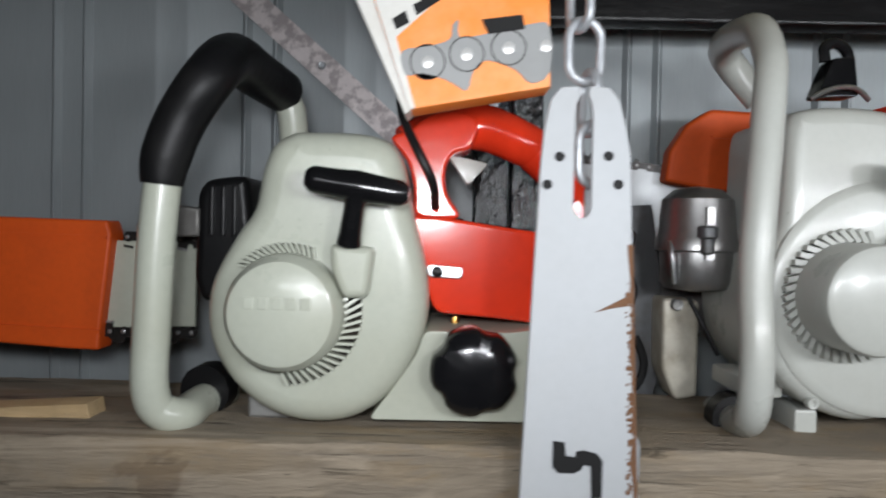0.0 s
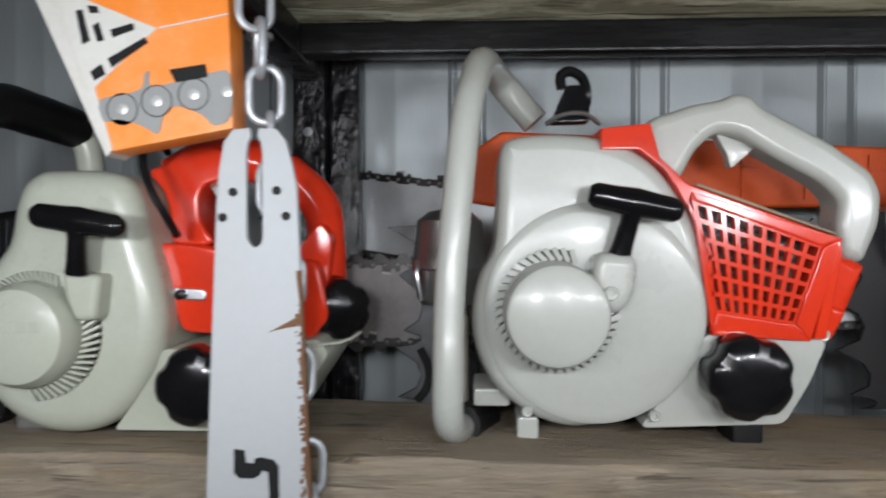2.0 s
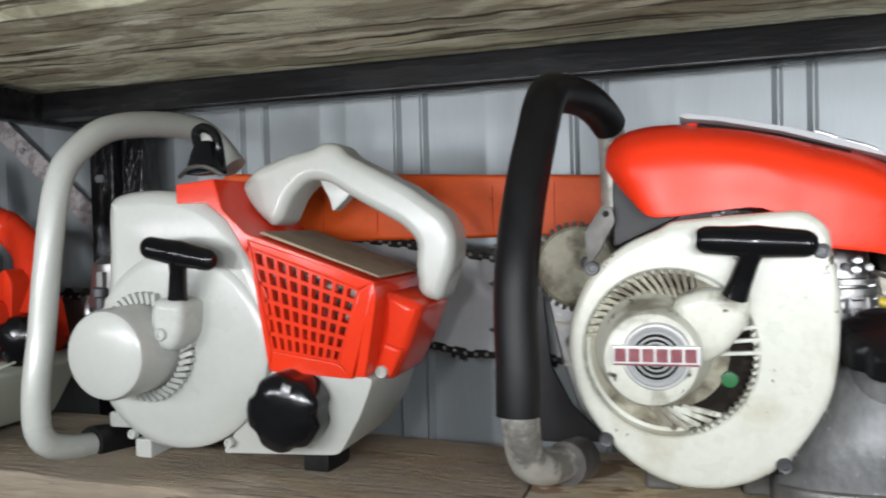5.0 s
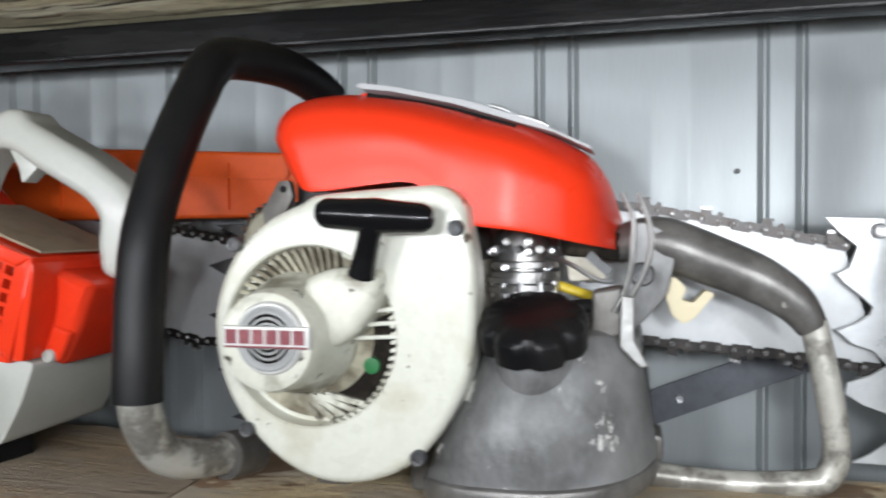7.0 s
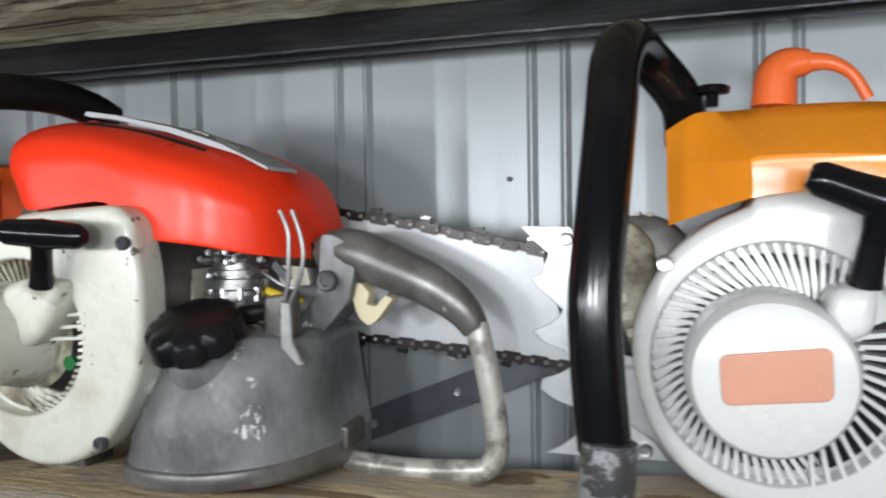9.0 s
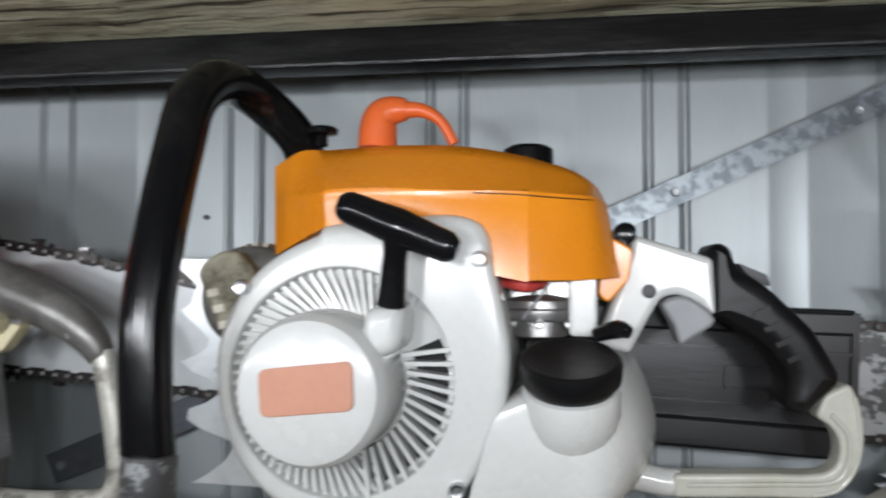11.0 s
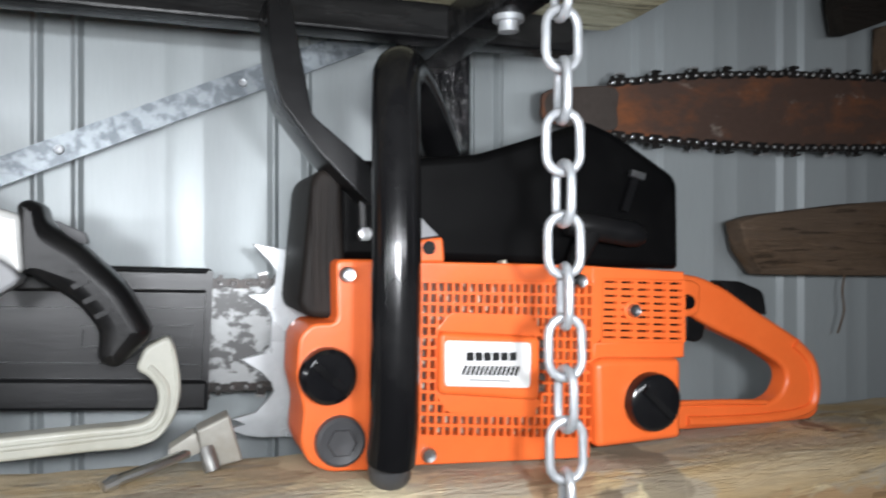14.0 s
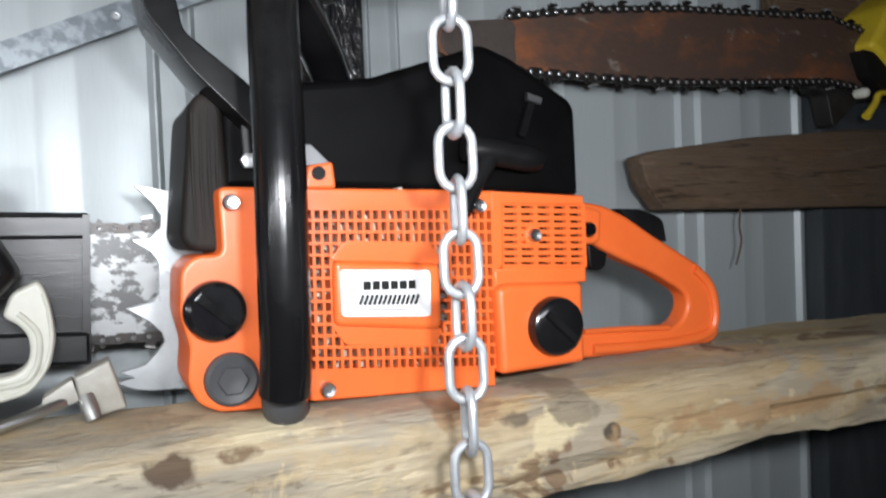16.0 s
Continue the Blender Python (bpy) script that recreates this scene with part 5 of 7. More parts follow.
slots(saw, hub[0], hub[1], 0.050, 0.0632, -0.0705, 62, 158, 16, GAP_SHADE_BROWN, 0.5, 0.16)
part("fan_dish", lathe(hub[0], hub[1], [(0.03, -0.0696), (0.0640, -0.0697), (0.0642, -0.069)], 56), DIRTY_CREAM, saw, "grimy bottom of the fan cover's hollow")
slots(saw, hub[0], hub[1], 0.046, 0.0640, -0.0708, -74, 16, 14, GAP_SHADE_BROWN, 1.0, 0.0, "fan_opening")
fins(saw, hub[0], hub[1], 0.0625, 0.0668, -0.0825, -0.070, -76, 18, 19, 0.0026, SOILED_CREAM, 0.03, "edge_tooth")
fins(saw, hub[0], hub[1], 0.044, 0.063, -0.0755, -0.0705, -112, -78, 5, 0.0040, SOILED_CREAM, 0.45, "fan_blade")
a = [(0.860, 0.133), (0.893, 0.137), (0.858, 0.124), (0.893, 0.127), (0.856, 0.115), (0.893, 0.117)]
for k in range(3):
    part("grille_bar", bar_between((a[2 * k][0], -0.0815, a[2 * k][1]), (a[2 * k + 1][0], -0.0815, a[2 * k + 1][1]), 0.0026, 0.005), OLD_CREAM, saw)
part("starter_drum", lathe(c[0], c[1], [(0.004, -0.1295), (0.029, -0.129), (0.0335, -0.1265), (0.0358, -0.119), (0.037, -0.105), (0.0395, -0.092), (0.044, -0.081), (0.046, -0.069)], 56), SOILED_CREAM, saw)
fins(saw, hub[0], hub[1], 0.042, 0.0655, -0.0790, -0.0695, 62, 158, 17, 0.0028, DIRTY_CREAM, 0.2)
b = (c[0] + 0.004, c[1] + 0.003)
part("badge", lathe(b[0], b[1], [(0.006, -0.1312), (0.0235, -0.131), (0.0255, -0.1285)], 40), BADGE, saw, "round ringed maker's badge")
for k in range(5):
    r = 0.0055 + 0.0037 * k
    part("badge_ring", lathe(b[0], b[1], [(r, -0.1322), (r + 0.0006, -0.1326), (r + 0.0019, -0.1322), (r + 0.0019, -0.130), (r, -0.130)], 40), PRINT_GREY, saw)
part("badge_bar", brick_box(b[0] - 0.031, b[0] + 0.031, -0.1350, -0.131, b[1] - 0.006, b[1] + 0.0085, 0.0008), BADGE, saw, "white bar of the badge")
for k in range(6):
    x = b[0] - 0.029 + 0.0098 * k
    part("badge_mark", brick_box(x, x + 0.0078, -0.1358, -0.1348, b[1] - 0.0032, b[1] + 0.0064, 0.0004), MAROON, saw, "dark maroon printed block")
part("badge_mark", brick_box(b[0] - 0.030, b[0] + 0.030, -0.1357, -0.1348, b[1] - 0.0058, b[1] - 0.0044, 0.0004), MAROON, saw)
q = [Vector(p) for p in [(0.826, 0.158), (0.848, 0.166), (0.884, 0.164), (0.880, 0.140), (0.866, 0.120), (0.848, 0.108), (0.832, 0.125)]]
part("starter_boss", slab(rounded(q, 0.008), -0.104, -0.068, 0.009, 5), SOILED_CREAM, saw)
p = [(0.862, 0.096)][0]
part("fan_blade", lathe(p[0] + 0.006, p[1] - 0.002, [(0.003, -0.0752), (0.006, -0.075), (0.006, -0.069)], 20), GREEN, saw, "green plastic piece behind the grille")
g = [(0.844, 0.204), (0.925, 0.199), (0.871, 0.161)]
pull_grip(saw, g[0], g[1], g[2], -0.115, 0.0108)
for px, py in ((598, 462), (630, 765), (985, 412), (920, 798)):
    p = [(0.766, 0.182), (0.774, 0.045), (0.933, 0.193), (0.905, 0.032)][((598, 462), (630, 765), (985, 412), (920, 798)).index((px, py))]
    screw(saw, p[0], -0.084, p[1], 0.0058, DARK_STEEL)
part("front_handle", tube([(0.712, -0.127, 0.072), (0.712, -0.125, 0.108), (0.710, -0.118, 0.156), (0.711, -0.110, 0.196), (0.715, -0.090, 0.246), (0.721, -0.062, 0.297), (0.724, -0.045, 0.321), (0.727, -0.020, 0.334)] + [(0.746, 0.035, 0.337), (0.758, 0.078, 0.330), (0.766, 0.104, 0.318)], [0.0175] * 12, 18), RUBBER, saw, "black rubber sleeved front handle")
part("handle_return", tube([(0.764, 0.1, 0.322), (0.769, 0.11, 0.30), (0.77, 0.112, 0.25), (0.77, 0.11, 0.19)], 0.0145, 14), HANDLE_ALU, saw, "bare aluminium handle tube")
part("handle_tube", tube([(0.714, -0.127, 0.083), (0.713, -0.124, 0.061), (0.714, -0.100, 0.028), (0.726, -0.070, 0.016), (0.740, -0.020, 0.010)], 0.015, 16), HANDLE_ALU, saw, "bare aluminium handle tube")
part("handle_clamp", tube([(0.736, -0.050, 0.013), (0.745, -0.020, 0.010)], 0.019, 14), DARK_CAST, saw)
tops = [Vector(p) for p in [(0.773, -0.030, 0.265), (0.775, -0.020, 0.284), (0.793, -0.015, 0.297), (0.829, -0.010, 0.301), (0.876, -0.008, 0.296), (0.913, -0.005, 0.288), (0.938, 0.000, 0.281), (0.976, 0.005, 0.270), (1.015, 0.020, 0.251), (1.032, 0.035, 0.230), (1.042, 0.055, 0.198)]]
feet = [Vector(p) for p in [(0.779, -0.032, 0.255), (0.800, -0.046, 0.230), (0.816, -0.050, 0.221), (0.862, -0.050, 0.225), (0.896, -0.050, 0.226), (0.921, -0.050, 0.209), (0.934, -0.050, 0.196), (0.974, -0.045, 0.190), (1.014, -0.020, 0.181), (1.034, 0.012, 0.176), (1.041, 0.052, 0.173)]]
bulge = (-0.034, -0.05, -0.058, -0.06, -0.06, -0.06, -0.058, -0.05, -0.026, 0.012, 0.054)
columns = []
for a, b, y in zip(tops, feet, bulge):
    line = []
    for t in (0.0, 0.05, 0.13, 0.26, 0.45, 0.7, 0.96):
        p = a.lerp(b, t)
        fall = min(1.0, (a.z - p.z) / 0.03)
        line.append(Vector((p.x, a.y + (y - a.y) * math.sin(fall * math.pi / 2) ** 0.7, p.z)))
    columns.append(line + [Vector((b.x, line[-1].y + 0.002, b.z)), b + Vector((0, 0.012, 0.001))])
part("top_cover", loft(columns, 0.09), BRIGHT_RED, saw, "bright red top cover", 50)
q = [(0.835, 0.307), (0.838, 0.310), (0.869, 0.305), (0.925, 0.292), (0.974, 0.276), (1.020, 0.254), (1.021, 0.251), (0.993, 0.265), (0.964, 0.274), (0.915, 0.290), (0.864, 0.302), (0.840, 0.305)]
part("filter_lid", slab([Vector(p) for p in q], -0.012, 0.04, 0.002), BAR_WHITE, saw, "pale metal lid strip")
for px in [(0.845, 0.301), (0.882, 0.293), (0.920, 0.284)]:
    part("lid_peg", turned(px[0], -0.012, [(0.006, px[1] - 0.012), (0.0055, px[1] - 0.001), (0.003, px[1])], 12), BRIGHT_RED, saw)
a = [(0.942, 0.000, 0.289), (0.958, 0.000, 0.283), (0.966, 0.000, 0.280), (0.988, 0.000, 0.271)]
for k in (0, 2):
    part("lid_clip", tube([a[k], (Vector(a[k]) + Vector(a[k + 1])) / 2 + Vector((0, 0, 0.0005)), a[k + 1]], 0.0019, 10, 4), STEEL, saw, "chrome buckle on the lid")
# black tube puts the shade of the gap below the lid into colour
part("filter_rim", tube([(0.849, -0.025, 0.297), (0.908, -0.020, 0.286), (0.965, -0.018, 0.269)], 0.0022, 8), DULL_BLACK, saw)
p = [(0.963, 0.030, 0.128), (0.964, 0.030, 0.182)]
lo, hi = p[0][2], p[1][2]
part("carburettor", turned(p[0][0], 0.03, [(0.02, lo), (0.026, lo + 0.002), (0.026, lo + 0.012), (0.03, lo + 0.013), (0.03, lo + 0.017), (0.026, lo + 0.018), (0.026, lo + 0.02), (0.03, lo + 0.021), (0.03, lo + 0.025), (0.023, lo + 0.027), (0.023, hi), (0.018, hi + 0.01)], 28), SHINY_CAST, saw, "polished metal carburettor")
for k in range(6):
    a = math.pi * (0.9 + 0.24 * k)
    screw(saw, p[0][0] + 0.024 * math.cos(a), 0.03 + 0.024 * math.sin(a) - 0.004, lo + 0.034 + 0.012 * (k % 2), 0.0042, STEEL, "carburettor_screw")
part("fuel_hose", tube([(0.992, 0.030, 0.146), (1.010, 0.030, 0.140), (1.022, 0.040, 0.135)], 0.004, 10), YELLOW, saw, "yellow fuel hose")
p = [(0.975, 0.115)][0]
knob(saw, p[0] + 0.009, p[1] - 0.004, 0.0385, -0.060, -0.084, 8, 0.10, DULL_BLACK, label="black rubbery lobed filler cap", tilt=(-64, 0, 0))
part("filler_neck", turn_about(lathe(p[0] + 0.009, p[1] - 0.004, [(0.026, -0.062), (0.028, -0.058), (0.030, -0.02)], 28), (p[0] + 0.009, -0.060, p[1] - 0.004), -64), TANK_CAST, saw)
tops = [Vector(p) for p in [(0.928, -0.030, 0.087), (0.953, -0.052, 0.102), (0.987, -0.058, 0.110), (1.020, -0.050, 0.113), (1.043, -0.022, 0.109), (1.057, 0.010, 0.104), (1.057, 0.050, 0.093)]]
feet = [Vector(p) for p in [(0.901, -0.050, 0.007), (0.932, -0.076, 0.011), (0.987, -0.085, 0.014), (1.027, -0.076, 0.017), (1.053, -0.045, 0.017), (1.068, 0.000, 0.017), (1.070, 0.050, 0.014)]]
columns = []
for a, b in zip(tops, feet):
    swell = Vector((0, -0.009, 0))
    columns.append([a + Vector((0, 0.03, 0.006)), a + Vector((0, 0.008, 0.003)), a, a.lerp(b, 0.3) + swell, a.lerp(b, 0.65) + swell, b])
part("fuel_tank", loft(columns, 0.085, 4, 3), TANK_CAST, saw, "bare cast metal fuel tank", 50)
columns = []
for b in feet:
    out = Vector((0, -0.005, 0))
    columns.append([b + Vector((0, 0.01, 0.002)), b + out + Vector((0, 0.001, 0.001)), b + out, b + out + Vector((0, 0, -0.011)), b + out + Vector((0, 0.002, -0.013)), b + Vector((0, 0.02, -0.02))])
part("tank_flange", loft(columns, 0.08, 4, 1), HANDLE_GREY, saw, "scuffed flange of the tank", 50)
part("tank_neck", slab(smooth([(0.898, 0.185), (0.927, 0.180), (0.934, 0.136), (0.935, 0.097), (0.903, 0.076), (0.896, 0.115)], 3), 0.0, 0.07, 0.01), CREAM_CAST, saw)
part("cover_latch", tube([(1.044, -0.035, 0.217), (1.051, -0.035, 0.200), (1.051, -0.035, 0.180), (1.048, -0.033, 0.154), (1.038, -0.030, 0.131)], 0.0019, 8), CAST, saw, "bent wire latch")
part("cover_latch", tube([(1.055, -0.035, 0.217), (1.062, -0.035, 0.197), (1.064, -0.035, 0.180), (1.059, -0.034, 0.160), (1.050, -0.032, 0.143)], 0.0019, 8), CAST, saw, "bent wire latch")
q = [(1.043, 0.144), (1.052, 0.143), (1.052, 0.112), (1.062, 0.094), (1.057, 0.092), (1.042, 0.107)]
part("latch_plate", slab([Vector(p) for p in q], -0.036, -0.033, 0.0008, 1), CAST, saw)
part("latch_base", slab(rounded([Vector(p) for p in [(1.022, 0.146), (1.044, 0.150), (1.046, 0.112), (1.020, 0.110)]], 0.003), -0.026, -0.005, 0.003), DARK_CAST, saw)
part("breather_pipe", tube([(0.985, -0.02, 0.124), (1.000, -0.025, 0.131), (1.016, -0.02, 0.134), (1.026, -0.01, 0.134)], [0.0065, 0.007, 0.0055, 0.005], 12), RUBBER, saw, "black rubber pipe")
for k in range(3):
    screw(saw, 1.002 + 0.009 * k, -0.012, 0.117 + 0.003 * (k % 2), 0.0042, STEEL, "tank_screw")
part("intake_plate", slab(rounded([Vector(p) for p in [(0.996, 0.170), (1.026, 0.168), (1.030, 0.150), (1.000, 0.148)]], 0.003), 0.042, 0.05, 0.002), CREAM_CAST, saw)
part("intake_block", slab(rounded([Vector(p) for p in [(0.992, 0.196), (1.042, 0.188), (1.040, 0.166), (0.996, 0.170)]], 0.004), 0.03, 0.06, 0.004), GAP_SHADE_BROWN, saw)
part("linkage", tube([(0.985, 0.01, 0.171), (1.004, 0.004, 0.164), (1.022, 0.006, 0.153), (1.036, 0.01, 0.150)], 0.0017, 8), STEEL, saw)
part("control_lever", bar_between((1.018, 0.0, 0.172), (1.034, -0.004, 0.158), 0.007, 0.003), DARK_STEEL, saw)
for z, r in ((0.142, 0.0285), (0.152, 0.0285), (0.160, 0.0275)):
    part("carburettor_flange", turned(0.9655, 0.028, [(r - 0.003, z), (r, z + 0.0008), (r, z + 0.0055), (r - 0.003, z + 0.0063)], 30), SHINY_CAST, saw)
for k in range(5):
    a = math.pi * (1.12 + 0.19 * k)
    part("flange_bolt", turned(0.9655 + 0.0255 * math.cos(a), 0.028 + 0.0265 * math.sin(a), [(0.002, 0.137), (0.0034, 0.1375), (0.0034, 0.150), (0.002, 0.1505)], 8), STEEL, saw)
for k in range(5):
    x = 0.947 + 0.0085 * k
    part("jet_screw", lathe(x, 0.176 + 0.006 * (k % 2), [(0.0012, -0.003), (0.0032, -0.0035), (0.0034, 0.0), (0.0034, 0.012)], 8), (STEEL, CAST, DARK_STEEL)[k % 3], saw)
q = [(0.767, 0.233), (0.776, 0.233), (0.779, 0.219), (0.766, 0.195), (0.755, 0.178), (0.752, 0.209)]
ear = part("mount_ear", slab(rounded([Vector(p) for p in q], 0.003), -0.012, -0.004, 0.002), DARK_CAST, saw)
part("ear_hole", lathe(0.771, 0.226, [(0.003, -0.0128), (0.003, -0.010)], 12), PRINT_AND_HOLE_SHADE, ear)
# black block fills the cavity under the cover, its shade as colour
q = [(0.776, 0.272), (0.812, 0.262), (0.834, 0.222), (0.776, 0.195)]
part("air_duct", slab(rounded([Vector(p) for p in q], 0.004), 0.004, 0.07, 0.004), DULL_BLACK, saw, "black block standing for the shaded cavity under the top cover")
for x in (0.80, 0.88):
    part("foot", brick_box(x, x + 0.03, -0.02, 0.02, -0.0145, 0.022, 0.003), DARK_CAST, saw)
q = [(1.051, 0.197), (1.066, 0.195), (1.082, 0.184), (1.082, 0.162), (1.077, 0.139), (1.051, 0.110), (1.022, 0.100), (1.027, 0.119), (1.047, 0.147)]
part("handle_bracket", slab(rounded([Vector(p) for p in q], 0.006), 0.022, 0.06, 0.007), TANK_CAST, saw, "cast handle bracket")
p = [(1.058, 0.156)][0]
screw(saw, p[0], 0.018, p[1], 0.0095, DARK_STEEL, "bolt")
part("rear_handle", tube([(1.039, 0.045, 0.178), (1.057, 0.042, 0.182), (1.076, 0.040, 0.180), (1.109, 0.040, 0.167), (1.146, 0.040, 0.151), (1.172, 0.040, 0.133), (1.185, 0.040, 0.114)], [0.014, 0.018, 0.0205, 0.0205, 0.019, 0.016, 0.0112], 18), HANDLE_GREY, saw, "dull bare metal rear handle")
part("handle_brace", tube([(1.185, 0.040, 0.120), (1.191, 0.040, 0.093), (1.198, 0.040, 0.057), (1.202, 0.040, 0.020), (1.196, 0.040, 0.000), (1.181, 0.040, -0.006), (1.126, 0.040, -0.010), (1.064, 0.040, -0.007)], 0.0104, 14), HANDLE_ALU, saw, "chipped pale handle tube")
q = [(1.068, 0.148), (1.075, 0.153), (1.084, 0.153), (1.092, 0.144), (1.088, 0.135), (1.097, 0.133), (1.106, 0.143), (1.113, 0.140), (1.098, 0.121), (1.090, 0.116), (1.081, 0.123), (1.076, 0.138)]
part("throttle_trigger", slab(rounded([Vector(p) for p in q], 0.002), 0.032, 0.048, 0.002), CREAM_PLASTIC, saw, "cream plastic throttle trigger")
part("handle_clamp", brick_box(*[[(1.050, 0.000)][0][0], [(1.074, 0.002)][0][0]], 0.02, 0.06, 0.008, 0.03, 0.003), DARK_CAST, saw)
wheel = [(0.736, 0.176)][0]
part("drive_disc", lathe(wheel[0], wheel[1], [(0.012, 0.052), (0.036, 0.053), (0.040, 0.057), (0.041, 0.1)], 40), DIRTY_CREAM, saw, "grimy toothed drive disc")
fins(saw, wheel[0], wheel[1], 0.039, 0.0445, 0.053, 0.064, 40, 262, 22, 0.0034, DARK_CAST, 0.0, "tooth")
screw(saw, wheel[0] + 0.01, 0.050, wheel[1] + 0.004, 0.006, DARK_STEEL, "bolt")
q = [(0.690, 0.197), (0.708, 0.208), (0.750, 0.214), (0.791, 0.200), (0.791, 0.005), (0.755, -0.004), (0.728, 0.024), (0.710, 0.080), (0.698, 0.136)]
part("clutch_cover", slab(rounded([Vector(p) for p in q], 0.006), 0.106, 0.13, 0.004), CAST, saw, "dusty grey clutch cover")
a = [(0.700, 0.105, 0.157), (0.770, 0.105, 0.156), (0.706, 0.105, 0.114), (0.775, 0.105, 0.113), (0.715, 0.105, 0.071), (0.779, 0.105, 0.072), (0.733, 0.105, 0.199), (0.740, 0.105, 0.030)]
for k in range(4):
    part("casting_rib", bar_between(a[2 * k], a[2 * k + 1], 0.0035, 0.005), CREAM_CAST, saw)
for p in [(0.704, 0.183), (0.723, 0.136), (0.723, 0.095), (0.741, 0.050), (0.723, 0.168)]:
    part("bolt", lathe(p[0], p[1], [(0.002, 0.1015), (0.005, 0.1005), (0.0065, 0.1015), (0.0065, 0.107)], 12), CAST, saw)
spike_plate(saw, [(0.693, 0.199), (0.696, 0.131), (0.702, 0.069), (0.723, 0.029), (0.760, -0.008), (0.714, -0.011)], [(0.642, 0.198), (0.634, 0.157), (0.634, 0.107), (0.643, 0.052), (0.658, 0.004), (0.668, -0.011)], 0.1, 0.004, 0.22, SPIKE_BLACK)
rear = 0.22
t1, t0 = [(p[0], p[2]) for p in [(0.648, 0.125, 0.178), (0.511, 0.155, 0.198)]]
b1, b0 = [(p[0], p[2]) for p in [(0.674, 0.125, 0.079), (0.604, 0.145, 0.077)]]
nose = [(p[0], p[2]) for p in [(0.126, 0.240, 0.246), (0.034, 0.255, 0.257), (-0.002, 0.260, 0.244), (-0.018, 0.260, 0.210), (-0.004, 0.260, 0.176), (0.036, 0.255, 0.166)]]
zt = [(t1[0] + 0.05, t1[1] - 0.008), t1, t0, nose[0]]
zb = [(b1[0] + 0.05, b1[1] - 0.004), b1, b0, (nose[5][0] + 0.02, nose[5][1])]
rim = [Vector(p) for p in zt + nose[1:] + zb[::-1]]
made = [part("guide_bar", slab(rim, 0.108, 0.113, 0.0006, 1), BAR_GREY, saw, "pale grey guide bar"),
        saw_chain(saw, [zt + nose[1:4]], 0.11, flip=-1),
        saw_chain(saw, [[nose[3]] + nose[4:] + [zb[2], zb[1], zb[0]]], 0.11, flip=-1)]
for ob in made:
    for piece in (ob, *ob.children):
        for v in piece.data.vertices:
            v.co.y += rear * max(0.0, 0.74 - (v.co.x + 0.88))

# ---- fourth saw: white with yellow-orange top cover ----
saw = thing("chainsaw", (1.5, 0.0, 0.0), "white chainsaw with yellow-orange top cover and black handle", "chainsaw", "chainsaws on the shelf")
disc = smooth([(1.317, 0.116), (1.324, 0.149), (1.343, 0.181), (1.368, 0.201), (1.398, 0.215), (1.402, 0.220), (1.452, 0.225), (1.489, 0.227), (1.510, 0.222), (1.519, 0.210), (1.522, 0.191), (1.529, 0.159), (1.534, 0.124), (1.528, 0.085), (1.513, 0.049), (1.489, 0.019), (1.453, 0.002), (1.412, 0.002), (1.370, 0.016), (1.340, 0.041), (1.323, 0.075)], 4)
c = [(1.404, 0.107)][0]
hub = (c[0] + 0.008, c[1])
part("fan_housing", dished(disc, hub, -0.033, 0.09, 0.009, [(0.0835, 0.0), (0.0825, 0.001), (0.0805, 0.013), (0.06, 0.0145), (0.01, 0.0145)]), WHITE, saw, "white painted fan cover")
part("starter_drum", lathe(c[0], c[1], [(0.004, -0.0865), (0.04, -0.086), (0.047, -0.083), (0.0505, -0.076), (0.052, -0.066), (0.053, -0.033), (0.0535, -0.019)], 64), WHITE, saw)
fins(saw, hub[0], hub[1], 0.050, 0.0815, -0.030, -0.019, 36, 276, 46, 0.0030, WHITE, 0.22)
# dark plates carry the shade between the white ribs as colour
slots(saw, hub[0], hub[1], 0.054, 0.0745, -0.0196, 36, 292, 49, PRINT_AND_HOLE_SHADE, 0.46, 0.22)
slots(saw, hub[0], hub[1], 0.055, 0.0795, -0.0198, -68, 24, 14, PRINT_AND_HOLE_SHADE, 1.0, 0.0)
fins(saw, hub[0], hub[1], 0.050, 0.083, -0.036, -0.0205, -68, 24, 14, 0.0030, WHITE, -0.12)
q = [(1.373, 0.122), (1.436, 0.129), (1.437, 0.097), (1.375, 0.091)]
part("label_plate", slab(rounded([Vector(p) for p in q], 0.006), -0.0885, -0.085, 0.0005), COPPER_LABEL, saw, "faded copper-coloured blank label")
q = [Vector(p) for p in [(1.439, 0.162), (1.466, 0.164), (1.463, 0.134), (1.443, 0.126), (1.435, 0.141)]]
part("starter_boss", slab(rounded(q, 0.009), -0.07, -0.018, 0.010, 5), WHITE, saw)
g = [(1.424, 0.231), (1.503, 0.199), (1.457, 0.164)]
pull_grip(saw, g[0], g[1], g[2], -0.078, 0.0115)
for p in [(1.340, 0.175), (1.513, 0.195), (1.497, 0.035)]:
    screw(saw, p[0], -0.036, p[1], 0.0058, STEEL)
part("front_handle", tube([(1.305, -0.100, 0.063), (1.301, -0.098, 0.106), (1.299, -0.094, 0.157), (1.303, -0.085, 0.213), (1.307, -0.068, 0.273), (1.309, -0.050, 0.311), (1.315, -0.015, 0.331), (1.326, 0.030, 0.327), (1.350, 0.060, 0.298), (1.354, 0.075, 0.266)], 0.0172, 18), BLACK, saw, "black coated front handle")
part("handle_end", tube([(1.308, -0.104, 0.069), (1.307, -0.104, 0.046), (1.305, -0.095, 0.021), (1.311, -0.060, 0.005)], 0.0176, 16), BAR_WORN, saw, "handle end with flaking white paint")
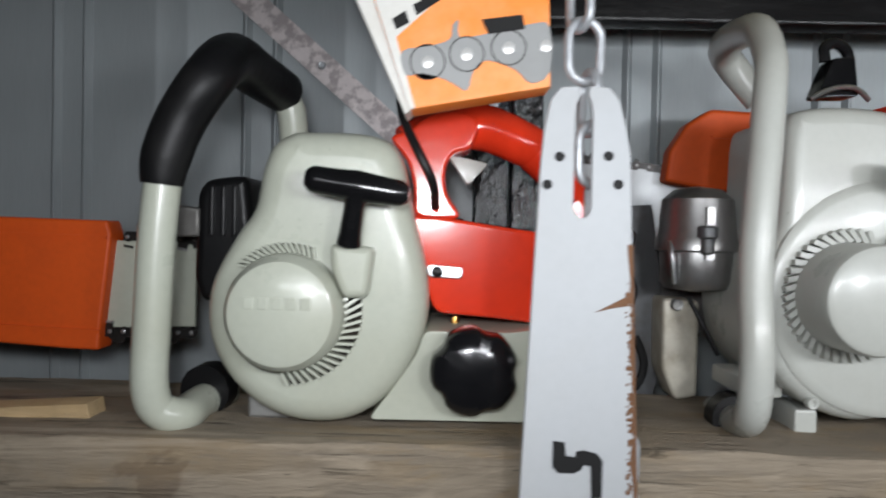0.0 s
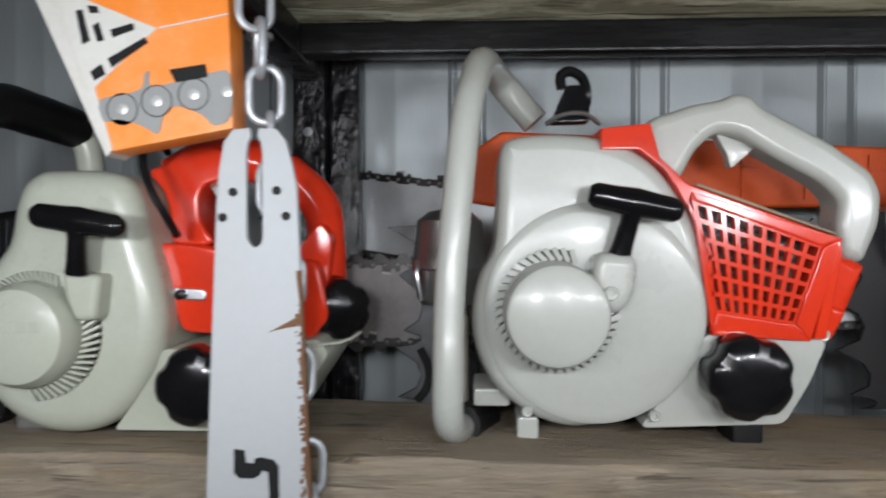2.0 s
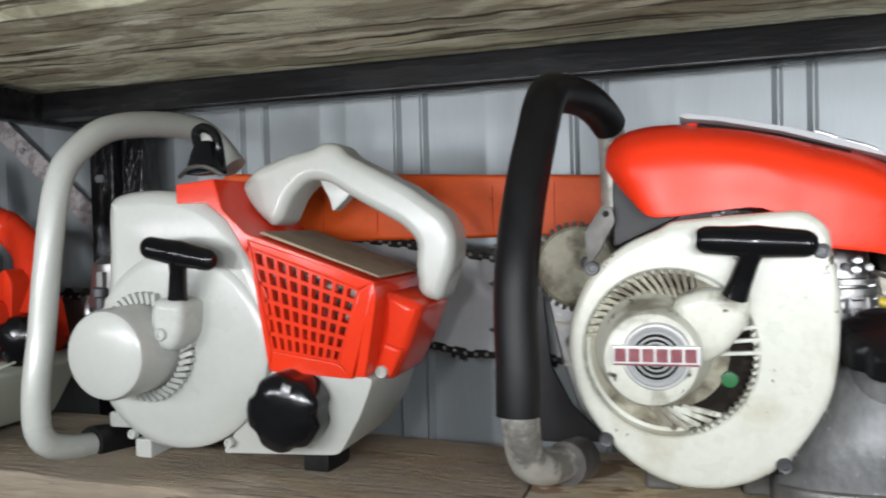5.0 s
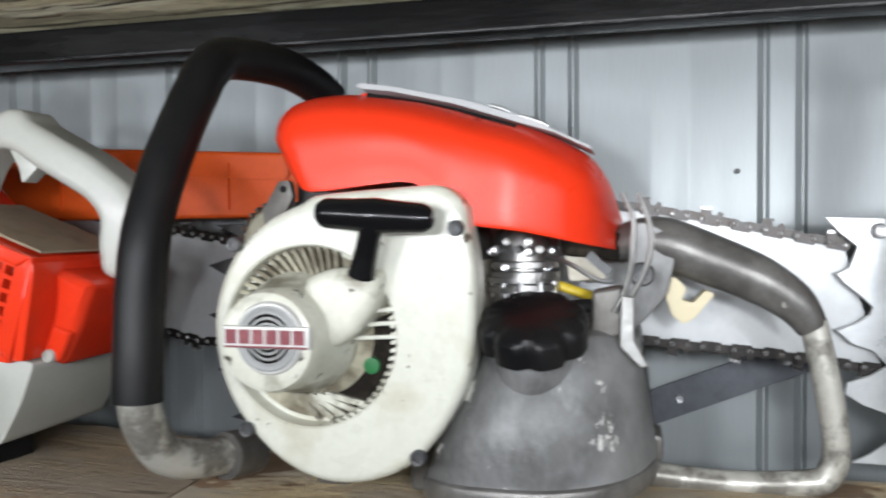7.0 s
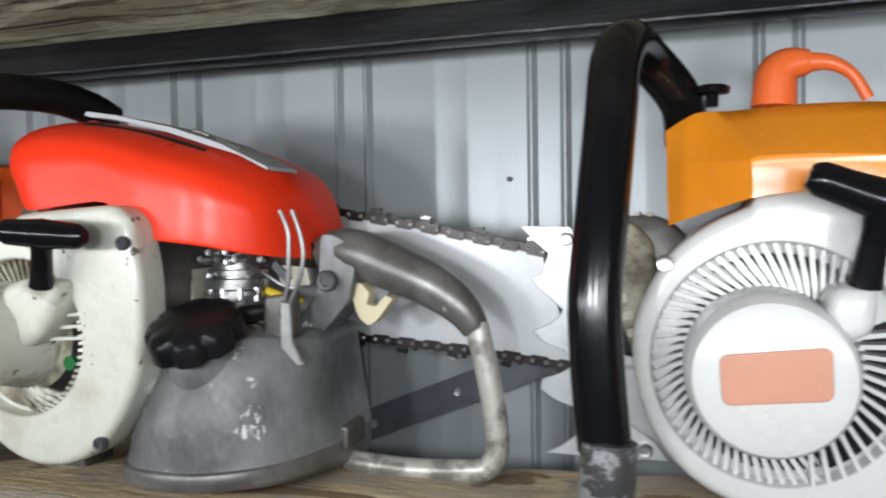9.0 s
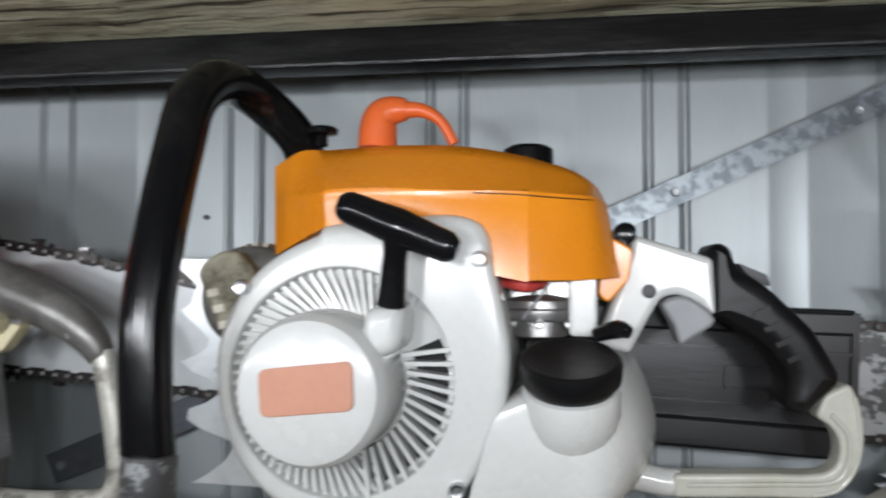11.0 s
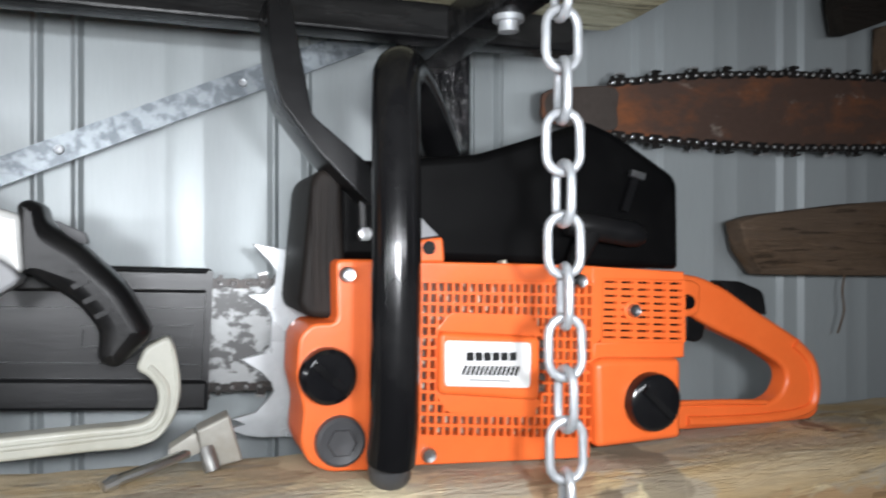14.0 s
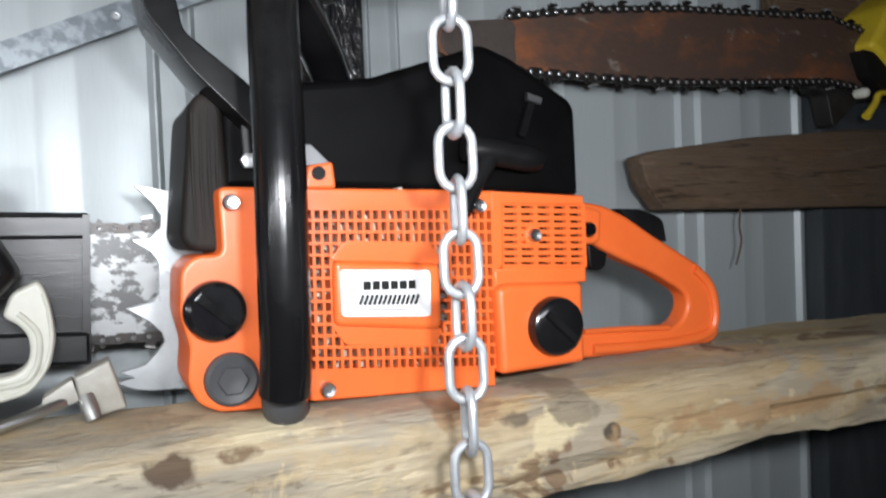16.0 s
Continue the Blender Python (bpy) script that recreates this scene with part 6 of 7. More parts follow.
columns = [[(1.339, 0.032, 0.272), (1.340, 0.030, 0.249), (1.340, 0.030, 0.246), (1.340, 0.030, 0.224), (1.341, 0.030, 0.200)],
           [(1.360, 0.032, 0.284), (1.368, 0.007, 0.249), (1.369, 0.005, 0.245), (1.369, 0.005, 0.224), (1.369, 0.005, 0.210)],
           [(1.378, 0.032, 0.285), (1.392, -0.014, 0.249), (1.393, -0.017, 0.243), (1.394, -0.017, 0.232), (1.394, -0.017, 0.218)],
           [(1.388, 0.032, 0.285), (1.402, -0.016, 0.251), (1.403, -0.020, 0.245), (1.403, -0.020, 0.233), (1.404, -0.020, 0.219)],
           [(1.440, 0.030, 0.287), (1.449, -0.016, 0.251), (1.450, -0.020, 0.245), (1.450, -0.020, 0.232), (1.450, -0.020, 0.219)],
           [(1.494, 0.030, 0.285), (1.499, -0.016, 0.248), (1.500, -0.020, 0.243), (1.500, -0.022, 0.219), (1.500, -0.023, 0.191)],
           [(1.538, 0.030, 0.277), (1.540, -0.015, 0.246), (1.540, -0.020, 0.241), (1.540, -0.024, 0.211), (1.540, -0.026, 0.180)],
           [(1.549, 0.030, 0.274), (1.550, -0.013, 0.246), (1.550, -0.018, 0.240), (1.550, -0.022, 0.211), (1.550, -0.024, 0.180)],
           [(1.577, 0.031, 0.265), (1.576, 0.000, 0.245), (1.576, -0.006, 0.239), (1.576, -0.008, 0.211), (1.577, -0.010, 0.180)],
           [(1.594, 0.036, 0.255), (1.593, 0.016, 0.244), (1.594, 0.010, 0.239), (1.595, 0.007, 0.212), (1.597, 0.004, 0.181)],
           [(1.602, 0.046, 0.246), (1.603, 0.040, 0.241), (1.605, 0.036, 0.237), (1.609, 0.030, 0.208), (1.613, 0.026, 0.182)]]
part("top_cover", loft(columns, 0.115, 4, 3), YELLOW_ORANGE, saw, "yellow-orange plastic top cover", 40)
part("cover_seam", tube([(1.506, -0.020, 0.243), (1.540, -0.020, 0.241), (1.552, -0.018, 0.240), (1.576, -0.006, 0.239), (1.593, 0.009, 0.239), (1.604, 0.037, 0.239)], 0.0005, 6, 3), DULL_BLACK, saw)
part("cover_tail", slab(rounded([Vector(p) for p in [(1.606, 0.214), (1.624, 0.204), (1.621, 0.180), (1.605, 0.162), (1.597, 0.168), (1.600, 0.190)]], 0.004), 0.036, 0.07, 0.004), YELLOW_ORANGE, saw)
part("plug_cap", tube([(1.418, 0.060, 0.290), (1.420, 0.060, 0.313), (1.429, 0.060, 0.321), (1.443, 0.060, 0.322)], [0.017, 0.0155, 0.013, 0.009], 14), ORANGE, saw, "orange rubber plug cap")
part("plug_lead", tube([(1.433, 0.060, 0.321), (1.455, 0.060, 0.321), (1.472, 0.060, 0.311), (1.483, 0.060, 0.292)], [0.009, 0.006, 0.0045, 0.0045], 12), ORANGE, saw, "orange ignition lead")
p = [(1.373, 0.296), (1.373, 0.307), (1.544, 0.280), (1.544, 0.293)]
part("cover_knob", turned(p[0][0], 0.05, [(0.005, p[0][1] - 0.005), (0.005, p[0][1] + 0.004), (0.013, p[0][1] + 0.005), (0.014, p[1][1] - 0.002), (0.011, p[1][1])], 20), BLACK, saw, "black screw knob")
part("cover_knob", turned(p[2][0], 0.05, [(0.02, p[2][1] - 0.010), (0.02, p[3][1] - 0.009), (0.015, p[3][1] - 0.006)], 24), BLACK, saw, "black screw knob")
tank = smooth([(1.504, 0.019), (1.512, 0.042), (1.527, 0.072), (1.540, 0.099), (1.570, 0.110), (1.611, 0.122), (1.635, 0.118), (1.647, 0.106), (1.656, 0.085), (1.660, 0.065), (1.657, 0.046), (1.648, 0.030), (1.626, 0.014), (1.589, 0.001), (1.545, -0.004), (1.508, -0.003), (1.502, 0.004)], 3)
rings = []
for y, wide, high in ((-0.036, 0.54, 0.78), (-0.035, 0.62, 0.85), (-0.031, 0.69, 0.90), (-0.022, 0.755, 0.935), (-0.008, 0.82, 0.96), (0.012, 0.88, 0.975), (0.045, 0.945, 0.99), (0.085, 0.985, 1.0), (0.115, 1.0, 1.0), (0.135, 0.97, 0.98)):
    rings.append([(1.500 + (p.x - 1.500) * (wide if p.x > 1.500 else 1.0) * 0.925, y, p.y * high) for p in tank])
part("fuel_tank", skin(bmesh.new(), rings), WHITE, saw, "white painted bulging fuel tank")
p = [(1.575, 0.119)][0]
part("tank_neck", turn_about(lathe(p[0], p[1] + 0.004, [(0.028, -0.016), (0.0335, -0.0145), (0.0350, -0.010), (0.0350, 0.004), (0.033, 0.016), (0.026, 0.028), (0.010, 0.034)], 36), (p[0], -0.03, p[1]), -70), WHITE, saw)
cap = part("filler_cap", turn_about(lathe(p[0], p[1] + 0.004, [(0.004, -0.0348), (0.027, -0.0352), (0.030, -0.0368), (0.0325, -0.0372), (0.0350, -0.0358), (0.0358, -0.032), (0.0350, -0.022), (0.031, -0.016)], 40), (p[0], -0.03, p[1]), -70), DULL_BLACK, saw, "black round filler cap with dusty hollow")
q = [(1.528, 0.040, 0.169), (1.598, 0.040, 0.141)]
part("carburettor", brick_box(q[0][0], q[0][0] + 0.055, 0.03, 0.08, q[1][2], q[0][2] + 0.014, 0.004), SHINY_CAST, saw, "metal carburettor")
m = [(1.553, 0.030, 0.139), (1.553, 0.030, 0.178)]
lo, hi = m[0][2], m[1][2]
part("carburettor_body", turned(m[0][0], 0.040, [(0.016, lo - 0.004), (0.021, lo - 0.002), (0.021, lo + 0.009), (0.0285, lo + 0.010), (0.0295, lo + 0.012), (0.0295, lo + 0.018), (0.0275, lo + 0.0195), (0.0275, lo + 0.025), (0.0255, lo + 0.027), (0.012, lo + 0.030), (0.012, hi)], 32), SHINY_CAST, saw, "polished metal carburettor body")
for x in (-0.024, 0.0, 0.022):
    screw(saw, m[0][0] + x, 0.009 + 0.25 * abs(x), lo + 0.008, 0.0034, STEEL)
part("carburettor_link", bar_between((m[0][0] + 0.008, 0.008, hi), (m[0][0] - 0.012, 0.009, lo + 0.012), 0.002, 0.002), DARK_STEEL, saw)
part("carburettor_lever", bar_between((1.524, 0.006, 0.150), (1.529, 0.006, 0.138), 0.005, 0.004), DARK_STEEL, saw)
part("fuel_line", tube([(1.525, 0.020, 0.180), (1.543, 0.010, 0.176), (1.555, 0.030, 0.178)], 0.005, 10), PRINT_RED, saw, "dull red fuel line")
a = [(1.585, 0.181), (1.585, 0.138)]
part("support_post", brick_box(a[0][0] - 0.0105, a[0][0] + 0.0105, 0.01, 0.03, a[1][1], a[0][1] + 0.01, 0.003), WHITE, saw)
part("choke_lever", tube([(1.593, 0.000, 0.140), (1.609, -0.005, 0.145), (1.618, -0.005, 0.142)], [0.005, 0.007, 0.004], 10), BLACK, saw)
q = [(1.627, 0.216), (1.688, 0.197), (1.690, 0.155), (1.687, 0.152), (1.673, 0.163), (1.660, 0.169), (1.648, 0.166), (1.639, 0.151), (1.623, 0.121), (1.596, 0.129), (1.605, 0.152), (1.617, 0.184)]
part("handle_bracket", slab(rounded([Vector(p) for p in q], 0.005), 0.058, 0.1, 0.006), WHITE, saw, "white handle bracket")
p = [(1.620, 0.070, 0.217)][0]
part("bracket_bolt", lathe(p[0], p[2], [(0.004, 0.053), (0.0085, 0.054), (0.009, 0.057), (0.009, 0.085)], 20), BLACK, saw, "black bolt head")
p = [(1.638, 0.171)][0]
part("bush", lathe(p[0], p[1], [(0.003, 0.0555), (0.0055, 0.056), (0.0055, 0.063)], 16), GREY_PLASTIC, saw)
q = [(1.684, 0.206), (1.693, 0.210), (1.702, 0.205), (1.705, 0.191), (1.729, 0.175), (1.762, 0.142), (1.783, 0.103), (1.755, 0.075), (1.740, 0.082), (1.743, 0.106), (1.726, 0.129), (1.694, 0.151), (1.687, 0.152)]
part("rear_grip", slab(rounded([Vector(p) for p in q], 0.010, 5), 0.054, 0.106, 0.014, 5), DULL_BLACK, saw, "black moulded rear grip")
for k in range(4):
    a = Vector([(1.722, 0.053, 0.156), (1.746, 0.053, 0.121)][0]).lerp(Vector([(1.722, 0.053, 0.156), (1.746, 0.053, 0.121)][1]), k / 3)
    part("embossed_bar", bar_between(a + Vector((-0.006, 0, -0.003)), a + Vector((0.006, 0, 0.003)), 0.004, 0.0012), DULL_BLACK, saw)
q = [(1.708, 0.194), (1.731, 0.184), (1.734, 0.175), (1.723, 0.176)]
part("throttle_lock", slab(rounded([Vector(p) for p in q], 0.003), 0.072, 0.088, 0.002), GREY_PLASTIC, saw)
q = smooth([(1.648, 0.162), (1.667, 0.167), (1.688, 0.149), (1.671, 0.135), (1.661, 0.130), (1.656, 0.145)], 3)
part("throttle_trigger", slab(q, 0.054, 0.086, 0.003), MID_GREY, saw, "grey throttle trigger")
q = [(1.794, 0.099), (1.799, 0.089), (1.802, 0.073), (1.804, 0.053), (1.800, 0.033), (1.793, 0.021), (1.783, 0.012), (1.765, 0.007), (1.736, 0.007), (1.658, 0.004), (1.658, 0.023), (1.737, 0.026), (1.760, 0.026), (1.775, 0.028), (1.783, 0.034), (1.786, 0.044), (1.785, 0.056), (1.779, 0.065), (1.768, 0.072), (1.775, 0.090)]
brace = part("handle_brace", slab(rounded([Vector(p) for p in q], 0.005), 0.080, 0.104, 0.0035, 4, rear=0.003), HANDLE_CREAM, saw, "cream painted moulded lower handle")
part("brace_rim", tube([(1.779, 0.0795, 0.074), (1.785, 0.0795, 0.068), (1.792, 0.0795, 0.057), (1.792, 0.0795, 0.041), (1.787, 0.0795, 0.027), (1.775, 0.0795, 0.020), (1.737, 0.0795, 0.018), (1.670, 0.0795, 0.015)], 0.0022, 8), HANDLE_CREAM, brace)
part("brace_rim", tube([(1.797, 0.0800, 0.088), (1.800, 0.0800, 0.073), (1.801, 0.0800, 0.053), (1.797, 0.0800, 0.034), (1.790, 0.0800, 0.022), (1.781, 0.0800, 0.014), (1.765, 0.0800, 0.010)], 0.0018, 8), HANDLE_CREAM, brace)
part("brace_collar", tube([(1.665, 0.092, 0.014), (1.654, 0.092, 0.014), (1.640, 0.092, 0.016), (1.585, 0.092, 0.026)], [0.0112, 0.0118, 0.0120, 0.0125], 14), WHITE, saw)
wheel = [(1.318, 0.166)][0]
# dark colour holds the shadow on the disc behind the pale cover
part("drive_disc", lathe(wheel[0], wheel[1], [(0.02, 0.030), (0.038, 0.031), (0.042, 0.034), (0.043, 0.1)], 48), DARK_CAST, saw, "round drive disc with its shadow put into a dark colour")
fins(saw, wheel[0], wheel[1], 0.038, 0.0452, 0.045, 0.07, 80, 250, 15, 0.0045, CREAM_CAST, 0.0, "tooth")
q = rounded([Vector(p) for p in [(1.281, 0.185), (1.287, 0.195), (1.300, 0.203), (1.316, 0.203), (1.330, 0.188), (1.334, 0.150), (1.338, 0.095), (1.318, 0.096), (1.301, 0.140)]], 0.006)
plate = part("drive_cover", slab(q, 0.012, 0.055, 0.005, 4), DIRTY_CREAM, saw, "pale grimy cover plate over the drive")
for k in range(5):
    p = Vector((1.296, 0.168)).lerp(Vector((1.316, 0.118)), k / 4)
    part("embossed_bar", bar_between((p.x - 0.0045, 0.0115, p.y + 0.001), (p.x + 0.0045, 0.0115, p.y + 0.003), 0.006, 0.0016), CREAM_CAST, plate)
q = rounded([Vector(p) for p in [(1.300, 0.133), (1.289, 0.127), (1.287, 0.115), (1.293, 0.097), (1.311, 0.090), (1.325, 0.09), (1.33, 0.12)]], 0.006)
part("drive_shoe", slab(q, 0.064, 0.1, 0.004), RUBBER, saw, "black rubber block under the drive cover")
part("boss", lathe(1.289, 0.119, [(0.003, 0.108), (0.0035, 0.104), (0.0075, 0.104), (0.0095, 0.107), (0.0095, 0.118)], 24), CAST, saw)
q = [(1.248, 0.197), (1.295, 0.201), (1.330, 0.144), (1.340, -0.009), (1.315, 0.004), (1.280, 0.054), (1.257, 0.115)]
part("clutch_cover", slab(rounded([Vector(p) for p in q], 0.006), 0.1165, 0.135, 0.003), BAR_GREY, saw, "dusty grey clutch cover")
for k in range(3):
    pts = [(1.264, 0.115, 0.153), (1.299, 0.115, 0.151), (1.268, 0.115, 0.114), (1.309, 0.115, 0.112), (1.287, 0.115, 0.073), (1.327, 0.115, 0.074)]
    part("casting_rib", bar_between(pts[2 * k], pts[2 * k + 1], 0.004, 0.004), CAST, saw)
teeth = [(1.209, 0.2), (1.254, 0.199), (1.261, 0.181), (1.262, 0.142), (1.266, 0.108), (1.273, 0.082), (1.285, 0.053), (1.301, 0.025), (1.327, 0.008), (1.338, -0.008), (1.317, -0.008), (1.298, -0.010), (1.230, -0.008), (1.245, 0.000), (1.263, 0.014), (1.270, 0.024), (1.268, 0.031), (1.253, 0.036), (1.239, 0.041), (1.225, 0.050), (1.227, 0.060), (1.244, 0.066), (1.258, 0.075), (1.247, 0.087), (1.230, 0.093), (1.218, 0.104), (1.235, 0.111), (1.244, 0.118), (1.246, 0.124), (1.236, 0.134), (1.224, 0.144), (1.218, 0.152), (1.228, 0.157), (1.234, 0.175), (1.220, 0.187)]
part("bumper_spike", slab([Vector(p) for p in teeth], 0.112, 0.1155, 0.0007, 1), BUMPER, saw, "bright steel bumper plate with scalloped teeth")
for p in [(1.250, 0.188), (1.318, 0.001)]:
    screw(saw, p[0], 0.110, p[1], 0.0065, STEEL, "nut")
top = [(1.227, 0.173), (1.159, 0.187), (1.097, 0.200), (1.025, 0.212)]
low = [(1.256, 0.073), (1.169, 0.084), (1.107, 0.089), (1.053, 0.093)]
top.append((top[3][0] - 0.16, top[3][1] + 0.012))
low.append((low[3][0] - 0.16, low[3][1] + 0.012))
part("guide_bar", slab([Vector(p) for p in top + low[::-1]], 0.123, 0.128, 0.0006, 1), BAR_GREY, saw, "pale grey guide bar")
saw_chain(saw, [top], 0.125, mat=CHAIN_STEEL, flip=-1)
saw_chain(saw, [low], 0.125, mat=CHAIN_STEEL, flip=1)

# ---- fifth saw: orange with black top cover ----
saw = thing("chainsaw", (2.1, 0.05, 0.0), "orange chainsaw with black top cover and slotted grille", "chainsaw", "chainsaws on the shelf")
part("front_casing", slab(rounded([Vector(p) for p in [(1.918, 0.163), (1.982, 0.162), (1.980, -0.006), (1.947, -0.006), (1.912, -0.004), (1.897, 0.004), (1.890, 0.020), (1.893, 0.046), (1.887, 0.070), (1.889, 0.103), (1.899, 0.113), (1.919, 0.113)]], 0.006), 0.0, 0.07, 0.0025), ORANGE, saw, "orange plastic casing")
q = [(1.980, 0.161), (2.094, 0.158), (2.151, 0.156), (2.151, 0.144), (2.144, 0.141), (1.982, 0.144)]
part("casing_top", slab([Vector(p) for p in q], -0.002, 0.12, 0.002), ORANGE, saw)
q = [(1.980, 0.020), (2.144, 0.005), (2.144, -0.013), (1.984, -0.005), (1.980, -0.004)]
part("casing_sill", slab([Vector(p) for p in q], -0.002, 0.12, 0.002), ORANGE, saw)
part("grille", lattice([(1.981, 0.145), (2.146, 0.140), (2.144, 0.004), (1.979, 0.020)], 24, 14, -0.004, 0.006, 0.0024, skip=lambda u, v: 0.2 < u < 0.72 and 0.34 < v < 0.72), ORANGE, saw, "orange slotted fan grille")
q = [(1.986, 0.146), (2.158, 0.142), (2.156, -0.003), (1.985, 0.013)]
part("fan_wheel", slab([Vector(p) for p in q], 0.02, 0.1, 0.002), DARK_CAST, saw, "dusty fan wheel behind the grille")
fan = [(2.066, 0.073)][0]
fins(saw, fan[0], fan[1], 0.045, 0.088, 0.008, 0.021, 0, 345, 24, 0.004, CREAM_CAST, 0.25, "fan_blade")
q = [(2.001, 0.104), (2.092, 0.096), (2.091, 0.042), (2.000, 0.053)]
plate = part("label_panel", slab(rounded([Vector(p) for p in q], 0.006), -0.010, 0.02, 0.004), ORANGE, saw)
for pts in ([(2.012, 0.119), (2.085, 0.115), (2.097, 0.096), (1.999, 0.104)], [(1.998, 0.054), (2.095, 0.042), (2.086, 0.028), (2.009, 0.037)]):
    part("label_surround", slab(rounded([Vector(p) for p in pts], 0.004), -0.0048, 0.004, 0.0012, 2), ORANGE, saw)
q = [(2.005, 0.097), (2.082, 0.092), (2.081, 0.054), (2.005, 0.060)]
part("label", slab(rounded([Vector(p) for p in q], 0.004), -0.0115, -0.0095, 0.0004), PRINT_WHITE, plate, "white maker's label")
a = [(2.022, -0.012, 0.083), (2.068, -0.012, 0.081), (2.021, -0.012, 0.072), (2.068, -0.012, 0.069), (2.026, -0.012, 0.064), (2.062, -0.012, 0.061)]
for k in range(6):
    p = Vector(a[0]).lerp(Vector(a[1]), (k + 0.2) / 6)
    part("printed_bar", brick_box(p.x, p.x + 0.0062, -0.0122, -0.0112, p.z - 0.0035, p.z + 0.0035, 0.0003), PRINT_AND_HOLE_SHADE, plate)
for k in range(13):
    p = Vector(a[2]).lerp(Vector(a[3]), k / 12)
    part("printed_bar", bar_between((p.x - 0.0012, -0.0118, p.z - 0.0038), (p.x + 0.0022, -0.0118, p.z + 0.0038), 0.0022, 0.0012), PRINT_AND_HOLE_SHADE, plate)
part("printed_bar", bar_between(a[4], a[5], 0.001, 0.001), PRINT_GREY, plate)
q = [(2.145, 0.156), (2.242, 0.150), (2.242, 0.141), (2.157, 0.144), (2.156, 0.091), (2.146, 0.085)]
part("rear_casing", slab([Vector(p) for p in q], -0.003, 0.12, 0.002), ORANGE, saw)
q = [(2.146, 0.089), (2.242, 0.086), (2.242, 0.071), (2.146, 0.071)]
part("rear_casing", slab([Vector(p) for p in q], -0.003, 0.12, 0.002), ORANGE, saw)
part("filter_grille", lattice([(2.157, 0.145), (2.242, 0.142), (2.242, 0.085), (2.155, 0.090)], 5, 9, -0.002, 0.006, 0.0042), ORANGE, saw, "orange slotted filter cover")
part("filter", slab([Vector(p) for p in [(2.157, 0.148), (2.250, 0.146), (2.250, 0.080), (2.157, 0.085)]], 0.012, 0.1, 0.002), DULL_BLACK, saw)
for p in [(1.926, 0.151), (2.186, 0.116), (2.132, 0.143), (1.993, 0.004)]:
    screw(saw, p[0], -0.006, p[1], 0.0062, STEEL)
part("screw_pad", lathe(*[(2.186, 0.116)][0], [(0.004, -0.004), (0.009, -0.0035), (0.009, 0.006)], 20), ORANGE, saw)
q = [(2.142, 0.072), (2.153, 0.076), (2.231, 0.072), (2.231, 0.000), (2.144, -0.002)]
part("oil_tank", slab(rounded([Vector(p) for p in q], 0.006), -0.014, 0.12, 0.006), ORANGE, saw)
q = [(1.985, 0.178), (2.005, 0.181), (2.007, 0.160), (1.982, 0.160)]
tab = part("mount_tab", slab(rounded([Vector(p) for p in q], 0.003), -0.006, 0.01, 0.002), ORANGE, saw)
part("tab_hole", lathe(*[(1.993, 0.172)][0], [(0.0055, -0.0072), (0.0055, -0.004)], 18), PRINT_AND_HOLE_SHADE, tab)
for p, y, r, lab in (((1.911, 0.072), -0.004, 0.0226, "black round filler cap"), ((2.197, 0.036), -0.018, 0.0262, "black round filler cap")):
    cap = part("filler_cap", lathe(p[0], p[1], [(0.004, y - 0.008), (r * 0.8, y - 0.0085), (r * 0.95, y - 0.006), (r, y - 0.002), (r, y + 0.008)], 36), CAP_BLACK, saw, lab)
    part("cap_bar", bar_between((p[0] - r * 0.55, y - 0.009, p[1] + r * 0.5), (p[0] + r * 0.55, y - 0.009, p[1] - r * 0.5), 0.006, 0.006), BLACK, cap)
p = [(1.921, 0.020)][0]
part("drive_cap", lathe(p[0], p[1], [(0.006, -0.002), (0.0075, -0.006), (0.012, -0.0065), (0.017, -0.008), (0.0195, -0.006), (0.021, 0.004)], 24), GREY_PLASTIC, saw, "grey round plug")
part("plug_hexagon", lathe(p[0], p[1], [(0.004, -0.0095), (0.0105, -0.0105), (0.0115, -0.0095), (0.0115, -0.004)], 6), GREY_PLASTIC, saw)
q = [(1.903, 0.227), (1.911, 0.237), (1.928, 0.234), (1.931, 0.164), (1.928, 0.113), (1.899, 0.116), (1.893, 0.126)]
part("muffler", slab(rounded([Vector(p) for p in q], 0.008, 6), 0.025, 0.13, 0.006, 5), MUFFLER_BROWN, saw, "sooty brown exhaust guard")
for k in range(4):
    part("guard_rib", tube([(1.905 + 0.006 * k, 0.0262, 0.222), (1.904 + 0.006 * k, 0.0255, 0.17), (1.905 + 0.006 * k, 0.0262, 0.126)], 0.0016, 6, 3), MUFFLER_BROWN, saw)
q = [(1.926, 0.243), (1.990, 0.249), (2.052, 0.255), (2.119, 0.276), (2.160, 0.290), (2.191, 0.279), (2.253, 0.243), (2.259, 0.234), (2.260, 0.151), (2.155, 0.155), (1.991, 0.161), (1.925, 0.163)]
part("top_cover", slab(rounded([Vector(p) for p in q], 0.006), 0.028, 0.13, 0.008), COVER_BLACK, saw, "black plastic top cover")
grip = part("starter_grip", tube([(2.128, 0.012, 0.193), (2.145, 0.010, 0.192), (2.170, 0.010, 0.188), (2.192, 0.010, 0.185), (2.203, 0.012, 0.183)], [0.010, 0.0125, 0.012, 0.0125, 0.010], 16, 4), DULL_BLACK, saw, "black plastic starter grip")
part("stem", tube([(2.152, 0.010, 0.188), (2.138, 0.004, 0.170), (2.126, -0.002, 0.152), (2.118, -0.006, 0.138)], [0.011, 0.009, 0.0075, 0.006], 14, 3), DULL_BLACK, grip)
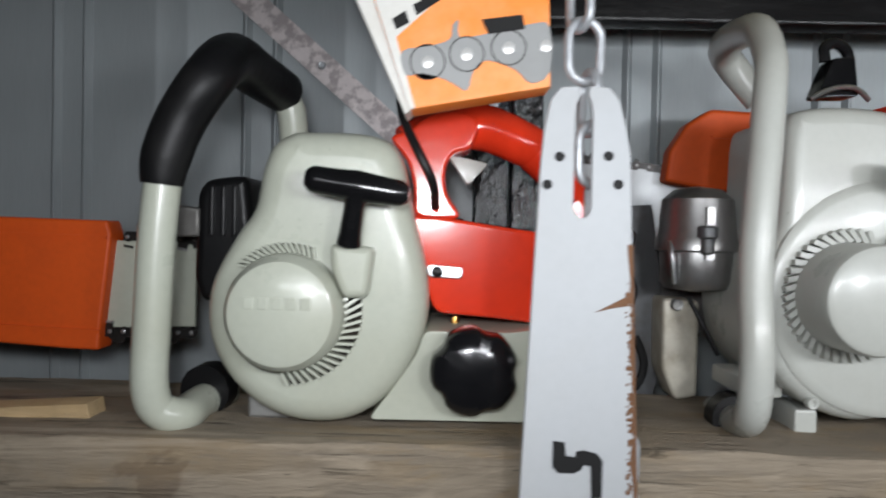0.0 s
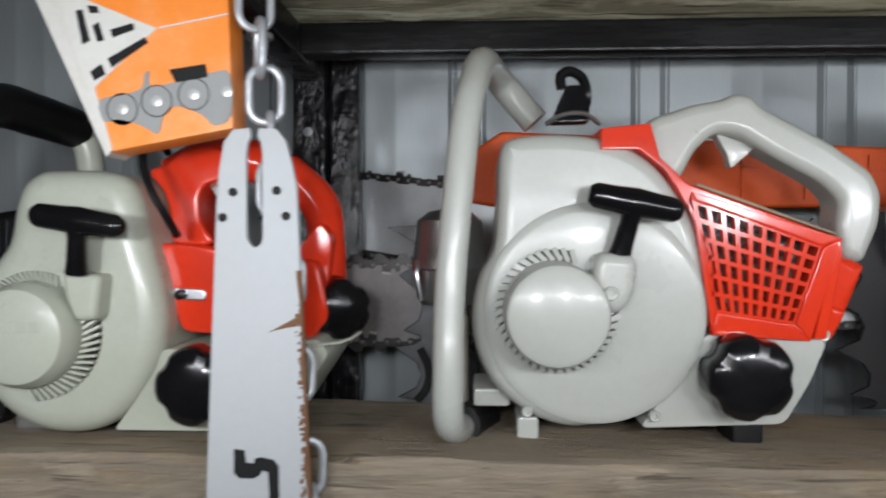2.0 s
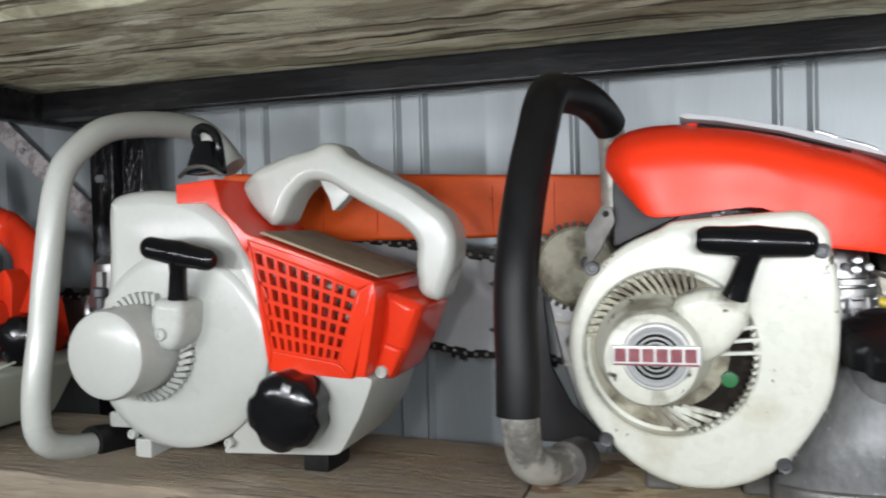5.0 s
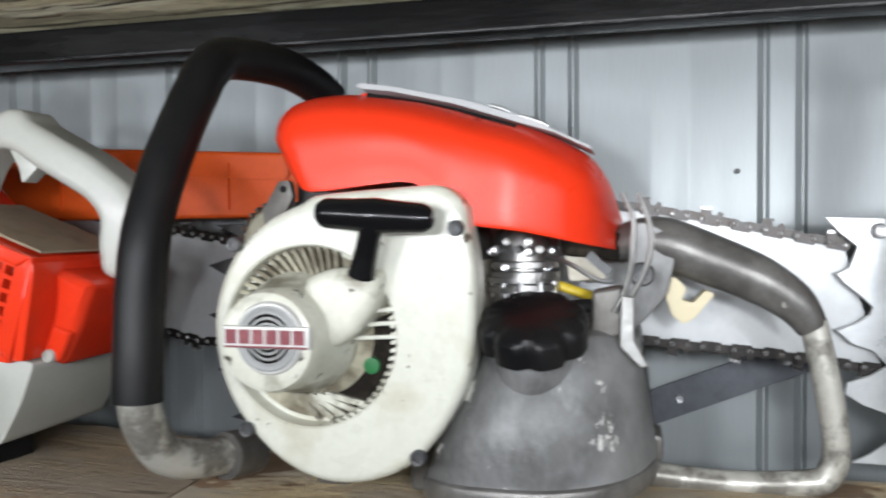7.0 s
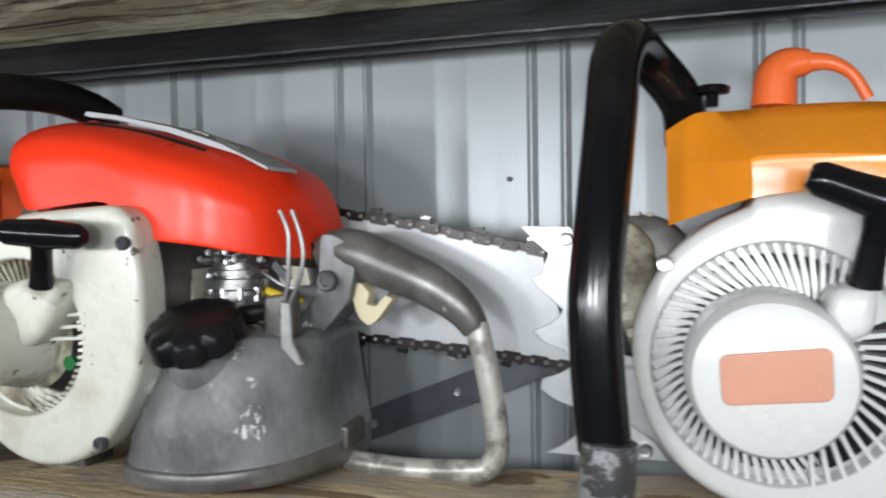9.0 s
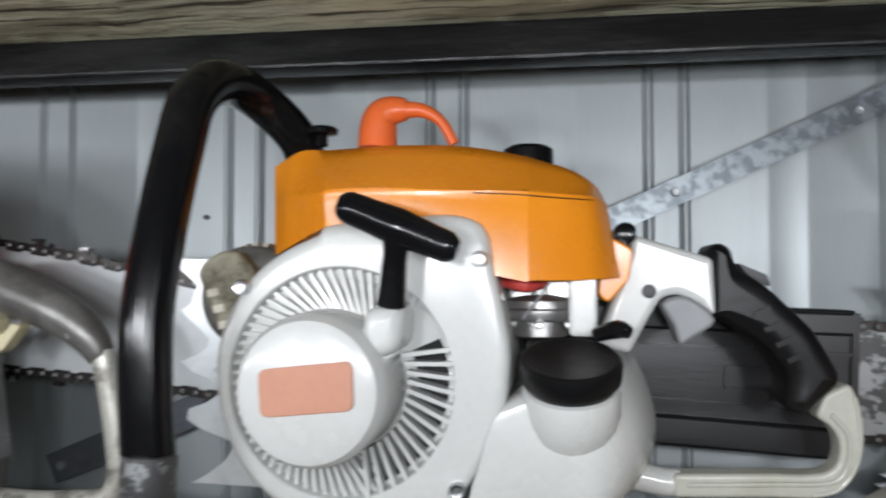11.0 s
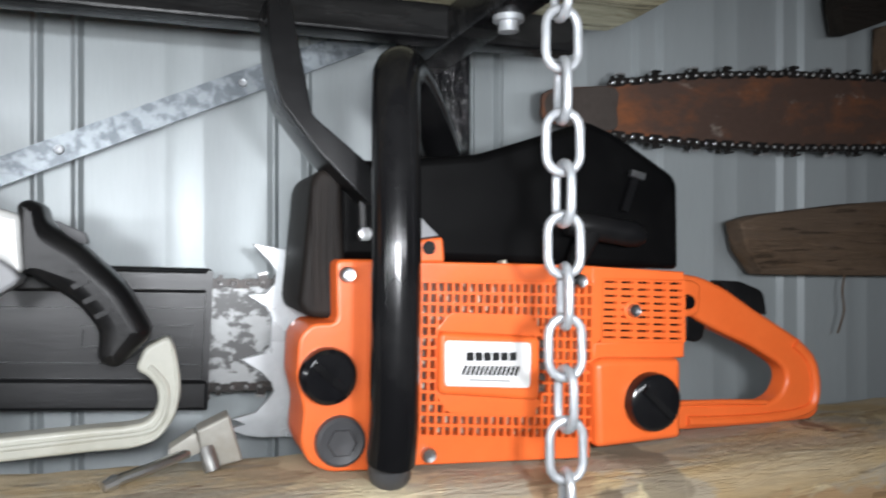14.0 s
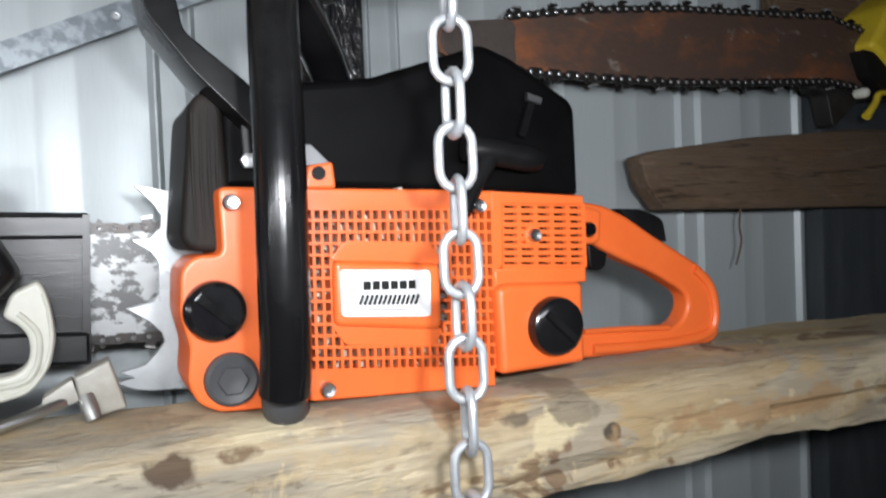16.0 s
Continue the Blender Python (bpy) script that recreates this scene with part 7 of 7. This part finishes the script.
q = [(1.983, 0.196), (1.995, 0.197), (2.010, 0.182), (1.984, 0.179)]
part("cover_bracket", slab([Vector(p) for p in q], 0.018, 0.03, 0.001), MID_GREY, saw, "grey bracket behind the mounting tab")
a = [(2.206, 0.022, 0.241), (2.193, 0.022, 0.206)]
clip = part("cover_clip", bar_between(a[0], a[1], 0.007, 0.005), BLACK, saw)
part("cover_clip_end", bar_between([(2.198, 0.019, 0.242), (2.213, 0.019, 0.238)][0], [(2.198, 0.019, 0.242), (2.213, 0.019, 0.238)][1], 0.006, 0.005), STEEL, clip)
a = [(1.942, 0.012, 0.210), (1.943, 0.012, 0.183)]
part("stud", tube([a[0], a[1]], 0.003, 10, 1), DARK_STEEL, saw)
part("stud_nut", lathe(a[1][0], a[1][2], [(0.003, 0.0045), (0.006, 0.005), (0.006, 0.013)], 6), STEEL, saw)
q = [(1.864, 0.368), (1.880, 0.369), (1.889, 0.323), (1.898, 0.274), (1.945, 0.236), (1.946, 0.204), (1.904, 0.245), (1.874, 0.284), (1.866, 0.321)]
part("front_guard", slab(rounded([Vector(p) for p in q], 0.006), -0.008, 0.05, 0.005), GUARD_BLACK, saw, "black plastic front guard")
part("front_handle", tube([(1.946, -0.060, 0.017), (1.947, -0.065, 0.042), (1.947, -0.068, 0.095), (1.948, -0.068, 0.156), (1.949, -0.064, 0.226), (1.951, -0.055, 0.282), (1.957, -0.040, 0.305), (1.978, 0.000, 0.311), (2.021, 0.070, 0.285), (2.046, 0.110, 0.260)], 0.0178, 18), BLACK, saw, "black plastic front handle")
part("handle_foot", tube([(1.950, -0.040, 0.014), (1.953, -0.030, -0.000), (1.970, 0.020, -0.017)], 0.016, 14), GREY_PLASTIC, saw)
q = [(2.258, 0.148), (2.286, 0.146), (2.310, 0.142), (2.339, 0.130), (2.375, 0.108), (2.413, 0.087), (2.441, 0.071), (2.456, 0.054), (2.462, 0.035), (2.464, 0.006), (2.461, -0.008), (2.450, -0.014), (2.410, -0.014), (2.335, -0.014), (2.255, -0.012), (2.255, 0.016), (2.335, 0.011), (2.391, 0.007), (2.409, 0.014), (2.418, 0.029), (2.417, 0.041), (2.408, 0.049), (2.374, 0.068), (2.337, 0.083), (2.309, 0.096), (2.299, 0.102), (2.258, 0.104)]
handle = part("rear_handle", slab(rounded([Vector(p) for p in q], 0.008), 0.058, 0.084, 0.005, 4, rear=0.004), ORANGE, saw, "orange plastic looped rear handle")
part("handle_rim", tube([(2.290, 0.058, -0.004), (2.350, 0.058, -0.007), (2.410, 0.058, -0.007), (2.445, 0.058, -0.002), (2.455, 0.058, 0.012), (2.454, 0.058, 0.036), (2.446, 0.058, 0.054), (2.428, 0.058, 0.070)], 0.0055, 10), ORANGE, handle)
part("handle_rim", tube([(2.280, 0.057, 0.015), (2.335, 0.057, 0.013), (2.389, 0.057, 0.009)], 0.0028, 8), ORANGE, handle)
q = [(2.262, 0.140), (2.290, 0.140), (2.300, 0.135), (2.297, 0.106), (2.289, 0.103), (2.262, 0.104)]
part("handle_boss", slab(rounded([Vector(p) for p in q], 0.004), 0.048, 0.062, 0.003), ORANGE, handle)
q = [(2.294, 0.106), (2.322, 0.102), (2.316, 0.078), (2.308, 0.074), (2.296, 0.078)]
part("throttle_trigger", slab(rounded([Vector(p) for p in q], 0.004), 0.066, 0.08, 0.004), DULL_BLACK, saw, "black throttle trigger")
q = [(2.336, 0.138), (2.362, 0.137), (2.388, 0.128), (2.394, 0.122), (2.398, 0.100), (2.360, 0.112)]
part("throttle_lock", slab(rounded([Vector(p) for p in q], 0.003), 0.066, 0.082, 0.003), DULL_BLACK, saw)
part("boss_plug", lathe(2.283, 0.118, [(0.003, 0.0425), (0.006, 0.043), (0.0078, 0.046), (0.0078, 0.055)], 18), CAP_BLACK, saw)
plate = [(1.872, 0.176), (1.907, 0.170), (1.934, 0.168), (1.934, -0.018), (1.879, -0.015), (1.864, -0.012), (1.848, -0.004), (1.864, -0.001), (1.852, 0.005), (1.874, 0.010), (1.886, 0.022), (1.892, 0.030), (1.890, 0.038), (1.880, 0.049), (1.860, 0.063), (1.884, 0.068), (1.889, 0.076), (1.890, 0.104), (1.884, 0.114), (1.867, 0.126), (1.884, 0.127), (1.893, 0.137), (1.894, 0.148), (1.887, 0.160)]
part("bumper_spike", slab([Vector(p) for p in plate], 0.178, 0.183, 0.0008, 1), BUMPER, saw, "bright steel bumper plate")
part("inner_casing", brick_box(1.93, 2.2, 0.12, 0.19, 0.03, 0.16, 0.01), DARK_CAST, saw)
top, low = [(1.894, 0.134), (1.834, 0.138)], [(1.892, 0.038), (1.832, 0.043)]
x0 = top[1][0] - 0.3
part("guide_bar", slab([Vector(p) for p in (top[0], (x0, top[1][1]), (x0, low[1][1]), low[0])], 0.183, 0.188, 0.0006, 1), BAR_WORN, saw, "worn steel guide bar with flaked paint")
saw_chain(saw, [[top[0], (x0, top[1][1])]], 0.185, flip=-1)
saw_chain(saw, [[low[0], (x0, low[1][1])]], 0.185, flip=1)

cover = thing("bar_scabbard", (1.65, 0.19, 0.05), "black plastic scabbard over a guide bar", "bar cover")
q = [(1.833, 0.152), (1.829, 0.016), (1.633, 0.031), (1.532, 0.035), (1.535, 0.163)]
part("shell", slab(rounded([Vector(p) for p in q], 0.003), 0.172, 0.2, 0.003), SCABBARD_BLACK, cover)
for a, b in zip([(1.613, 0.171, 0.120), (1.611, 0.171, 0.072)], [(1.831, 0.171, 0.112), (1.826, 0.171, 0.058)]):
    part("ridge", bar_between(a, b, 0.004, 0.006), SCABBARD_BLACK, cover)
a = [(1.719, 0.100), (1.816, 0.097), (1.815, 0.077), (1.718, 0.081)]
part("recess_rim", lattice(a, 2, 1, 0.168, 0.005, 0.003), SCABBARD_BLACK, cover)
q = [(1.540, 0.160), (1.831, 0.150), (1.830, 0.129), (1.540, 0.138)]
part("upper_band", slab(rounded([Vector(p) for p in q], 0.003), 0.166, 0.174, 0.003), SCABBARD_BLACK, cover)
q = [(1.540, 0.064), (1.829, 0.046), (1.828, 0.018), (1.540, 0.036)]
part("lower_band", slab(rounded([Vector(p) for p in q], 0.003), 0.164, 0.174, 0.004), SCABBARD_BLACK, cover)
part("end_rim", bar_between(*[(1.831, 0.170, 0.150), (1.825, 0.170, 0.018)], 0.006, 0.008), SCABBARD_BLACK, cover)

tool = thing("bar_wrench", (1.82, 0.06, 0.0), "dusty metal combination wrench lying on the shelf", "wrench")
q = [(1.815, 0.026), (1.840, 0.037), (1.851, -0.001), (1.839, -0.003), (1.826, -0.006), (1.818, 0.005)]
part("socket_head", slab(rounded([Vector(p) for p in q], 0.002), 0.045, 0.07, 0.002), WRENCH_GREY, tool)
q = [(1.794, 0.014), (1.814, 0.026), (1.818, 0.010), (1.793, 0.002)]
part("jaw", slab(rounded([Vector(p) for p in q], 0.002), 0.040, 0.062, 0.002), WRENCH_GREY, tool)
part("socket", tube([(1.822, 0.045, 0.012), (1.825, 0.040, 0.002), (1.827, 0.038, -0.005)], [0.006, 0.0065, 0.006], 12, 2), CAST, tool)
part("shaft", tube([(1.755, 0.014, -0.001), (1.762, 0.018, 0.001), (1.784, 0.028, 0.005), (1.809, 0.044, 0.010)], 0.0042, 10, 2), STEEL, tool)
part("tip", tube([(1.749, 0.010, -0.002), (1.757, 0.015, 0.000)], [0.004, 0.006], 10, 1), STEEL, tool)

# ---- right-hand end: rusty bar, boards and an old yellow saw on a further shelf ----
old = thing("rusty_guide_bar", (2.6, 0.2, 0.3), "long rusty guide bar with chain on a further shelf", "guide bar")
rim = [(2.214, 0.359), (2.290, 0.365), (2.414, 0.383), (2.549, 0.395), (2.668, 0.399), (2.830, 0.406)]
low = [(2.214, 0.319), (2.290, 0.309), (2.413, 0.305), (2.549, 0.305), (2.668, 0.310), (2.829, 0.318)]
tip = [(2.208, 0.355), (2.198, 0.335), (2.208, 0.317)]
end = [(3.06, 0.355), (3.06, 0.292)]
part("blade", slab(smooth([Vector(p) for p in tip[::-1] + rim[1:] + end + low[:0:-1]], 3), 0.198, 0.204, 0.0006, 1), RUST, old, "brown rusted steel blade")
part("bar_nose", slab(smooth([Vector(p) for p in [(2.200, 0.336), (2.208, 0.350), (2.236, 0.357), (2.293, 0.362), (2.295, 0.336), (2.292, 0.312), (2.240, 0.313), (2.209, 0.320)]], 3), 0.1965, 0.199, 0.0006, 1), NOSE_STEEL, old, "dull dark steel bar nose")
saw_chain(old, [rim[1:] + [end[0]]], 0.2, flip=1)
saw_chain(old, [low[1:] + [end[1]]], 0.2, flip=-1)
yel = thing("yellow_chainsaw", (3.05, 0.15, 0.29), "old yellow chainsaw body at the end of the rusty bar", "chainsaw")
part("clutch_housing", slab(rounded([Vector(q) for q in [(2.810, 0.408), (2.878, 0.405), (2.960, 0.410), (3.060, 0.35), (3.000, 0.300), (2.900, 0.290), (2.874, 0.268), (2.846, 0.250), (2.833, 0.300), (2.808, 0.305)]], 0.006), 0.2065, 0.235, 0.004), OILY_BLACK, yel, "dark oily clutch housing")
part("housing", slab(rounded([Vector(q) for q in [(2.881, 0.366), (2.903, 0.392), (2.930, 0.430), (2.990, 0.467), (3.140, 0.455), (3.136, 0.300), (2.984, 0.302), (2.945, 0.319), (2.918, 0.343)]], 0.010), 0.168, 0.27, 0.010, 4), YELLOW, yel)
part("muffler_block", slab(rounded([Vector(q) for q in [(2.871, 0.360), (2.897, 0.357), (2.920, 0.341), (2.945, 0.319), (2.960, 0.300), (2.919, 0.303), (2.888, 0.322)]], 0.004), 0.176, 0.2, 0.004), DULL_BLACK, yel, "black block under the housing")
part("strap", tube([(2.990, 0.184, 0.304), (2.942, 0.182, 0.301), (2.914, 0.182, 0.297), (2.905, 0.182, 0.283), (2.884, 0.182, 0.263)], [0.0035, 0.0035, 0.0045, 0.005, 0.0065], 10), YELLOW, yel)
part("knob", lathe(2.881, 0.298, [(0.002, 0.174), (0.006, 0.176), (0.008, 0.181), (0.007, 0.195)], 16), OLD_CREAM, yel, "pale round knob")


def board_end(name, pts, y0, y1, label, mat=None):
    single(name, slab(rounded([Vector(p) for p in pts], 0.004), y0, y1, 0.005, 2), mat or DARK_WOOD, label, "board", kind="")


board_end("old_board", [(2.490, 0.207), (2.524, 0.216), (2.683, 0.234), (2.914, 0.250), (3.3, 0.255), (3.3, 0.12), (2.911, 0.131), (2.680, 0.134), (2.528, 0.137), (2.500, 0.170)], 0.215, 0.245, "dark weathered board end of the further shelf")
# upper board out of the lamp's reach: its shade is in the colour
board_end("old_board", [(2.656, 0.541), (2.656, 0.503), (2.664, 0.467), (2.684, 0.469), (2.813, 0.517), (2.925, 0.563), (3.05, 0.62), (2.9, 0.68), (2.656, 0.62)], 0.215, 0.24, "board of the further upper shelf, shade put into its colour", SHADED_WOOD)
board_end("old_board", [(2.777, 0.497), (2.882, 0.510), (3.02, 0.53), (3.02, 0.425), (2.879, 0.425), (2.775, 0.428)], 0.245, 0.27, "dark mottled timber block on the further shelf", DARK_WOOD)
a = [(2.870, 0.278), (2.848, -0.336)]
single("shed_post", brick_box(a[0][0], a[0][0] + 0.2, 0.25, 0.285, -1.0, 0.9, 0.004), POST_GREY, "dark blue-grey upright post by the wall", "post", kind="structure")
part_pts = [(2.666, 0.217, 0.138), (2.657, 0.212, 0.111), (2.660, 0.212, 0.088), (2.649, 0.212, 0.057)]
single("loose_thread", tube(part_pts, 0.0014, 6), DARK_WOOD, "thin dark thread hanging from the board", "thread")
